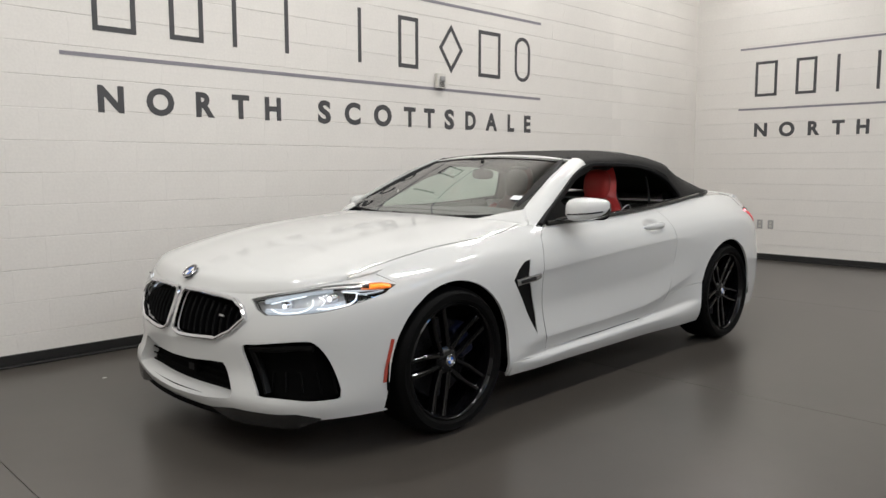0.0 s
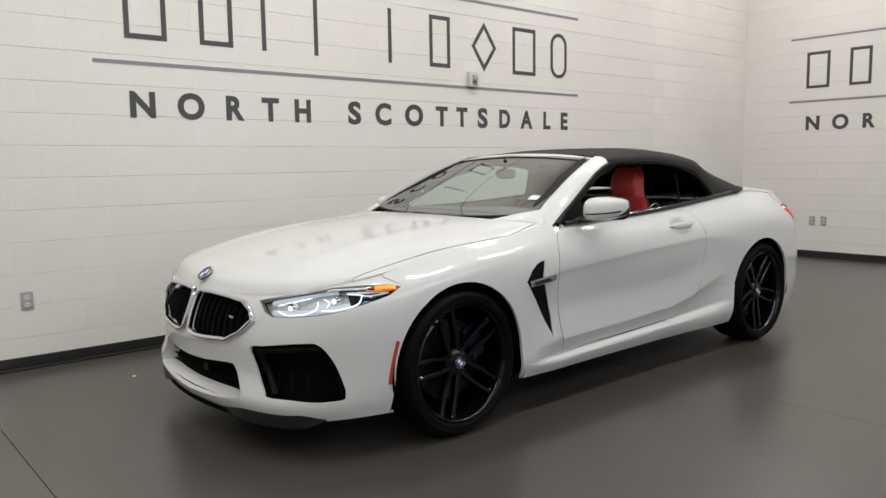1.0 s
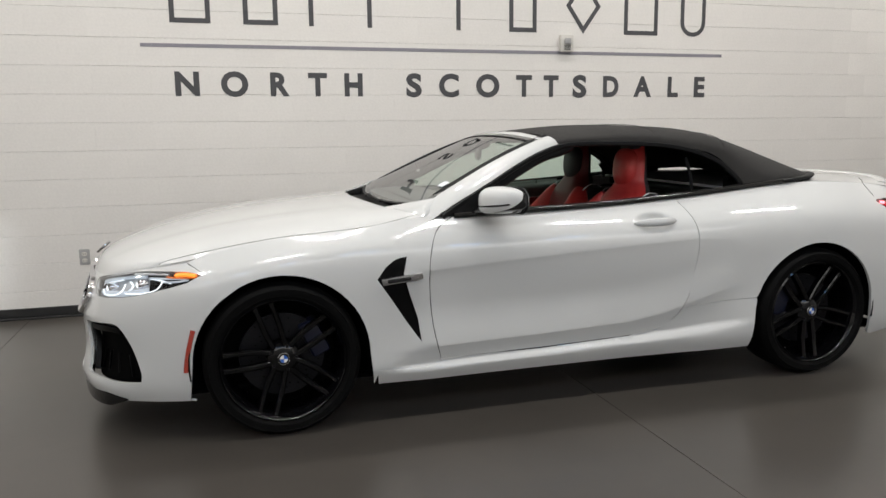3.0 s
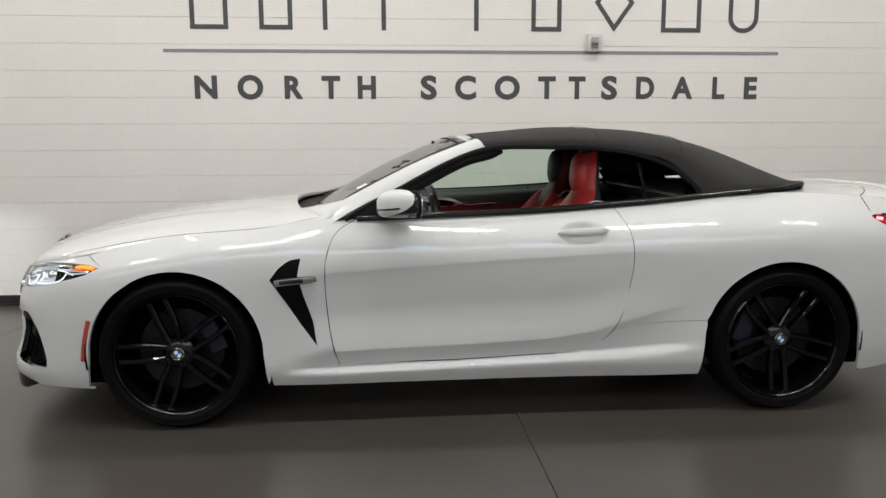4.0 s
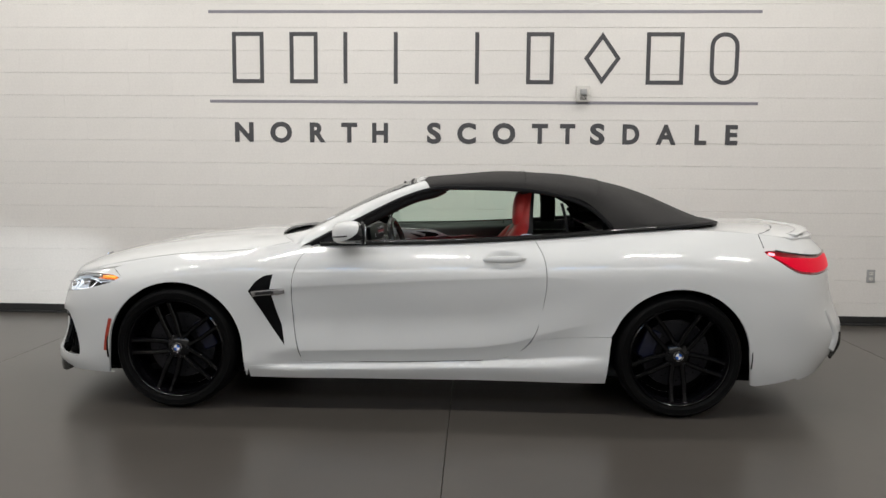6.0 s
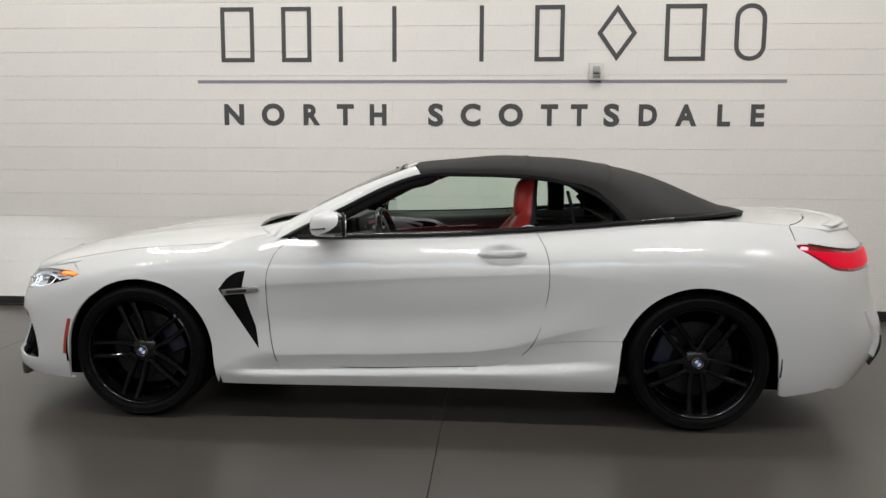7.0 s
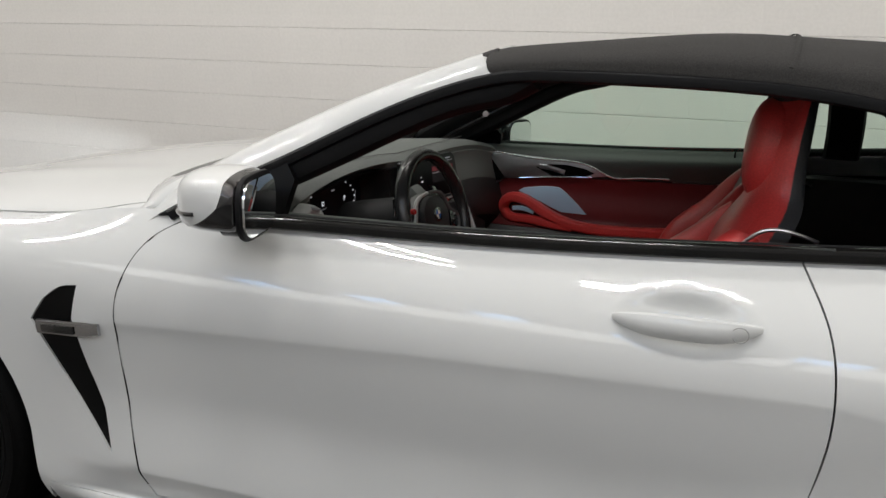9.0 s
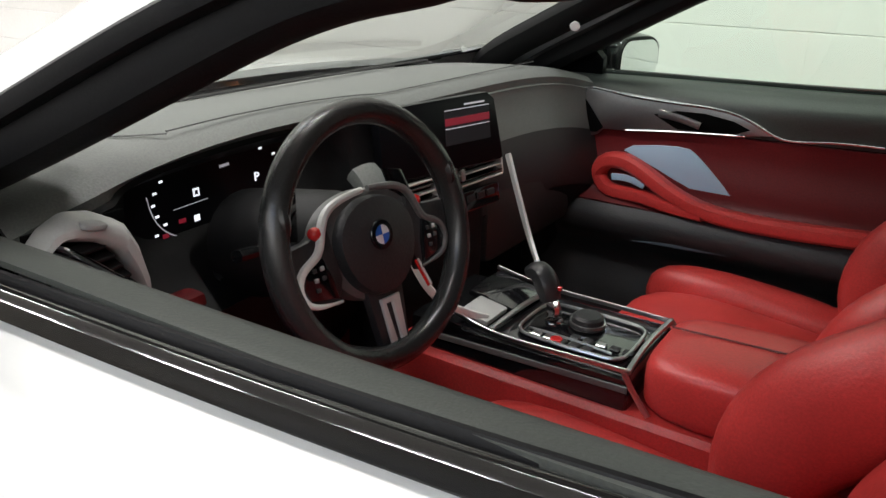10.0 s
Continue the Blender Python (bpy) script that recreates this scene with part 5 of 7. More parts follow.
# headlamps
for mir in (False, True):
    fl = (lambda bm: mirrored(bm)) if mir else (lambda bm: bm)
    lamp = part("headlamp", skin_mesh("headlamp", skin_panel(lamp_loop, gap=0, flange=0, lift=-0.045, mirror=mir), LAMP_BOWL), None, car, "lit LED headlamp with amber turn signal")
    lens = part("lens", skin_mesh("lens", skin_panel(lamp_loop, gap=0.0015, flange=0.008, lift=-0.001, mirror=mir), LENS), None, lamp)
    lens.visible_shadow = False
    lp = shrink(lamp_loop, 0.004)
    co, no = bilinear(SKIN, lp[:, 0], lp[:, 1]), bilinear(SKIN_N, lp[:, 0], lp[:, 1])
    part("bezel", fl(sweep(co - no * 0.020, 0.005, 0.022, 100, 6, 3, closed=True, up=(-0.6, -0.7, 0.3))), COLLAR_GREY, lamp)

    def tube(pts, w, mat, name, depth=0.02, h=None, n=20):
        uv = on_skin(pts)
        q = bilinear(SKIN, uv[:, 0], uv[:, 1]) - bilinear(SKIN_N, uv[:, 0], uv[:, 1]) * depth
        return part(name, fl(sweep(q, w, h or w, n, 8, 2.2, up=(-0.7, -0.7, 0.1))), mat, lamp)

    for px, py, pz in ((-2.13, -0.645, 0.672), (-1.985, -0.775, 0.699)):
        uv = on_skin([(px, py, pz)])
        p, n = bilinear(SKIN, uv[:, 0], uv[:, 1])[0], bilinear(SKIN_N, uv[:, 0], uv[:, 1])[0]
        q = p - n * 0.040
        aim = frame_at(tuple(q), (0.35, -0.94, 0) if True else (0, 1, 0), (0, 0, 1))
        body = moved(lathe([(0.0, 0.03), (0.012, 0.028), (0.021, 0.018), (0.024, 0.0), (0.024, -0.012)], 28), aim)
        part("projector", fl(body), CHROME, lamp, "bright projector lens")
        core = moved(lathe([(0, 0.034), (0.009, 0.032), (0.013, 0.026)], 20), aim)
        part("projector_core", fl(core), LED_WHITE, lamp)
    # low beam with its cut-off blade
    uv = on_skin([(-2.13, -0.645, 0.672)])
    p, n = bilinear(SKIN, uv[:, 0], uv[:, 1])[0], bilinear(SKIN_N, uv[:, 0], uv[:, 1])[0]
    sy = -1 if mir else 1
    bx, by, bz = p - n * 0.006
    beam = bpy.data.lights.new("low_beam", "SPOT")
    beam.energy, beam.spot_size, beam.spot_blend, beam.shadow_soft_size = 170.0, radians(80), 0.9, 0.001
    beam.color = (0.9, 0.96, 1.0)
    new("low_beam", beam).matrix_world = look((bx, sy * by, bz), (-6.0, sy * by + 1.1, 0.35))
    part("cutoff_blade", box((bx - 0.008, sy * by - 0.016, bz), (bx + 0.010, sy * by + 0.016, bz + 0.0015)), MATTE_BLACK, lamp)
    # bright daytime brackets
    tube([(-2.172, -0.590, 0.650), (-2.155, -0.625, 0.634), (-2.12, -0.672, 0.632), (-2.082, -0.712, 0.640), (-2.060, -0.735, 0.664), (-2.058, -0.733, 0.690)], 0.0055, LED_WHITE, "daytime_bracket")
    tube([(-2.045, -0.745, 0.648), (-2.00, -0.785, 0.652), (-1.955, -0.815, 0.662), (-1.915, -0.838, 0.688), (-1.905, -0.838, 0.715)], 0.0055, LED_WHITE, "daytime_bracket")
    tube([(-2.172, -0.585, 0.675), (-2.12, -0.655, 0.692), (-2.07, -0.705, 0.704)], 0.006, LED_SOFT, "daytime_bar", h=0.014)
    tube([(-2.035, -0.745, 0.700), (-2.02, -0.765, 0.678), (-2.03, -0.755, 0.660)], 0.005, LED_SOFT, "daytime_bar", h=0.010)
    tube([(-1.955, -0.805, 0.728), (-1.90, -0.845, 0.722), (-1.87, -0.865, 0.712)], 0.005, LED_SOFT, "daytime_bar", h=0.012)
    tube([(-1.850, -0.864, 0.755), (-1.82, -0.880, 0.760), (-1.79, -0.893, 0.760), (-1.768, -0.902, 0.755)], 0.016, AMBER, "turn_signal", depth=0.010, h=0.042)
    tube([(-1.825, -0.877, 0.757), (-1.80, -0.889, 0.758)], 0.008, AMBER_HOT, "signal_core", depth=0.004, h=0.012, n=6)
    tube([(-1.885, -0.845, 0.738), (-1.84, -0.872, 0.738), (-1.79, -0.896, 0.744), (-1.762, -0.905, 0.749)], 0.008, AMBER_DIM, "signal_edge", depth=0.010, h=0.020)
    # guide, lower trim and reflectors glow in place of scattered lamp light
    tube([(-1.90, -0.846, 0.716), (-1.85, -0.873, 0.722), (-1.80, -0.892, 0.733)], 0.008, LAMP_FILL_GLOW, "corner_guide", depth=0.018, h=0.022)
    tube([(-2.02, -0.745, 0.742), (-1.95, -0.80, 0.752), (-1.88, -0.848, 0.757)], 0.012, LAMP_BOWL, "upper_trim", depth=0.014, h=0.020)
    tube([(-1.96, -0.805, 0.735), (-1.88, -0.852, 0.738), (-1.81, -0.886, 0.742)], 0.010, LAMP_FILL_GLOW, "upper_trim", depth=0.020, h=0.016)
    tube([(-2.19, -0.545, 0.690), (-2.105, -0.655, 0.716), (-1.98, -0.77, 0.742)], 0.02, LAMP_FILL_GLOW, "reflector_shelf", depth=0.030, h=0.02)
    tube([(-2.19, -0.56, 0.640), (-2.12, -0.67, 0.640), (-2.0, -0.785, 0.66), (-1.90, -0.845, 0.69)], 0.03, LAMP_FILL_GLOW, "reflector_bowl", depth=0.036, h=0.03)
    # side reflector on the corner
    refl = on_skin([(-1.788, -0.938, 0.513), (-1.806, -0.938, 0.45), (-1.822, -0.937, 0.38), (-1.830, -0.937, 0.326)])
    q = bilinear(SKIN, refl[:, 0], refl[:, 1]) + bilinear(SKIN_N, refl[:, 0], refl[:, 1]) * 0.002
    part("side_reflector", fl(sweep(q, 0.020, 0.006, 20, 8, 4, up=(0, -1, 0))), REFLECTOR, car, "red-orange side reflector")
    # tail lamps
    tail = part("tail_lamp", skin_mesh("tail_lamp", skin_panel(tail_loop, gap=0.001, flange=0.02, lift=0.001, mirror=mir), RED_LENS), None, car, "lit red tail lamp")
    core_loop = outline([(1.935, -0.845, 0.912), (2.02, -0.83, 0.906), (2.12, -0.79, 0.900), (2.24, -0.70, 0.893), (2.34, -0.50, 0.885), (2.35, -0.50, 0.828), (2.25, -0.72, 0.812), (2.13, -0.81, 0.815), (2.06, -0.845, 0.833), (1.985, -0.85, 0.876)], 0.02, tuple(range(10)))
    part("light_field", skin_mesh("light_field", skin_panel(core_loop, gap=0, flange=0.003, lift=0.004, mirror=mir), RED_GLOW), None, tail, "bright red light field")
    dark = [(1.95, -0.81, 0.936), (2.10, -0.79, 0.925), (2.25, -0.69, 0.914), (2.34, -0.50, 0.905)]
    uv = on_skin(dark)
    q = bilinear(SKIN, uv[:, 0], uv[:, 1]) + bilinear(SKIN_N, uv[:, 0], uv[:, 1]) * 0.004
    part("dark_edge", fl(sweep(q, 0.010, 0.006, 20, 8, 3, up=(0.3, -0.9, 0))), GLOSS_BLACK, tail)
    uv = on_skin([(1.905, -0.84, 0.922), (1.94, -0.838, 0.918)])
    q = bilinear(SKIN, uv[:, 0], uv[:, 1]) + bilinear(SKIN_N, uv[:, 0], uv[:, 1]) * 0.004
    part("lamp_spot", fl(sweep(q, 0.016, 0.006, 6, 8, 2, up=(0.3, -0.9, 0), smooth=False)), RED_HOT, tail)
    # rear corner duct and diffuser edge
    duct = [(2.33, -0.77, 0.60), (2.37, -0.74, 0.52), (2.41, -0.72, 0.44), (2.39, -0.74, 0.33)]
    uv = on_skin(duct)
    q = bilinear(SKIN, uv[:, 0], uv[:, 1]) + bilinear(SKIN_N, uv[:, 0], uv[:, 1]) * 0.001
    part("rear_crease", fl(sweep(q, 0.055, 0.030, 24, 10, 2.4, up=(0.4, -0.9, 0), taper=lambda t: 0.25 + 0.75 * min(1.0, 1.6 * t))), PAINT_WHITE, car)
    low = on_skin([(2.43, -0.66, 0.43), (2.45, -0.62, 0.35), (2.42, -0.66, 0.26)])
    q = bilinear(SKIN, low[:, 0], low[:, 1]) + bilinear(SKIN_N, low[:, 0], low[:, 1]) * 0.004
    part("diffuser_edge", fl(sweep(q, 0.05, 0.012, 16, 8, 3, up=(0.4, -0.9, 0))), GLOSS_BLACK, car)
part("diffuser", box((1.98, -0.56, 0.225), (2.30, 0.56, 0.29), 0.02), GLOSS_BLACK, car, "gloss black rear diffuser")

# door mirrors
def mirror_shell():
    rows = []
    # from the foot out to the tip: centre x, y, z and half sizes
    st = [(-0.440, -0.872, 1.010, 0.030, 0.040), (-0.432, -0.885, 1.012, 0.052, 0.058), (-0.425, -0.92, 1.014, 0.070, 0.067), (-0.418, -0.97, 1.017, 0.078, 0.067),
          (-0.405, -1.02, 1.020, 0.072, 0.060), (-0.385, -1.06, 1.023, 0.052, 0.047), (-0.370, -1.075, 1.025, 0.028, 0.028), (-0.365, -1.080, 1.026, 0.0006, 0.0006)]
    at = cubic(range(len(st)), st)
    for t in np.linspace(0, len(st) - 1, 22):
        x, y, z, a, b = at(t)[0]
        x += 0.012
        row = []
        for k in range(28):
            th = math.tau * k / 28
            c, s = math.cos(th), math.sin(th)
            e = 2.7 if s > 0 else 4.2
            f = (abs(c) ** e + abs(s) ** e) ** (-1 / e)
            px = x + a * c * f * 1.30
            if c > 0:
                px = x + a * min(c * f, 0.92)
            row.append((px, y, z + b * s * f * (1.0 if s > 0 else 0.88)))
        rows.append(row)
    return rows


for mir in (False, True):
    fl = (lambda bm: moved(mirrored(bm), pose(-0.012, 0, -0.034))) if mir else (lambda bm: bm)
    shell = mirror_shell()
    cap = grid_mesh([row[5:19] for row in shell])
    low = grid_mesh([row[18:] + row[:6] for row in shell])
    mirror_ob = part("door_mirror", fl(cap), PAINT_WHITE, car, "white door mirror with a black foot and frame")
    part("mirror_base", fl(low), GLOSS_BLACK, mirror_ob)
    arm = sweep([(-0.47, -0.820, 0.955), (-0.455, -0.86, 0.968), (-0.44, -0.91, 0.985)], 0.10, 0.030, 12, 10, 2.6)
    part("mirror_arm", fl(arm), GLOSS_BLACK, mirror_ob)
    glass_plate = moved(plate(rounded(0.165, 0.105, 0.04, 8), 0.004), frame_at((-0.333, -0.978, 1.018), (-0.24, 0.97, 0), (0.0, 0, 1)))
    if mir:
        glass_plate = moved(plate(rounded(0.165, 0.105, 0.04, 8), 0.004), frame_at((-0.354, 0.948, 0.980), (0.28, 0.96, 0), (0.0, 0, 1)))
        part("mirror_glass", glass_plate, MIRROR, mirror_ob)
    else:
        part("mirror_glass", glass_plate, MIRROR, mirror_ob)
    ring = rounded(0.168, 0.110, 0.042, 8)
    fm = frame_at((-0.340, -0.978, 1.018), (-0.24, 0.97, 0), (0, 0, 1))
    if mir:
        fm = frame_at((-0.358, 0.948, 0.980), (0.28, 0.96, 0), (0, 0, 1))
    part("mirror_frame", sweep([tuple(fm @ Vector((x, y, 0))) for x, y in ring], 0.012, 0.012, 60, 8, 3, closed=True, up=(1, 0.1, 0)), MATTE_BLACK, mirror_ob)
    part("mirror_housing", moved(moved(plate(rounded(0.162, 0.106, 0.042, 8), 0.036, 0.004), pose(0, 0, -0.042)), fm), GLOSS_BLACK, mirror_ob)
    line = sweep([(row[15][0] + 0.001, row[15][1], row[15][2] - 0.008) for row in shell[5:18]], 0.008, 0.009, 30, 6, 2)
    part("signal_line", fl(line), GLOSS_BLACK, mirror_ob)
    sail = [(-0.690, -0.846, 0.938), (-0.55, -0.815, 1.005), (-0.40, -0.775, 1.070), (-0.372, -0.790, 1.035), (-0.385, -0.822, 0.955)]
    bmq = bmesh.new()
    bmq.faces.new([bmq.verts.new(p) for p in sail])
    part("mirror_triangle", fl(thick(bmq, 0.02)), VENT_BLACK, car, "black triangle at the mirror's foot")


# ---- inside the car ----
def pillow(half, power=2.6, n=20, m=None, squash=None):
    """A soft rounded block."""
    rows = []
    for i in range(n + 1):
        v = -math.pi / 2 + math.pi * i / n
        row = []
        for j in range(2 * n):
            u = math.tau * j / (2 * n)
            cv, sv, cu, su = math.cos(v), math.sin(v), math.cos(u), math.sin(u)
            e = 2 / power
            f = lambda q: math.copysign(abs(q) ** e, q)
            p = Vector((half[0] * f(cv) * f(cu), half[1] * f(cv) * f(su), half[2] * f(sv)))
            row.append(tuple(squash(p) if squash else p))
        rows.append(row)
    bm = grid_mesh(rows, close_v=True)
    bmesh.ops.remove_doubles(bm, verts=bm.verts, dist=1e-5)
    return moved(bm, m) if m is not None else bm


# floor, tunnel, rear shelf
part("carpet", box((-0.80, -0.86, 0.215), (1.15, 0.86, 0.25)), CARPET, car, "black carpet")
part("tunnel_side", box((-0.55, -0.128, 0.25), (0.75, 0.128, 0.580), 0.025, 3), RED_LEATHER, car, "red leather sides of the centre tunnel")
part("rear_bulkhead", box((1.15, -0.70, 0.25), (1.22, 0.70, 0.98), 0.02), BLACK_LEATHER, car)
part("rear_shelf", box((1.10, -0.70, 0.94), (1.70, 0.70, 0.985), 0.02), BLACK_LEATHER, car, "black shelf under the rear roof")


# dashboard: grey leather top, black face, red lower half on the passenger's side
def dash_row(y):
    c = min(1.0, abs(y) / 0.74)
    cove = max(0.0, 1 - abs((y + 0.395) / 0.215) ** 8)
    hood_up = 0.014 * max(0.0, 1 - ((y + 0.34) / 0.30) ** 2)
    drop = 0.045 * c ** 5
    curl = 0.05 * c ** 4 if y > 0 else 0.0
    left = 0.045 * max(0.0, min(1.0, (-y - 0.60) / 0.03))
    p = [(-0.775 + 0.05 * c * c, 0.980), (-0.70, 0.990 + 0.3 * hood_up), (-0.58, 0.998 + 0.7 * hood_up), (-0.500, 1.001 + hood_up), (-0.458, 0.996 + hood_up), (-0.441, 0.982 + hood_up),
         (-0.446 - 0.03 * cove, 0.966 + hood_up * 0.9), (-0.450 - 0.075 * cove - left, 0.950), (-0.440 - 0.085 * cove - left, 0.90), (-0.428 - 0.085 * cove - left, 0.86), (-0.420 - 0.070 * cove - left, 0.83), (-0.405 - left, 0.78),
         (-0.410, 0.72), (-0.450, 0.64), (-0.52, 0.54), (-0.60, 0.40)]
    return [(x + curl, y, z - drop) for x, z in p]


ys = np.concatenate([np.linspace(-0.735, -0.63, 5), np.linspace(-0.622, -0.18, 34), np.linspace(-0.165, 0.735, 24)])
dash = part("dashboard", thick(grid_mesh([dash_row(y)[:7] for y in ys]), 0.010), DASH_LEATHER, car, "grey leather dashboard top", angle=60)
part("dash_face", thick(grid_mesh([dash_row(y)[6:] for y in ys if y < 0.19]), 0.008), MATTE_BLACK, dash, "black dashboard face", angle=60)
part("dash_side", thick(grid_mesh([dash_row(y)[6:10] for y in ys if y > 0.15]), 0.008), DASH_LEATHER, dash, angle=60)
part("dash_lower", thick(grid_mesh([dash_row(y)[9:13] for y in ys if y > 0.15]), 0.008), BLACK_LEATHER, dash, "black lower dashboard", angle=60)
part("dash_foot", thick(grid_mesh([dash_row(y)[12:] for y in ys if y > 0.15]), 0.008), MATTE_BLACK, dash, angle=60)
seam = [(-0.475, y, 1.002 + 0.014 * max(0.0, 1 - ((y + 0.34) / 0.30) ** 2)) for y in np.linspace(-0.50, 0.55, 24)]
part("dash_seam", sweep(seam, 0.004, 0.002, 50, 6), BLACK_LEATHER, dash)
part("dash_seam", sweep([(-0.475, -0.50, 1.009), (-0.55, -0.53, 1.0), (-0.66, -0.50, 0.992)], 0.004, 0.002, 20, 6), BLACK_LEATHER, dash)
part("defrost_slot", sweep([(-0.715, y, 0.9925 + 0.003 * (1 - (y / 0.45) ** 2)) for y in np.linspace(-0.45, 0.45, 9)], 0.016, 0.004, 20, 6, 3), MATTE_BLACK, dash)

# instrument screen with its marks
IM = frame_at((-0.506, -0.388, 0.900), (0.02, 1, 0), (-0.06, 0, 1))
cluster = part("instrument_screen", moved(plate(rounded(0.36, 0.150, 0.02), 0.006), pose(0, 0, -0.006)), SCREEN, car, "black digital instrument screen showing dials", m=IM)


def mark(name, x, y, w, h, mat, turn=0, parent=None):
    return part(name, moved(plate([(-w / 2, -h / 2), (w / 2, -h / 2), (w / 2, h / 2), (-w / 2, h / 2)], 0.0006), pose(x, y, 0.0006, 0, 0, turn)), mat, parent or cluster, smooth=False)


TICKS = [(-0.046, 0.056), (-0.062, 0.054), (-0.078, 0.049), (-0.104, 0.036), (-0.116, 0.022), (-0.121, 0.006), (-0.117, -0.010), (-0.106, -0.024), (-0.122, -0.036), (-0.088, -0.052), (-0.064, -0.058)]
for sx in (-1, 1):
    for px, py in TICKS:
        mark("tick", -sx * px, py, 0.0062, 0.0034, SCREEN_WHITE, 6)
    arc = [(sx * x, y, 0.001) for x, y in ((0.129, 0.020), (0.126, 0.0), (0.117, -0.022), (0.102, -0.038), (0.080, -0.048), (0.062, -0.048))]
    part("dial_arc", sweep(arc, 0.0016, 0.001, 24, 6, up=(0, 0, 1)), SCREEN_GREY, cluster)
    arc = [(sx * x, y, 0.001) for x, y in ((0.055, 0.058), (0.075, 0.060), (0.095, 0.054))]
    part("dial_arc", sweep(arc, 0.0014, 0.001, 12, 6, up=(0, 0, 1)), SCREEN_GREY, cluster)
p_me = letter("P", 0.010, 0.013, 0.0006, 0.02)
p_me.materials.append(SCREEN_WHITE)
part("gear_letter", p_me, None, cluster, m=Matrix.Translation((0.061, 0.001, 0.0007)))
mark("speed_figure", -0.049, 0.009, 0.011, 0.012, SCREEN_WHITE)
mark("speed_core", -0.049, 0.009, 0.005, 0.006, SCREEN, 0).location = (0, 0, 0.0004)
mark("status_bar", 0.006, 0.037, 0.018, 0.004, SCREEN_GREY, 3)
mark("status_bar", 0.020, -0.044, 0.024, 0.004, SCREEN_GREY, 3)
mark("unit_line", -0.060, -0.006, 0.060, 0.0010, SCREEN_GREY, 3)
mark("warning_light", -0.078, -0.026, 0.012, 0.006, SCREEN_RED)
mark("warning_light", -0.108, -0.040, 0.010, 0.006, SCREEN_RED)
mark("fuel_mark", -0.053, -0.028, 0.010, 0.009, SCREEN_WHITE)

# centre screen
CM = frame_at((-0.378, 0.018, 0.930), (0.20, 1, 0), (-0.14, 0, 1))
SCR = [(-0.155, -0.062), (0.150, -0.066), (0.156, -0.060), (0.138, 0.052), (0.118, 0.066), (-0.145, 0.062), (-0.155, 0.054)]
tablet = part("centre_screen", moved(plate(SCR, 0.020, 0.003), pose(0, 0, -0.02)), SCREEN, car, "black centre touchscreen showing a menu", m=CM)
mark("menu_line", 0.080, 0.050, 0.055, 0.003, SCREEN_GREY, parent=tablet)
mark("menu_line", 0.060, 0.043, 0.120, 0.0016, SCREEN_GREY, parent=tablet)
mark("menu_band", 0.060, 0.022, 0.120, 0.013, SCREEN_RED, parent=tablet)
mark("menu_panel", 0.060, 0.010, 0.122, 0.060, SCREEN_DIM, parent=tablet).location = (0, 0, -0.0004)
mark("menu_line", 0.060, 0.010, 0.120, 0.0016, SCREEN_GREY, parent=tablet)
mark("menu_mark", -0.060, -0.010, 0.010, 0.004, SCREEN_WHITE, parent=tablet)
mark("menu_mark", -0.064, 0.004, 0.004, 0.004, SCREEN_WHITE, parent=tablet)

# vents
# driver's end vent: sculpted pale surround with black slats
rim_out = [(-0.740, 0.925), (-0.715, 0.950), (-0.686, 0.962), (-0.653, 0.955), (-0.623, 0.937), (-0.608, 0.906), (-0.601, 0.868), (-0.602, 0.800), (-0.740, 0.800)]
rim_in = [(-0.726, 0.920), (-0.700, 0.936), (-0.664, 0.924), (-0.638, 0.906), (-0.624, 0.875), (-0.615, 0.850), (-0.617, 0.812), (-0.726, 0.812)]
def along(pts, n):
    p = np.array(pts + [pts[0]])
    t = np.concatenate([[0], np.cumsum(np.linalg.norm(np.diff(p, axis=0), axis=1))])
    return np.column_stack([np.interp(np.linspace(0, t[-1], n, endpoint=False), t, p[:, k]) for k in (0, 1)])


oo, ii = along(rim_out, 60), along(rim_in, 60)
rows = [[(x, *(o * (1 - q) + n * q)) for q, x in ((0, -0.425), (0.05, -0.404), (0.3, -0.394), (0.7, -0.393), (0.95, -0.400), (1.0, -0.425))] for o, n in zip(oo, ii)]
end_vent = part("air_vent", grid_mesh(rows, close_u=True), VENT_SILVER, car, "grey-silver air vent surround with black slats", angle=50)
part("vent_back", box((-0.430, -0.730, 0.805), (-0.426, -0.608, 0.945)), UNDER_BLACK, end_vent)
for k in range(8):
    z = 0.818 + 0.0145 * k
    y1 = -0.619 - max(0.0, (z - 0.865) * 0.62)
    part("slat", moved(box((-0.008, -0.725, -0.0025), (0.010, y1, 0.0025), 0.001, 1), pose(-0.408, 0, z, 0, 14)), MATTE_BLACK, end_vent)
part("vent_switch", moved(pillow((0.009, 0.016, 0.005), 3, 8), pose(-0.394, -0.668, 0.948, -14, 8)), DEVICE_GREY, end_vent)
part("light_switch", moved(lathe([(0, 0.014), (0.013, 0.013), (0.015, 0.0)], 24), pose(-0.436, -0.462, 0.815, 0, 80)), GREY_LEATHER, car, "round light switch")
for k in range(5):
    part("light_key", moved(box((-0.006, -0.006, 0), (0.006, 0.006, 0.004), 0.001, 1), pose(-0.424, -0.448 + 0.020 * (k % 3), 0.785 - 0.026 * (k // 3), 0, 80)), DEVICE_GREY if k == 4 else BLACK_LEATHER, car)
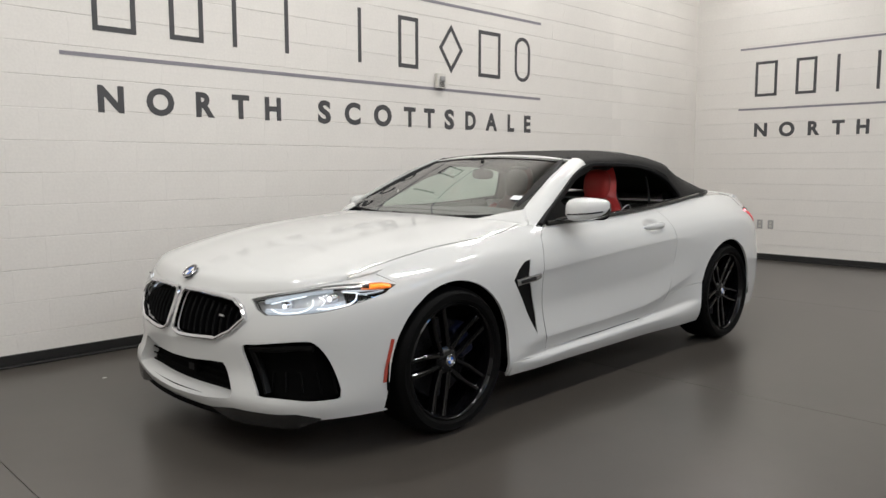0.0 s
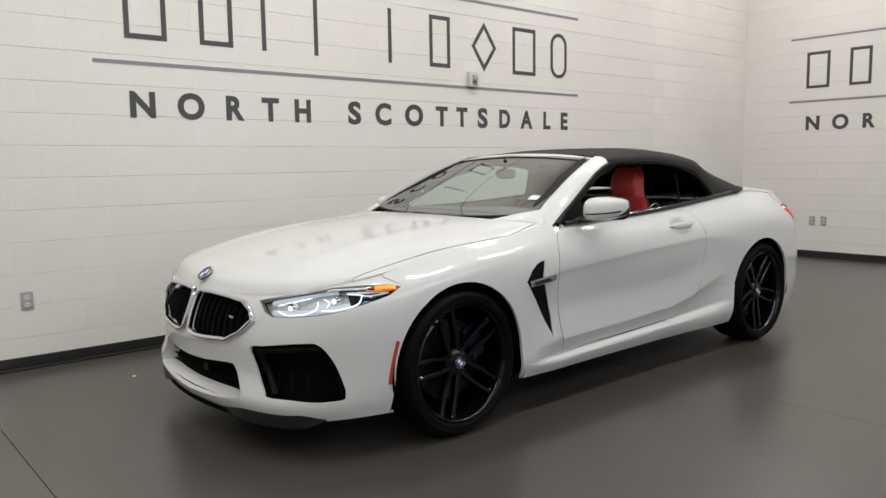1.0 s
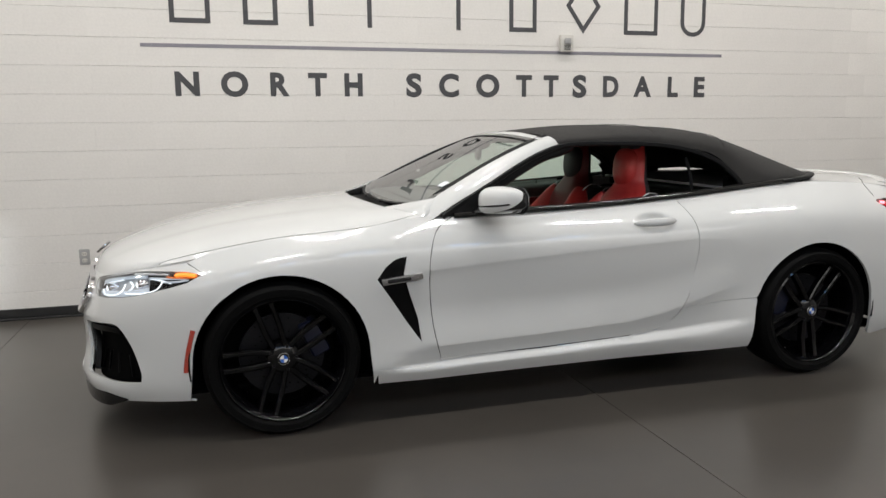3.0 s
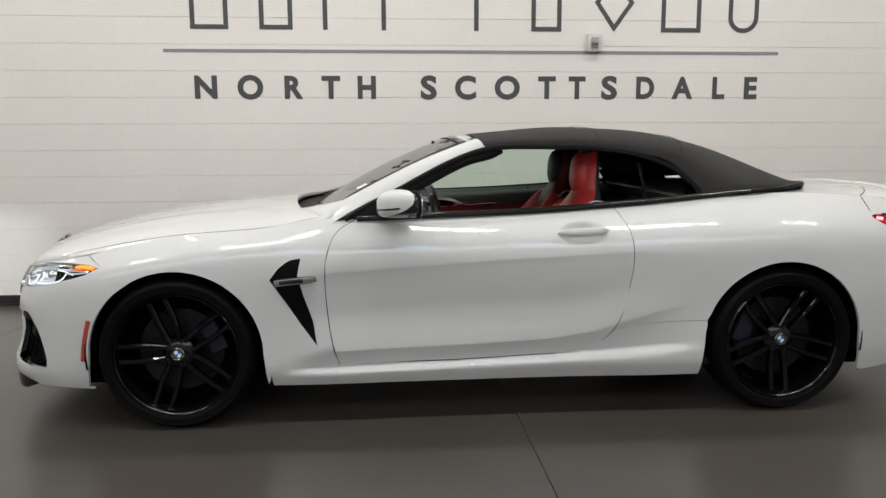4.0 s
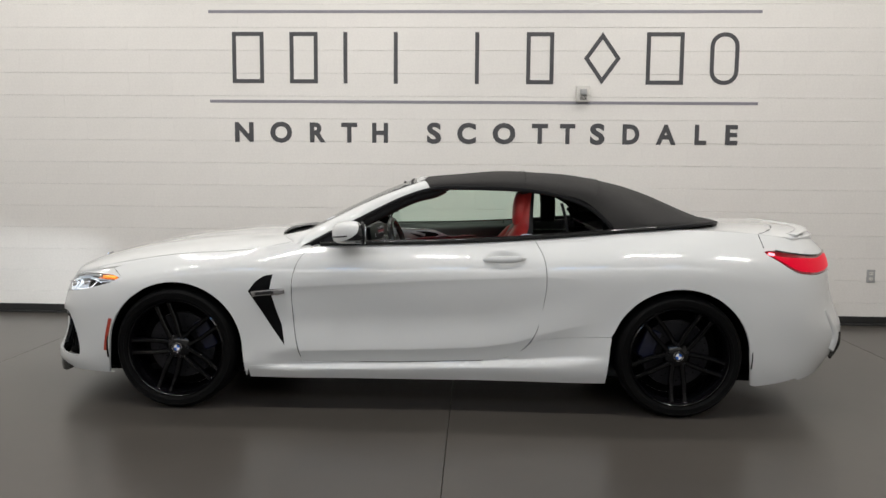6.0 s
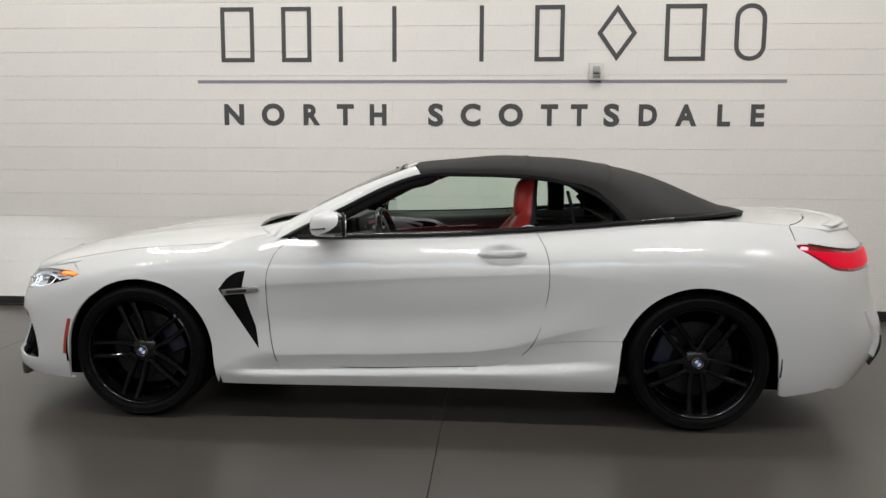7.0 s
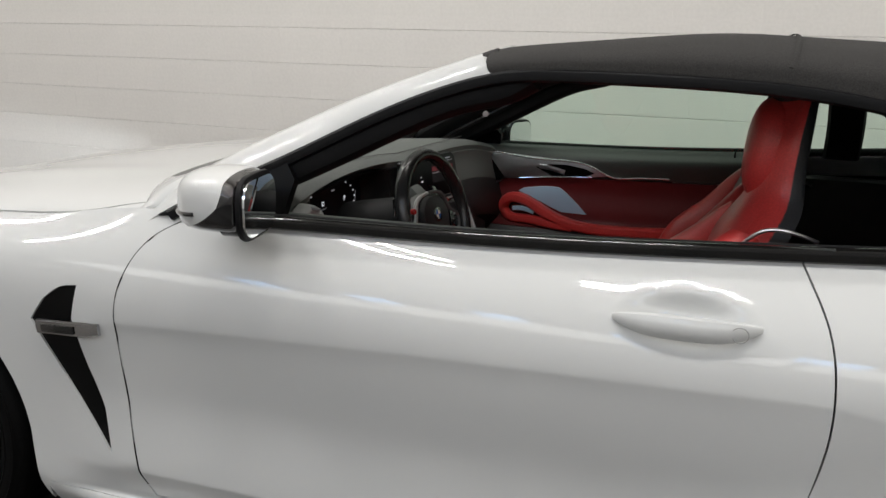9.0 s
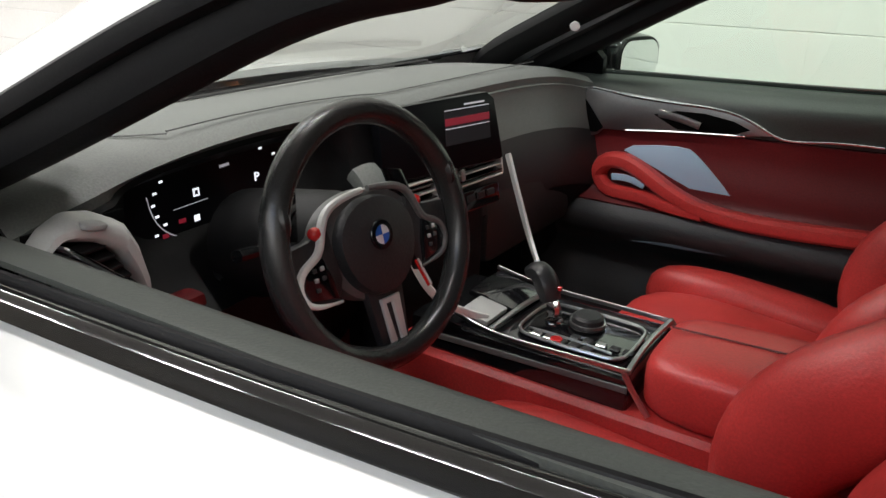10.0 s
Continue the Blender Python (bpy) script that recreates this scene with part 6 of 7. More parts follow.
# centre vents with chrome outlines, and the climate strip
for y, w in ((-0.085, 0.150), (0.155, 0.150)):
    m = frame_at((-0.384, y, 0.836), (0.10, 1, 0), (-0.18, 0, 1))
    ob = part("air_vent", moved(plate(rounded(w + 0.006, 0.046, 0.006), 0.014, 0.002, holes=[rounded(w - 0.004, 0.038, 0.004)]), pose(0, 0, -0.010)), SILVER_PLASTIC, car, "black air vent outlined in chrome", m=m)
    part("vent_back", box((-w / 2, -0.022, -0.022), (w / 2, 0.022, -0.018)), UNDER_BLACK, ob)
    for k in range(3):
        part("slat", moved(box((-w / 2, -0.0015, -0.010), (w / 2, 0.0015, 0.003), 0.0007, 1), pose(0, -0.012 + 0.012 * k, 0, 10)), SILVER_PLASTIC if k == 1 else GLOSS_BLACK, ob)
    part("vane", box((-w * 0.42, -0.012, -0.004), (-w * 0.42 + 0.012, 0.012, 0.006), 0.004, 2), SATIN, ob)
panel = part("climate_panel", moved(plate(rounded(0.36, 0.040, 0.006), 0.010, 0.002), pose(0, 0, 0)), GLOSS_BLACK, car, "black climate control strip", m=frame_at((-0.392, 0.03, 0.782), (0.10, 1, 0), (-0.15, 0, 1)))
for k in range(10):
    part("button", moved(box((-0.013, -0.007, 0.010), (0.013, 0.007, 0.014), 0.002, 1), pose(-0.150 + 0.033 * k, 0.006, 0)), SILVER_PLASTIC if k in (1, 5, 6) else BLACK_LEATHER, panel)
part("silver_bar", box((-0.05, -0.017, 0.010), (0.05, -0.010, 0.013), 0.001, 1), SILVER_PLASTIC, panel)
two = [(-0.352, 0.213, 0.862), (-0.312, 0.196, 0.780), (-0.264, 0.172, 0.695), (-0.200, 0.110, 0.650)]
part("console_brace", sweep(two, 0.008, 0.015, 24, 8, 3.5), SILVER_PLASTIC, car, "silver brace beside the console")
part("console_brace", sweep([(x - 0.02, -y + 0.03, z) for x, y, z in two], 0.008, 0.015, 24, 8, 3.5), SILVER_PLASTIC, car)
part("glove_box", box((-0.46, 0.22, 0.60), (-0.392, 0.66, 0.77), 0.03), BLACK_LEATHER, car, "black glove box front")
part("knee_panel", box((-0.50, -0.66, 0.58), (-0.44, -0.22, 0.80), 0.03), MATTE_BLACK, car, "black knee panel")
part("knee_pad", box((-0.455, -0.66, 0.60), (-0.412, -0.508, 0.806), 0.012), RED_DARK_SHADE, car, "dark red knee pad")
part("centre_fascia", box((-0.47, -0.16, 0.52), (-0.385, 0.19, 0.80), 0.02), MATTE_BLACK, car, "black panel below the climate strip")

# steering wheel
SWC = Vector((-0.195, -0.420, 0.907))
SWM = frame_at(SWC, (0.0875, 0.996, 0), (-0.281, 0.025, 0.959)) @ Matrix.Diagonal((0.89, 0.89, 0.89, 1))
wheel_ob = empty("steering_wheel", SWC, car)
wheel_ob.matrix_basis = SWM
tagged(wheel_ob, "black leather steering wheel with silver spokes")
ring = [(0.176 * math.cos(a), 0.176 * math.sin(a) * (0.985 if math.sin(a) > -0.8 else 0.97), 0) for a in np.linspace(0, math.tau, 48, endpoint=False)]
part("wheel_rim", sweep(ring, 0.036, 0.040, 96, 14, 2.2, closed=True), RIM_LEATHER, wheel_ob)
for sx in (-1, 1):
    part("thumb_grip", sweep([(sx * 0.158, 0.085, 0.004), (sx * 0.163, 0.060, 0.008), (sx * 0.164, 0.035, 0.006)], 0.024, 0.030, 12, 10, 2.2, taper=lambda t: 0.6 + 0.4 * math.sin(math.pi * t)), RIM_LEATHER, wheel_ob)
collar = [(0.096 * math.cos(a) * (1.0 if math.sin(a) > 0 else 0.92), (0.068 if math.sin(a) > 0 else 0.090) * math.copysign(abs(math.sin(a)) ** 0.85, math.sin(a))) for a in np.linspace(0, math.tau, 40, endpoint=False)]
part("pad_collar", moved(plate(collar, 0.030, 0.010), pose(0, 0, -0.042)), COLLAR_GREY, wheel_ob)
pad = plate([(0.074 * math.cos(a), (0.058 if math.sin(a) > 0 else 0.083) * math.sin(a)) for a in np.linspace(0, math.tau, 40, endpoint=False)], 0.040, 0.014)
part("airbag_pad", moved(pad, pose(0, 0, -0.032)), BLACK_LEATHER, wheel_ob)
for sx in (-1, 1):
    spoke = plate([(sx * x, y) for x, y in ((0.080, 0.040), (0.115, 0.022), (0.165, 0.018), (0.170, -0.030), (0.140, -0.058), (0.085, -0.074), (0.070, -0.04))], 0.018, 0.005)
    part("spoke", moved(spoke, pose(0, 0, -0.026)), BLACK_LEATHER, wheel_ob)
    arcp = [(sx * x, y, -0.006) for x, y in ((0.006, 0.067), (0.045, 0.063), (0.080, 0.049), (0.096, 0.022), (0.106, 0.004), (0.138, -0.014), (0.147, -0.036), (0.139, -0.054), (0.112, -0.065), (0.082, -0.068))]
    # the right arc takes a darker grey that stands for shade
    part("silver_arc", sweep(arcp, 0.012, 0.012, 44, 8, 2.4, taper=lambda t: 0.4 + 0.6 * math.sin(math.pi * min(1, 0.12 + t * 0.95)) ** 0.6), SILVER_PLASTIC if sx < 0 else COLLAR_GREY, wheel_ob, "silver spoke trim, shade put into the right one's colour")
    keys = part("key_pad", moved(plate([(sx * x, y) for x, y in ((0.102, 0.000), (0.135, -0.018), (0.142, -0.036), (0.134, -0.052), (0.088, -0.062), (0.092, -0.030))], 0.006, 0.002), pose(0, 0, -0.009)), GLOSS_BLACK, wheel_ob)
    for k in range(5):
        part("key", box((sx * 0.114 - 0.010 + 0.013 * (k % 2), -0.018 - 0.013 * (k // 2), -0.003), (sx * 0.114 - 0.003 + 0.013 * (k % 2), -0.012 - 0.013 * (k // 2), 0.0), 0.001, 1), DEVICE_GREY if k in (1, 2) else BLACK_LEATHER, keys)
    part("mode_button", moved(pillow((0.0095, 0.0095, 0.0095), 2.1, 10), pose(sx * 0.100, 0.029, -0.010)), BUTTON_RED, wheel_ob, "red mode button")
    part("column_stalk", moved(sweep([(sx * 0.05, 0.02, -0.09), (sx * 0.11, 0.035, -0.095), (sx * 0.165, 0.040, -0.095)], 0.018, 0.026, 12, 8, 2.5), pose(0, -0.02, 0)), GLOSS_BLACK, wheel_ob)
    part("shift_paddle", moved(plate([(sx * x, y) for x, y in ((0.085, 0.085), (0.125, 0.075), (0.140, 0.03), (0.10, 0.02))], 0.004, 0.001), pose(0, 0, -0.050)), GLOSS_BLACK, wheel_ob, "black shift paddle")
low_spoke = part("lower_spoke", moved(plate([(-0.036, -0.070), (0.036, -0.070), (0.026, -0.170), (-0.026, -0.170)], 0.014, 0.004), pose(0, 0.0, -0.020)), BLACK_LEATHER, wheel_ob)
part("spoke_plate", moved(plate([(-0.019, -0.088), (0.019, -0.088), (0.017, -0.172), (-0.013, -0.172)], 0.005, 0.002, holes=[[(-0.010, -0.096), (0.003, -0.096), (0.007, -0.160), (-0.002, -0.160)]]), pose(0, 0, -0.005)), SILVER_PLASTIC, low_spoke)
for k, tone in enumerate((BUTTON_RED, SILVER_PLASTIC)):
    part("stripe", moved(box((-0.002, -0.024, 0), (0.002, 0.024, 0.002)), pose(0.080 + 0.006 * k, -0.078, -0.007, 0, 0, 22)), tone, wheel_ob)
roundel(0.0215, Matrix.Translation((0, 0.002, 0.006)), wheel_ob, "wheel_badge", False)
part("steering_column", moved(lathe([(0.055, -0.05), (0.070, -0.08), (0.085, -0.22), (0.090, -0.28)], 24), pose(0, 0, 0)), MATTE_BLACK, wheel_ob)
part("column_shroud", sweep([(-0.30, -0.320, 0.950), (-0.27, -0.325, 0.925), (-0.255, -0.340, 0.880)], 0.050, 0.030, 12, 10, 3), DASH_LEATHER, car, "grey steering column shroud")

# centre console
CON_Z = 0.644
console = part("centre_console", box((-0.36, -0.112, 0.56), (0.050, 0.112, CON_Z - 0.008), 0.012, 3), GLOSS_BLACK, car, "gloss black centre console framed in silver")
for sy in (-1, 1):
    part("console_frame", sweep([(-0.300, sy * 0.100, CON_Z + 0.022), (-0.22, sy * 0.111, CON_Z + 0.004), (-0.10, sy * 0.112, CON_Z), (0.048, sy * 0.106, CON_Z + 0.002)], 0.006, 0.009, 30, 8, 3.2), SATIN, console, "satin silver console frame")
    part("side_stripe", sweep([(-0.32, sy * 0.1135, 0.606), (-0.15, sy * 0.1145, 0.612), (0.048, sy * 0.1145, 0.618)], 0.004, 0.012, 20, 8, 3), COLLAR_GREY, console)
part("cup_cover", moved(box((-0.022, -0.094, -0.006), (0.036, -0.020, 0.006), 0.005), pose(-0.248, 0.0, CON_Z + 0.006, 0, 9)), VENT_SILVER, console, "pale silver cup holder cover")
part("cup_cover", moved(box((-0.050, -0.016, -0.006), (0.050, 0.098, 0.006), 0.005), pose(-0.248, 0.0, CON_Z + 0.004, 0, 9)), GLOSS_BLACK, console)
part("cross_bar", sweep([(-0.200, -0.104, CON_Z), (-0.196, 0.0, CON_Z + 0.003), (-0.190, 0.104, CON_Z)], 0.010, 0.008, 16, 8, 3), SATIN, console)
part("rear_bar", sweep([(0.044, -0.108, CON_Z + 0.002), (0.040, 0.0, CON_Z + 0.006), (0.044, 0.106, CON_Z + 0.002)], 0.009, 0.010, 20, 8, 3), SATIN, console)
for sy in (-1, 1):
    part("rear_bracket", sweep([(0.040, sy * 0.114, CON_Z + 0.002), (0.058, sy * 0.118, 0.622), (0.086, sy * 0.119, 0.588)], 0.006, 0.010, 16, 8, 3), SATIN, console)
keyplate = part("shift_surround", moved(plate(rounded(0.190, 0.140, 0.03), 0.005, 0.002), pose(-0.072, -0.012, CON_Z - 0.008)), GLOSS_BLACK, console)
part("surround_rim", sweep([(x - 0.072, y - 0.012, CON_Z) for x, y in rounded(0.190, 0.140, 0.03)], 0.007, 0.006, 60, 6, 2, closed=True), SATIN, keyplate)
part("key_divider", sweep([(-0.150, -0.056, CON_Z - 0.001), (-0.09, -0.056, CON_Z), (0.0, -0.062, CON_Z - 0.001)], 0.005, 0.005, 12, 6), SATIN, keyplate)
lever = part("gear_lever", sweep([(-0.128, -0.006, CON_Z - 0.004), (-0.130, -0.005, CON_Z + 0.022), (-0.140, -0.003, CON_Z + 0.040)], 0.026, 0.036, 16, 10, 2.4, taper=lambda t: 0.9 - 0.25 * t), CHROME, console, "chrome-footed black gear lever")
part("lever_head", sweep([(-0.138, -0.004, CON_Z + 0.034), (-0.150, 0.0, CON_Z + 0.062), (-0.170, 0.006, CON_Z + 0.078), (-0.186, 0.010, CON_Z + 0.070)], 0.040, 0.034, 20, 12, 2.4, taper=lambda t: 0.62 + 0.5 * math.sin(math.pi * min(1, 0.2 + 0.7 * t))), GREY_LEATHER, lever)
part("lever_button", box((-0.128, -0.003, CON_Z + 0.054), (-0.121, 0.004, CON_Z + 0.061), 0.001, 1), BUTTON_RED, lever)
knob = part("control_knob", moved(lathe([(0, 0.020), (0.022, 0.020), (0.027, 0.016), (0.029, 0.002), (0.032, 0.0)], 32), pose(-0.072, 0.010, CON_Z)), GREY_LEATHER, console, "round black control knob with silver collar")
part("knob_collar", moved(lathe([(0.028, 0.003), (0.031, 0.003), (0.031, 0.008), (0.028, 0.008)], 32, closed=True), pose(-0.072, 0.010, CON_Z)), SATIN, knob)
part("start_button", moved(lathe([(0, 0.006), (0.010, 0.005), (0.012, 0)], 20), pose(-0.092, -0.072, CON_Z - 0.002)), BUTTON_RED, console, "red start button")
for k in range(10):
    part("console_key", moved(box((-0.009, -0.008, 0), (0.009, 0.008, 0.004), 0.002, 1), pose(-0.130 + 0.023 * (k % 5) + (0.06 if k >= 5 else 0.0), -0.070 + 0.026 * (k // 5), CON_Z - 0.002)), SATIN if k in (0, 1, 7) else BLACK_LEATHER, console)
arm = pillow((0.205, 0.114, 0.056), 5.0, 24, pose(0.262, -0.004, 0.630, 0, -1))
part("armrest", arm, RED_LEATHER, car, "red leather centre armrest")
part("armrest_seam", sweep([(0.070, 0.012, 0.682), (0.25, 0.012, 0.6885), (0.42, 0.012, 0.691)], 0.003, 0.003, 12, 6), RED_DARK_SHADE, car)
part("belt_buckle", box((0.140, -0.188, 0.470), (0.172, -0.166, 0.545), 0.004), BUCKLE_RED, car, "red seat belt buckle button")


# seats
def seat(sy):
    ob = tagged(empty("front_seat", (0.004 if sy < 0 else 0.05, -0.388 if sy < 0 else 0.37, 0), car), "red leather front seat with a dark shell and fixed headrest")
    lean = 0.0 if sy < 0 else 0.025
    part("seat_base", box((-0.16, -0.23, 0.25), (0.38, 0.23, 0.38), 0.02), MATTE_BLACK, ob)
    part("cushion", pillow((0.27, 0.20, 0.075), 3.2, 18, pose(0.075, 0, 0.455, 0, 5)), RED_LEATHER, ob)
    for s in (-1, 1):
        part("cushion_bolster", pillow((0.27, 0.058, 0.085), 2.8, 16, pose(0.075, s * 0.215, 0.475, 0, 5)), RED_LEATHER, ob)
    # backrest by stations of height: front x, depth, half width
    st = cubic([0, 0.2, 0.4, 0.6, 0.75, 0.85, 1.0, 1.12, 1.25], [(0.345, 0.40, 0.15, 0.20), (0.340, 0.62, 0.13, 0.205), (0.375, 0.72, 0.13, 0.21), (0.432, 0.84, 0.13, 0.205),
               (0.455, 0.93, 0.125, 0.185), (0.490, 0.99, 0.115, 0.150), (0.520, 1.06, 0.088, 0.110), (0.530, 1.15, 0.080, 0.106), (0.555, 1.240, 0.06, 0.070)])
    front_rows, shell_rows = [], []
    for t in np.linspace(0, 1.25, 30):
        x, z, d, w = st(t)[0]
        fr, sh = [], []
        for k in range(15):
            a = -1 + 2 * k / 14
            bow = 0.018 * (1 - a * a) - 0.024 * abs(a) ** 6
            fr.append((x - 0.0 + 0.020 - bow, a * w, z))
            sh.append((x + d + 0.020 - 0.008 * a * a, a * w * 1.03, z + 0.01))
        front_rows.append(fr)
        shell_rows.append(sh)
    # the passenger's back is darkened in its colour to stand for shade
    part("backrest", thick(grid_mesh(front_rows), 0.004), RED_LEATHER if sy < 0 else RED_DARK_SHADE, ob, angle=60)
    rows = []
    for fr, sh in zip(front_rows, shell_rows):
        left = [np.array(fr[0]) * (1 - q) + np.array(sh[0]) * q + np.array((0, -0.012 * math.sin(q * math.pi), 0)) for q in np.linspace(0.58, 1, 5)]
        right = [np.array(sh[-1]) * (1 - q) + np.array(fr[-1]) * q + np.array((0, 0.012 * math.sin(q * math.pi), 0)) for q in np.linspace(0, 0.42, 5)]
        rows.append(left + [np.array(p) for p in sh[1:-1]] + right)
    for end, s in ((0, -1), (-1, 1)):
        wing = [[np.array(fr[end]) * (1 - q) + np.array(sh[end]) * q + np.array((0, s * 0.012 * math.sin(q * math.pi), 0)) for q in np.linspace(0, 0.6, 6)] for fr, sh in zip(front_rows, shell_rows)]
        # the darker red again puts shade into the passenger's wings
        part("side_wing", grid_mesh(wing), RED_LEATHER if sy < 0 else RED_DARK_SHADE, ob, angle=60)
    part("back_shell", grid_mesh(rows), BLACK_LEATHER, ob, "black seat back shell", angle=60)
    part("head_cap", pillow((0.042, 0.078, 0.018), 2.6, 10, pose(0.585, 0, 1.238)), BLACK_LEATHER, ob)
    for s in (-1, 1):
        bol = sweep([(0.285 + lean, s * 0.200, 0.47), (0.258 + lean, s * 0.218, 0.58), (0.295 + lean, s * 0.228, 0.68), (0.385 + lean, s * 0.224, 0.765), (0.478, s * 0.208, 0.87), (0.520, s * 0.170, 0.965)], 0.120, 0.180, 28, 16, 2.3,
                    taper=lambda t: max(0.05, math.sin(math.pi * (0.02 + 0.95 * t))) ** 0.45, up=(1, 0, 0.3))
        part("back_bolster", bol, RED_LEATHER, ob)
        guide = sweep([(0.515, s * 0.215, 0.955), (0.56, s * 0.230, 0.992), (0.61, s * 0.225, 0.988), (0.65, s * 0.205, 0.972)], 0.008, 0.008, 20, 8, 2.4)
        part("belt_guide", guide, SATIN, ob, "silver belt guide")
    part("insert_seam", sweep([(0.402, -0.13, 0.80), (0.392, 0, 0.80), (0.402, 0.13, 0.80)], 0.003, 0.004, 16, 6), RED_DARK_SHADE, ob)
    # the passenger's pad is blackened to stand for its shaded silhouette
    part("headrest_pad", pillow((0.050, 0.102, 0.110), 2.6, 14, pose(0.552, 0, 1.122, 0, 4)), RED_LEATHER if sy < 0 else BLACK_LEATHER, ob)
    return ob


seat(-1)
seat(1)
for sy in (-1, 1):
    part("rear_seat_cushion", pillow((0.20, 0.24, 0.10), 3, 14, pose(0.95, sy * 0.33, 0.46)), BLACK_LEATHER, car, "black rear seat cushion")
    part("rear_backrest", pillow((0.08, 0.24, 0.26), 3, 14, pose(1.13, sy * 0.33, 0.72, 0, 12)), BLACK_LEATHER, car, "black rear seat back")
    part("rear_side_trim", box((0.68, sy * 0.70 - 0.05, 0.30), (1.16, sy * 0.70 + 0.05, 0.93), 0.02), BLACK_LEATHER, car)
    part("seat_belt", sweep([(0.70, sy * 0.66, 0.60), (0.68, sy * 0.655, 0.80), (0.60, sy * 0.60, 0.955)], 0.045, 0.003, 14, 6, 4, up=(0, 1, 0)), MATTE_BLACK, car, "black seat belt")


# door linings
def lining(sy, z_hi, z_lo, mat, name, label=""):
    prof = cubic([0.20, 0.28, 0.42, 0.54, 0.575, 0.615, 0.64, 0.67, 0.72, 0.80, 0.86, 0.92, 0.945, 0.962, 0.972, 0.975], [(y,) for y in (0.72, 0.71, 0.725, 0.712, 0.672, 0.660, 0.672, 0.708, 0.722, 0.730, 0.724, 0.716, 0.728, 0.750, 0.775, 0.800)])
    rows = []
    belt = cubic([p[0] for p in BELT[:8]], [p[2] for p in BELT[:8]])
    for x in np.linspace(-0.63, 0.66, 40):
        lift = float(belt(x)[0, 0]) - 0.968
        bend = 0.03 * max(0, (-x - 0.35) / 0.28) ** 2
        row = []
        for z in np.linspace(z_hi, z_lo, 24):
            k = max(0.0, (z - 0.60) / 0.36)
            y = float(prof(z)[0, 0])
            row.append((x, sy * min(y, 0.80), z + lift * k))
        rows.append(row)
    return part(name, thick(grid_mesh(rows), 0.006 * sy), mat, car, label, angle=60)


for sy in (-1, 1):
    lining(sy, 0.975, 0.862, DOOR_TOP_SHADED, "door_top", "grey leather door top, darkened for shade")
    # the lining's darker red has the cabin's shade put into it
    lining(sy, 0.860, 0.650, RED_DARK_SHADE, "door_lining", "red leather door lining")
    lining(sy, 0.648, 0.24, BLACK_LEATHER, "door_pocket", "black lower door lining")
    dm = frame_at((0, sy * 0.722, 0), (1, 0, 0) if sy < 0 else (1, 0, 0), (0, 0, 1))

    def door_plate(pts, depth, mat, name, y=0.722, holes=(), parent=None, label=""):
        bm = plate(pts, depth, min(0.003, depth * 0.4), holes)
        for v in bm.verts:
            v.co = (v.co.x, sy * (y - v.co.z), v.co.y)
        return part(name, bm, mat, parent or car, label)

    trim = door_plate([(-0.462, 0.915), (-0.43, 0.927), (-0.31, 0.927), (-0.14, 0.919), (-0.02, 0.908), (0.03, 0.888), (0.062, 0.870), (0.0, 0.862), (-0.15, 0.850), (-0.284, 0.835), (-0.345, 0.832), (-0.36, 0.815), (-0.415, 0.800), (-0.442, 0.855), (-0.447, 0.895)], 0.012, SATIN, "door_trim", 0.720, label="brushed silver trim on the door")
    door_plate([(-0.218, 0.885), (-0.164, 0.900), (-0.098, 0.902), (-0.03, 0.892), (0.009, 0.877), (-0.026, 0.862), (-0.158, 0.856)], 0.003, UNDER_BLACK, "handle_hollow", 0.708, parent=trim)
    part("release_lever", sweep([(-0.205, sy * 0.703, 0.890), (-0.15, sy * 0.699, 0.884), (-0.105, sy * 0.703, 0.872)], 0.010, 0.018, 14, 8, 3), SATIN, trim)
    door_plate([(-0.435, 0.896), (-0.396, 0.900), (-0.37, 0.868), (-0.344, 0.836), (-0.360, 0.822), (-0.408, 0.818), (-0.430, 0.860)], 0.003, UNDER_BLACK, "side_vent_slot", 0.708, parent=trim)
    part("trim_edge", sweep([(-0.455, sy * 0.708, 0.914), (-0.43, sy * 0.707, 0.925), (-0.31, sy * 0.706, 0.925), (-0.14, sy * 0.706, 0.917), (-0.02, sy * 0.706, 0.906), (0.03, sy * 0.707, 0.886), (0.070, sy * 0.710, 0.868), (0.16, sy * 0.713, 0.870), (0.28, sy * 0.716, 0.875)], 0.005, 0.007, 60, 8), CHROME, trim)
    part("trim_edge", sweep([(-0.284, sy * 0.706, 0.837), (-0.15, sy * 0.706, 0.851), (0.0, sy * 0.706, 0.862)], 0.005, 0.006, 20, 8), CHROME, trim)
    spk = door_plate([(-0.287, 0.784), (-0.266, 0.798), (-0.205, 0.808), (-0.154, 0.812), (-0.125, 0.810), (-0.108, 0.800), (-0.06, 0.760), (-0.004, 0.711), (-0.112, 0.712), (-0.194, 0.748)], 0.012, SPEAKER_BLUE_SHEEN, "door_speaker", 0.728, label="brushed metal speaker cover, bluish reflected light put into its colour")
    pull = part("door_pull", sweep([(-0.345, sy * 0.712, 0.720), (-0.325, sy * 0.702, 0.752), (-0.28, sy * 0.695, 0.762), (-0.22, sy * 0.690, 0.742), (-0.15, sy * 0.684, 0.706), (-0.08, sy * 0.678, 0.682), (0.07, sy * 0.672, 0.670), (0.40, sy * 0.672, 0.692)], 0.045, 0.042, 50, 12, 2.6), RED_LEATHER, car, "red leather door pull")
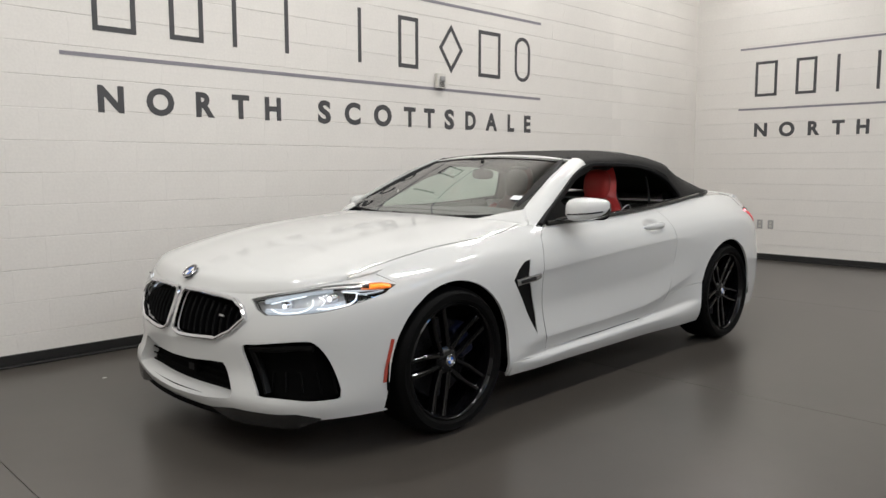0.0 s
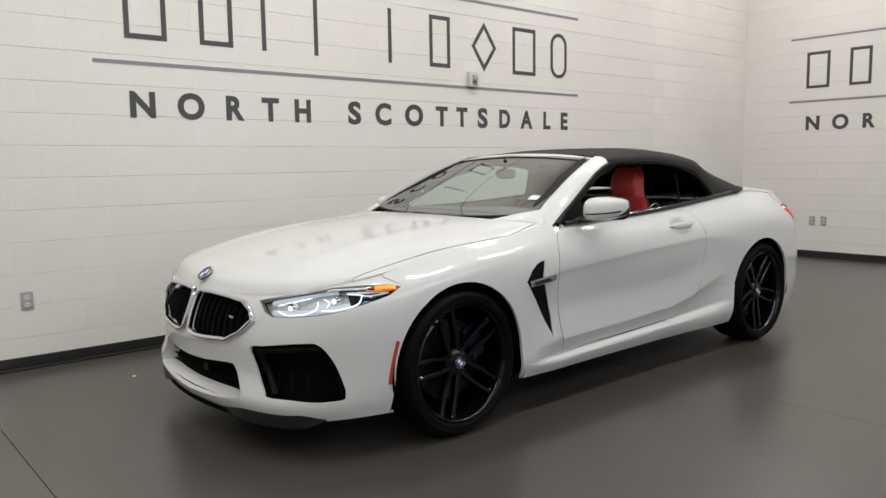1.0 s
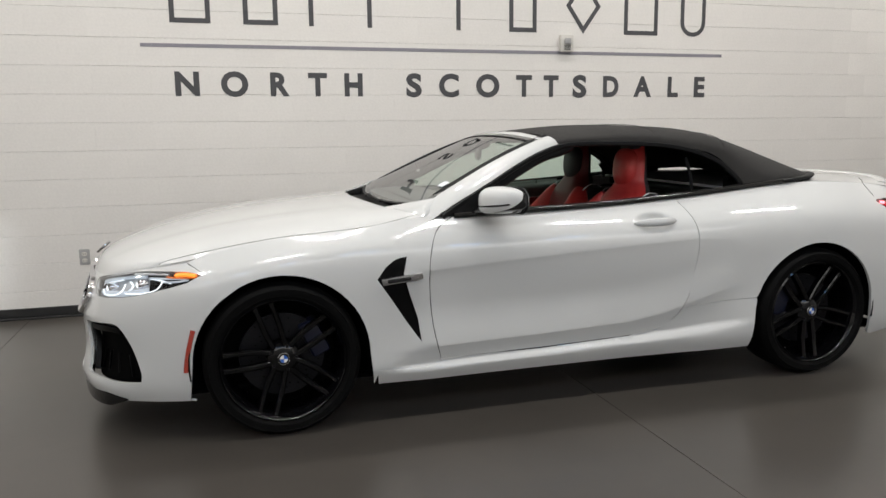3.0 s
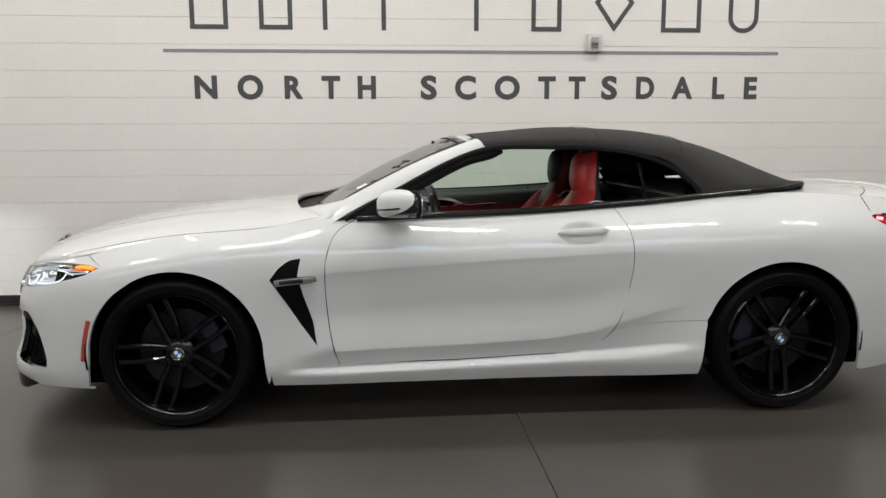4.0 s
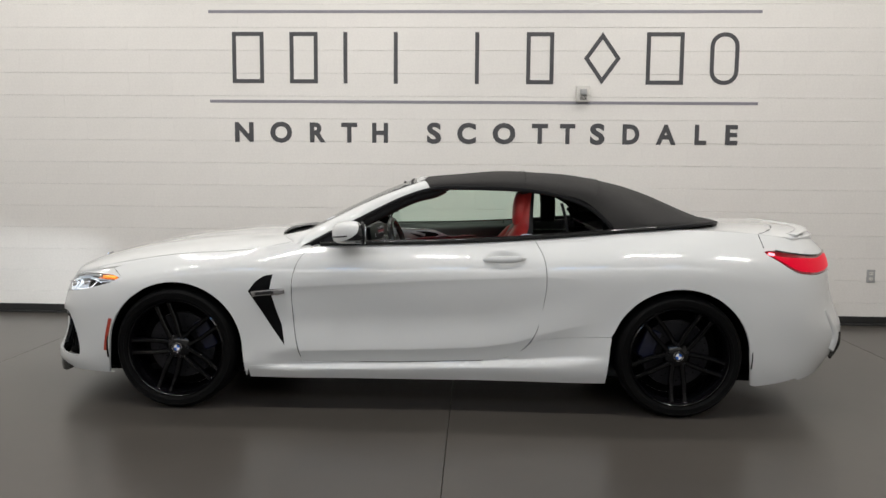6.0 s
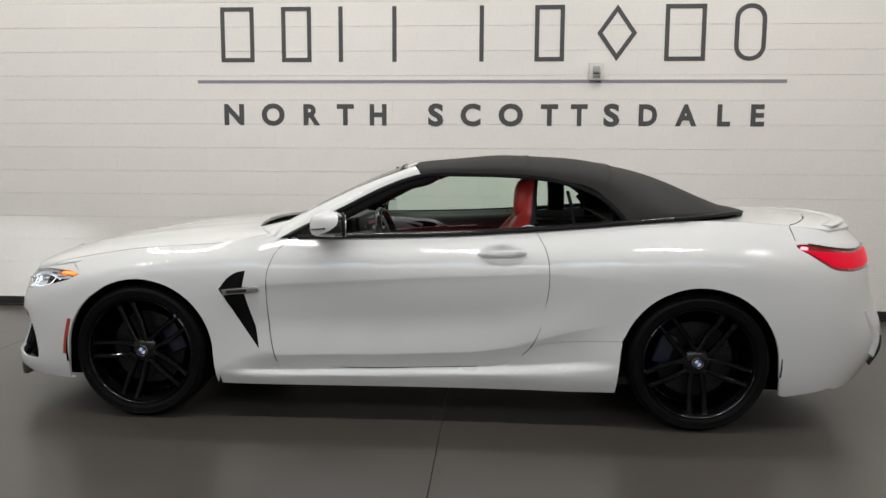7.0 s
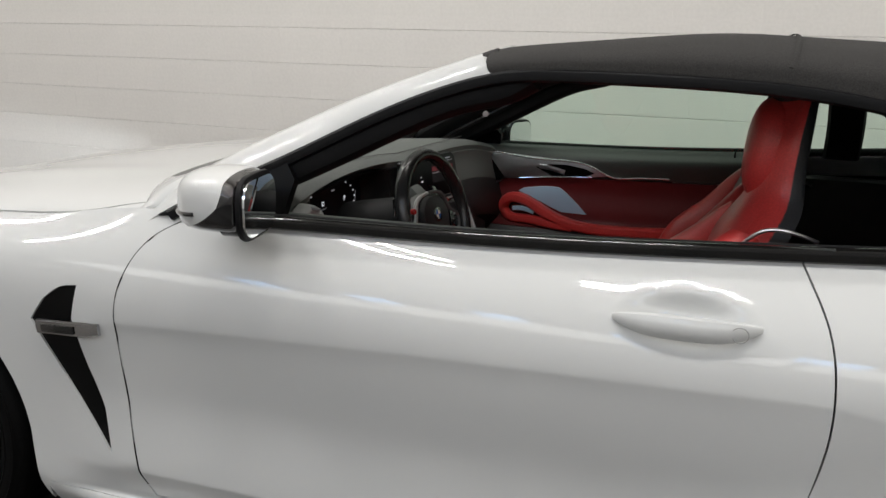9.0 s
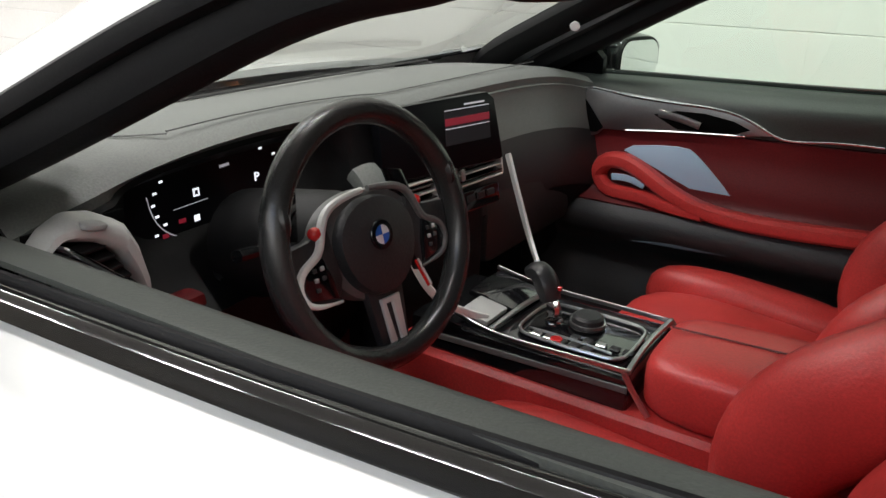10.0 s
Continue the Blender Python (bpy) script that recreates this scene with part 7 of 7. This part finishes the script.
    part("pull_loop", sweep([(-0.345, sy * 0.712, 0.720), (-0.325, sy * 0.705, 0.690), (-0.25, sy * 0.696, 0.680), (-0.15, sy * 0.684, 0.672), (-0.06, sy * 0.676, 0.668)], 0.040, 0.036, 24, 10, 2.6), RED_LEATHER, pull)
    part("pull_inlay", sweep([(-0.300, sy * 0.690, 0.718), (-0.26, sy * 0.684, 0.722), (-0.212, sy * 0.680, 0.711)], 0.008, 0.018, 12, 8, 3), SPEAKER_BLUE_SHEEN, pull)
    door_plate([(-0.22, 0.570), (-0.05, 0.596), (-0.02, 0.620), (0.10, 0.622), (0.45, 0.640), (0.45, 0.604), (0.10, 0.588), (-0.05, 0.578)], 0.004, POCKET_GREY, "pocket_strip", 0.664, label="blue-grey strip along the door pocket")
    part("lock_pin", moved(lathe([(0, 0.022), (0.003, 0.021), (0.0035, 0)], 10), pose(0.495, sy * 0.742, 0.968)), MATTE_BLACK, car)
    # inner pillar lining
    inner = [(p[0] + 0.03, sy * (abs(p[1]) - 0.045), p[2] - 0.018) for p in PIL_A]
    part("pillar_lining", sweep(inner, 0.085, 0.055, 40, 12, 2.4, up=(0, sy * 0.5, 1)), MATTE_BLACK, car, "black pillar lining")
part("pillar_dot", moved(lathe([(0, 0.004), (0.011, 0.003), (0.012, 0)], 16), frame_at((-0.40, 0.604, 1.085), (0.7, 0.2, 0.5), (-0.3, -0.4, 0.8))), SILVER_PLASTIC, car, "small silver emblem on the pillar")

# interior mirror and visors
part("interior_mirror", pillow((0.018, 0.125, 0.034), 3.0, 14, pose(-0.19, 0.0, 1.203, 0, 6, -17)), BLACK_LEATHER, car, "black interior mirror")
part("mirror_stem", sweep([(-0.195, 0, 1.225), (-0.20, 0, 1.255), (-0.19, 0, 1.290)], 0.03, 0.02, 10, 8), MATTE_BLACK, car)
for sy in (-1, 1):
    part("sun_visor", box((-0.05, sy * 0.36 - 0.19, 1.275), (0.10, sy * 0.36 + 0.19, 1.289), 0.006), BLACK_LEATHER, car)


for sy in (-1, 1):
    part("roof_well_lining", box((1.02, sy * 0.64 - 0.02, 0.96), (1.40, sy * 0.64 + 0.02, 1.07), 0.01, 1), UNDER_BLACK, car)


# side glass
def side_glass(sy, x0, x1, mat, name, label):
    seal = curve_points(SEAL, 120)
    belt = curve_points(BELT[:8], 120)
    rows = []
    for q in np.linspace(0, 1, 14):
        row = []
        for x in np.linspace(x0, x1, 24):
            k = int(np.argmin(abs(seal[:, 0] - x)))
            j = int(np.argmin(abs(belt[:, 0] - x)))
            hi, lo = seal[k], belt[j]
            y = (abs(lo[1]) - 0.030) * (1 - q) + (abs(hi[1]) - 0.008) * q + 0.012 * 4 * q * (1 - q)
            row.append((x, sy * y, lo[2] * (1 - q) + (hi[2] - 0.004) * q))
        rows.append(row)
    ob = part(name, grid_mesh(rows), mat, car, label)
    return ob


side_glass(1, -0.40, 0.785, GLASS_GREEN, "side_window", "raised green-tinted side window")
side_glass(1, 0.875, 1.00, GLASS_GREEN, "quarter_window", "green-tinted rear quarter window")
post = [(0.832, 0.748, 0.990), (0.830, 0.715, 1.10), (0.820, 0.688, 1.205)]
rear_fill = sweep([(1.045, 0.735, 1.00), (1.040, 0.722, 1.05), (1.000, 0.710, 1.11)], 0.03, 0.085, 10, 8, 4, up=(1, 0, 0))
part("quarter_lining", rear_fill, MATTE_BLACK, car, "black lining behind the quarter window")
part("window_post", sweep(post, 0.03, 0.115, 12, 8, 4, up=(1, 0, 0)), MATTE_BLACK, car, "black post between the side windows")
part("roof_link", sweep([(0.82, -0.64, 0.96), (0.81, -0.64, 1.06), (0.78, -0.63, 1.18)], 0.012, 0.018, 12, 8, 3, up=(1, 0, 0)), MATTE_BLACK, car, "dark folding link of the soft top")


# ---- lettering on the walls ----
def sign(m, name, label, words=True):
    """The painted sign: two rules, a row of plain shapes for the trade name and the words under it. Its own x runs along the wall, y is height."""
    ob = tagged(empty(name, m.translation), label, "lettering")
    ob.matrix_basis = m
    for z in (2.768, 1.970):
        part("rule", box((-2.157, z, 0), (2.777, z + 0.026, 0.002)), LETTER_GREY, ob, smooth=False)
    t, lo, hi = 0.036, 2.146, 2.602

    def stroke(outer, inner):
        part("shape", plate(outer, 0.002, holes=[inner] if inner else ()), LETTER_DARK, ob, smooth=False)

    def shifted(loop, cx, cy):
        return [(x + cx, y + cy) for x, y in loop]

    for kind, x0, x1 in (("box", -1.944, -1.655), ("box", -1.418, -1.162), ("bar", -0.928, -0.892), ("bar", -0.472, -0.436), ("bar", 0.260, 0.296), ("box", 0.719, 0.963),
                         ("gem", 1.231, 1.555), ("box", 1.781, 2.111), ("ring", 2.340, 2.593)):
        w, h, cx, cy = x1 - x0, hi - lo, (x0 + x1) / 2, (lo + hi) / 2
        if kind == "bar":
            stroke([(x0, lo), (x1, lo), (x1, hi), (x0, hi)], None)
        elif kind == "box":
            stroke([(x0, lo), (x1, lo), (x1, hi), (x0, hi)], [(x0 + t, lo + t), (x1 - t, lo + t), (x1 - t, hi - t), (x0 + t, hi - t)])
        elif kind == "gem":
            stroke([(cx, lo), (x1, cy), (cx, hi), (x0, cy)], [(cx, lo + t * 1.7), (x1 - t * 1.2, cy), (cx, hi - t * 1.7), (x0 + t * 1.2, cy)])
        else:
            stroke(shifted(rounded(w, h, w * 0.48, 8), cx, cy), shifted(rounded(w - 2 * t, h - 2 * t, (w - 2 * t) * 0.48, 8), cx, cy))
    row = (("N", -1.933, -1.759), ("O", -1.605, -1.404), ("R", -1.240, -1.095), ("T", -0.951, -0.804), ("H", -0.668, -0.523), ("S", -0.168, -0.038), ("C", 0.107, 0.277), ("O", 0.427, 0.633),
           ("T", 0.781, 0.925), ("T", 1.032, 1.170), ("S", 1.302, 1.434), ("D", 1.592, 1.743), ("A", 1.890, 2.067), ("L", 2.233, 2.338), ("E", 2.503, 2.613))
    for ch, x0, x1 in row:
        round_up = 0.006 if ch in "OSC" else 0
        me = letter(ch, x1 - x0, 0.180 + 2 * round_up, 0.002, 0.040)
        me.materials.append(LETTER_DARK)
        part("letter", me, None, ob, m=Matrix.Translation((x0, 1.615 - round_up, 0)))
    return ob


sign(frame_at((0, WALL_N - 0.0005, 0), (1, 0, 0), (0, 0, 1)), "wall_lettering", "dark grey painted lettering between two grey rules on the block wall")
SIGN_E = 1.235
sign(frame_at((WALL_E - 0.0005, SIGN_E - 2.157, 0.028), (0, -1, 0), (0, 0, 1)), "wall_lettering", "dark grey painted lettering between two rules on the side wall")


# alarm, outlets
def alarm(x, z):
    ob = tagged(empty("fire_alarm", (x, WALL_N, z)), "off-white wall-mounted fire alarm horn and strobe", "fire alarm")
    part("housing", box((-0.058, -0.045, -0.07), (0.058, 0, 0.07), 0.01), DEVICE_WHITE, ob)
    part("strobe", box((-0.03, -0.062, -0.01), (0.03, -0.045, 0.04), 0.008), DEVICE_GREY, ob, "clear strobe lens")
    for k in range(4):
        part("grille_slot", box((-0.03, -0.047, -0.055 + 0.011 * k), (0.03, -0.044, -0.050 + 0.011 * k)), MATTE_BLACK, ob)
    return ob


def outlet(m):
    ob = tagged(empty("wall_outlet", m.translation), "grey metal power outlet plate on the painted wall", "outlet", "wall outlets")
    ob.matrix_basis = m
    part("plate", moved(plate(rounded(0.072, 0.116, 0.006), 0.006, 0.002), pose(0, 0, 0)), DEVICE_GREY, ob)
    for dy in (-0.024, 0.024):
        sock = part("socket", moved(plate(rounded(0.034, 0.030, 0.012), 0.003), pose(0, dy, 0.006)), DEVICE_WHITE, ob)
        for dx in (-0.007, 0.007):
            part("slot", box((dx - 0.0015, dy - 0.005, 0.009), (dx + 0.0015, dy + 0.005, 0.0095)), MATTE_BLACK, sock)
    return ob


alarm(1.228, 2.060)
outlet(frame_at((-2.645, WALL_N, 0.440), (1, 0, 0), (0, 0, 1)))
outlet(frame_at((3.855, WALL_N, 0.452), (1, 0, 0), (0, 0, 1)))
outlet(frame_at((WALL_E, 0.88, 0.475), (0, -1, 0), (0, 0, 1)))
outlet(frame_at((WALL_E, 0.735, 0.475), (0, -1, 0), (0, 0, 1)))
for k, (fx, fy) in enumerate(((-2.22, 1.20),)):
    fleck = tagged(part("paint_fleck", moved(lathe([(0, 0.002), (0.010, 0.002), (0.014, 0.0), (0, 0.0)], 7), pose(fx, fy, 0.0005, 0, 0, 40 * k)), DEBRIS), "small white paint fleck on the floor", "debris")

# ---- blocks of the two walls ----
BL, BH, BJ, HJ = 0.4064, 0.2032, 0.0030, 0.0001


def block_mesh(w):
    h, d, c = BH - BJ, 0.0025, 0.0018
    e = 0.0001
    co = [(e, 0, c), (w - e, 0, c), (w - e, 0, h - c), (e, 0, h - c), (0, d, 0), (w, d, 0), (w, d, h), (0, d, h)]
    me = bpy.data.meshes.new("block")
    me.from_pydata(co, [], [(0, 1, 2, 3), (4, 5, 1, 0), (5, 6, 2, 1), (6, 7, 3, 2), (7, 4, 0, 3)])
    me.materials.append(WALL_PAINT)
    return me


FULL_BLOCK = block_mesh(BL - HJ)


def block_wall(wall, length, place, near):
    """Courses of blocks; those within near are parts, the others one mesh."""
    verts, faces = [], []
    rows = int(CEIL / BH)
    rnd = random.Random(4)
    for r in range(rows):
        x = -(r % 2) * BL / 2
        while x < length:
            a, b = max(x, 0), min(x + BL, length)
            x += BL
            if b - a < 0.05:
                continue
            push = rnd.uniform(-0.0001, 0.0001)
            m = place(a + HJ / 2, r * BH + BJ / 2, push)
            full = b - a > BL - 0.001
            me = FULL_BLOCK if full else block_mesh(b - a - HJ)
            c = m @ Vector(((b - a) / 2, 0, BH / 2))
            if near(c):
                part("block", me, None, wall, m=m)
            else:
                base = len(verts)
                verts += [tuple(m @ v.co) for v in me.vertices]
                faces += [tuple(k + base for k in p.vertices) for p in me.polygons]
    me = bpy.data.meshes.new("blocks")
    me.from_pydata(verts, [], faces)
    me.materials.append(WALL_PAINT)
    tagged(part("blocks", me, None, wall), kind="stuff")


block_wall(wall_north, WALL_E - WALL_W, lambda a, z, p: pose(WALL_W + a, WALL_N + p, z), lambda c: -4.6 < c.x < 4.4 and 0.0 < c.z < 2.84)
block_wall(wall_east, WALL_N - WALL_S, lambda a, z, p: pose(WALL_E + p, WALL_N - a, z, 0, 0, -90), lambda c: c.y > -1.5 and c.z < 3.3)
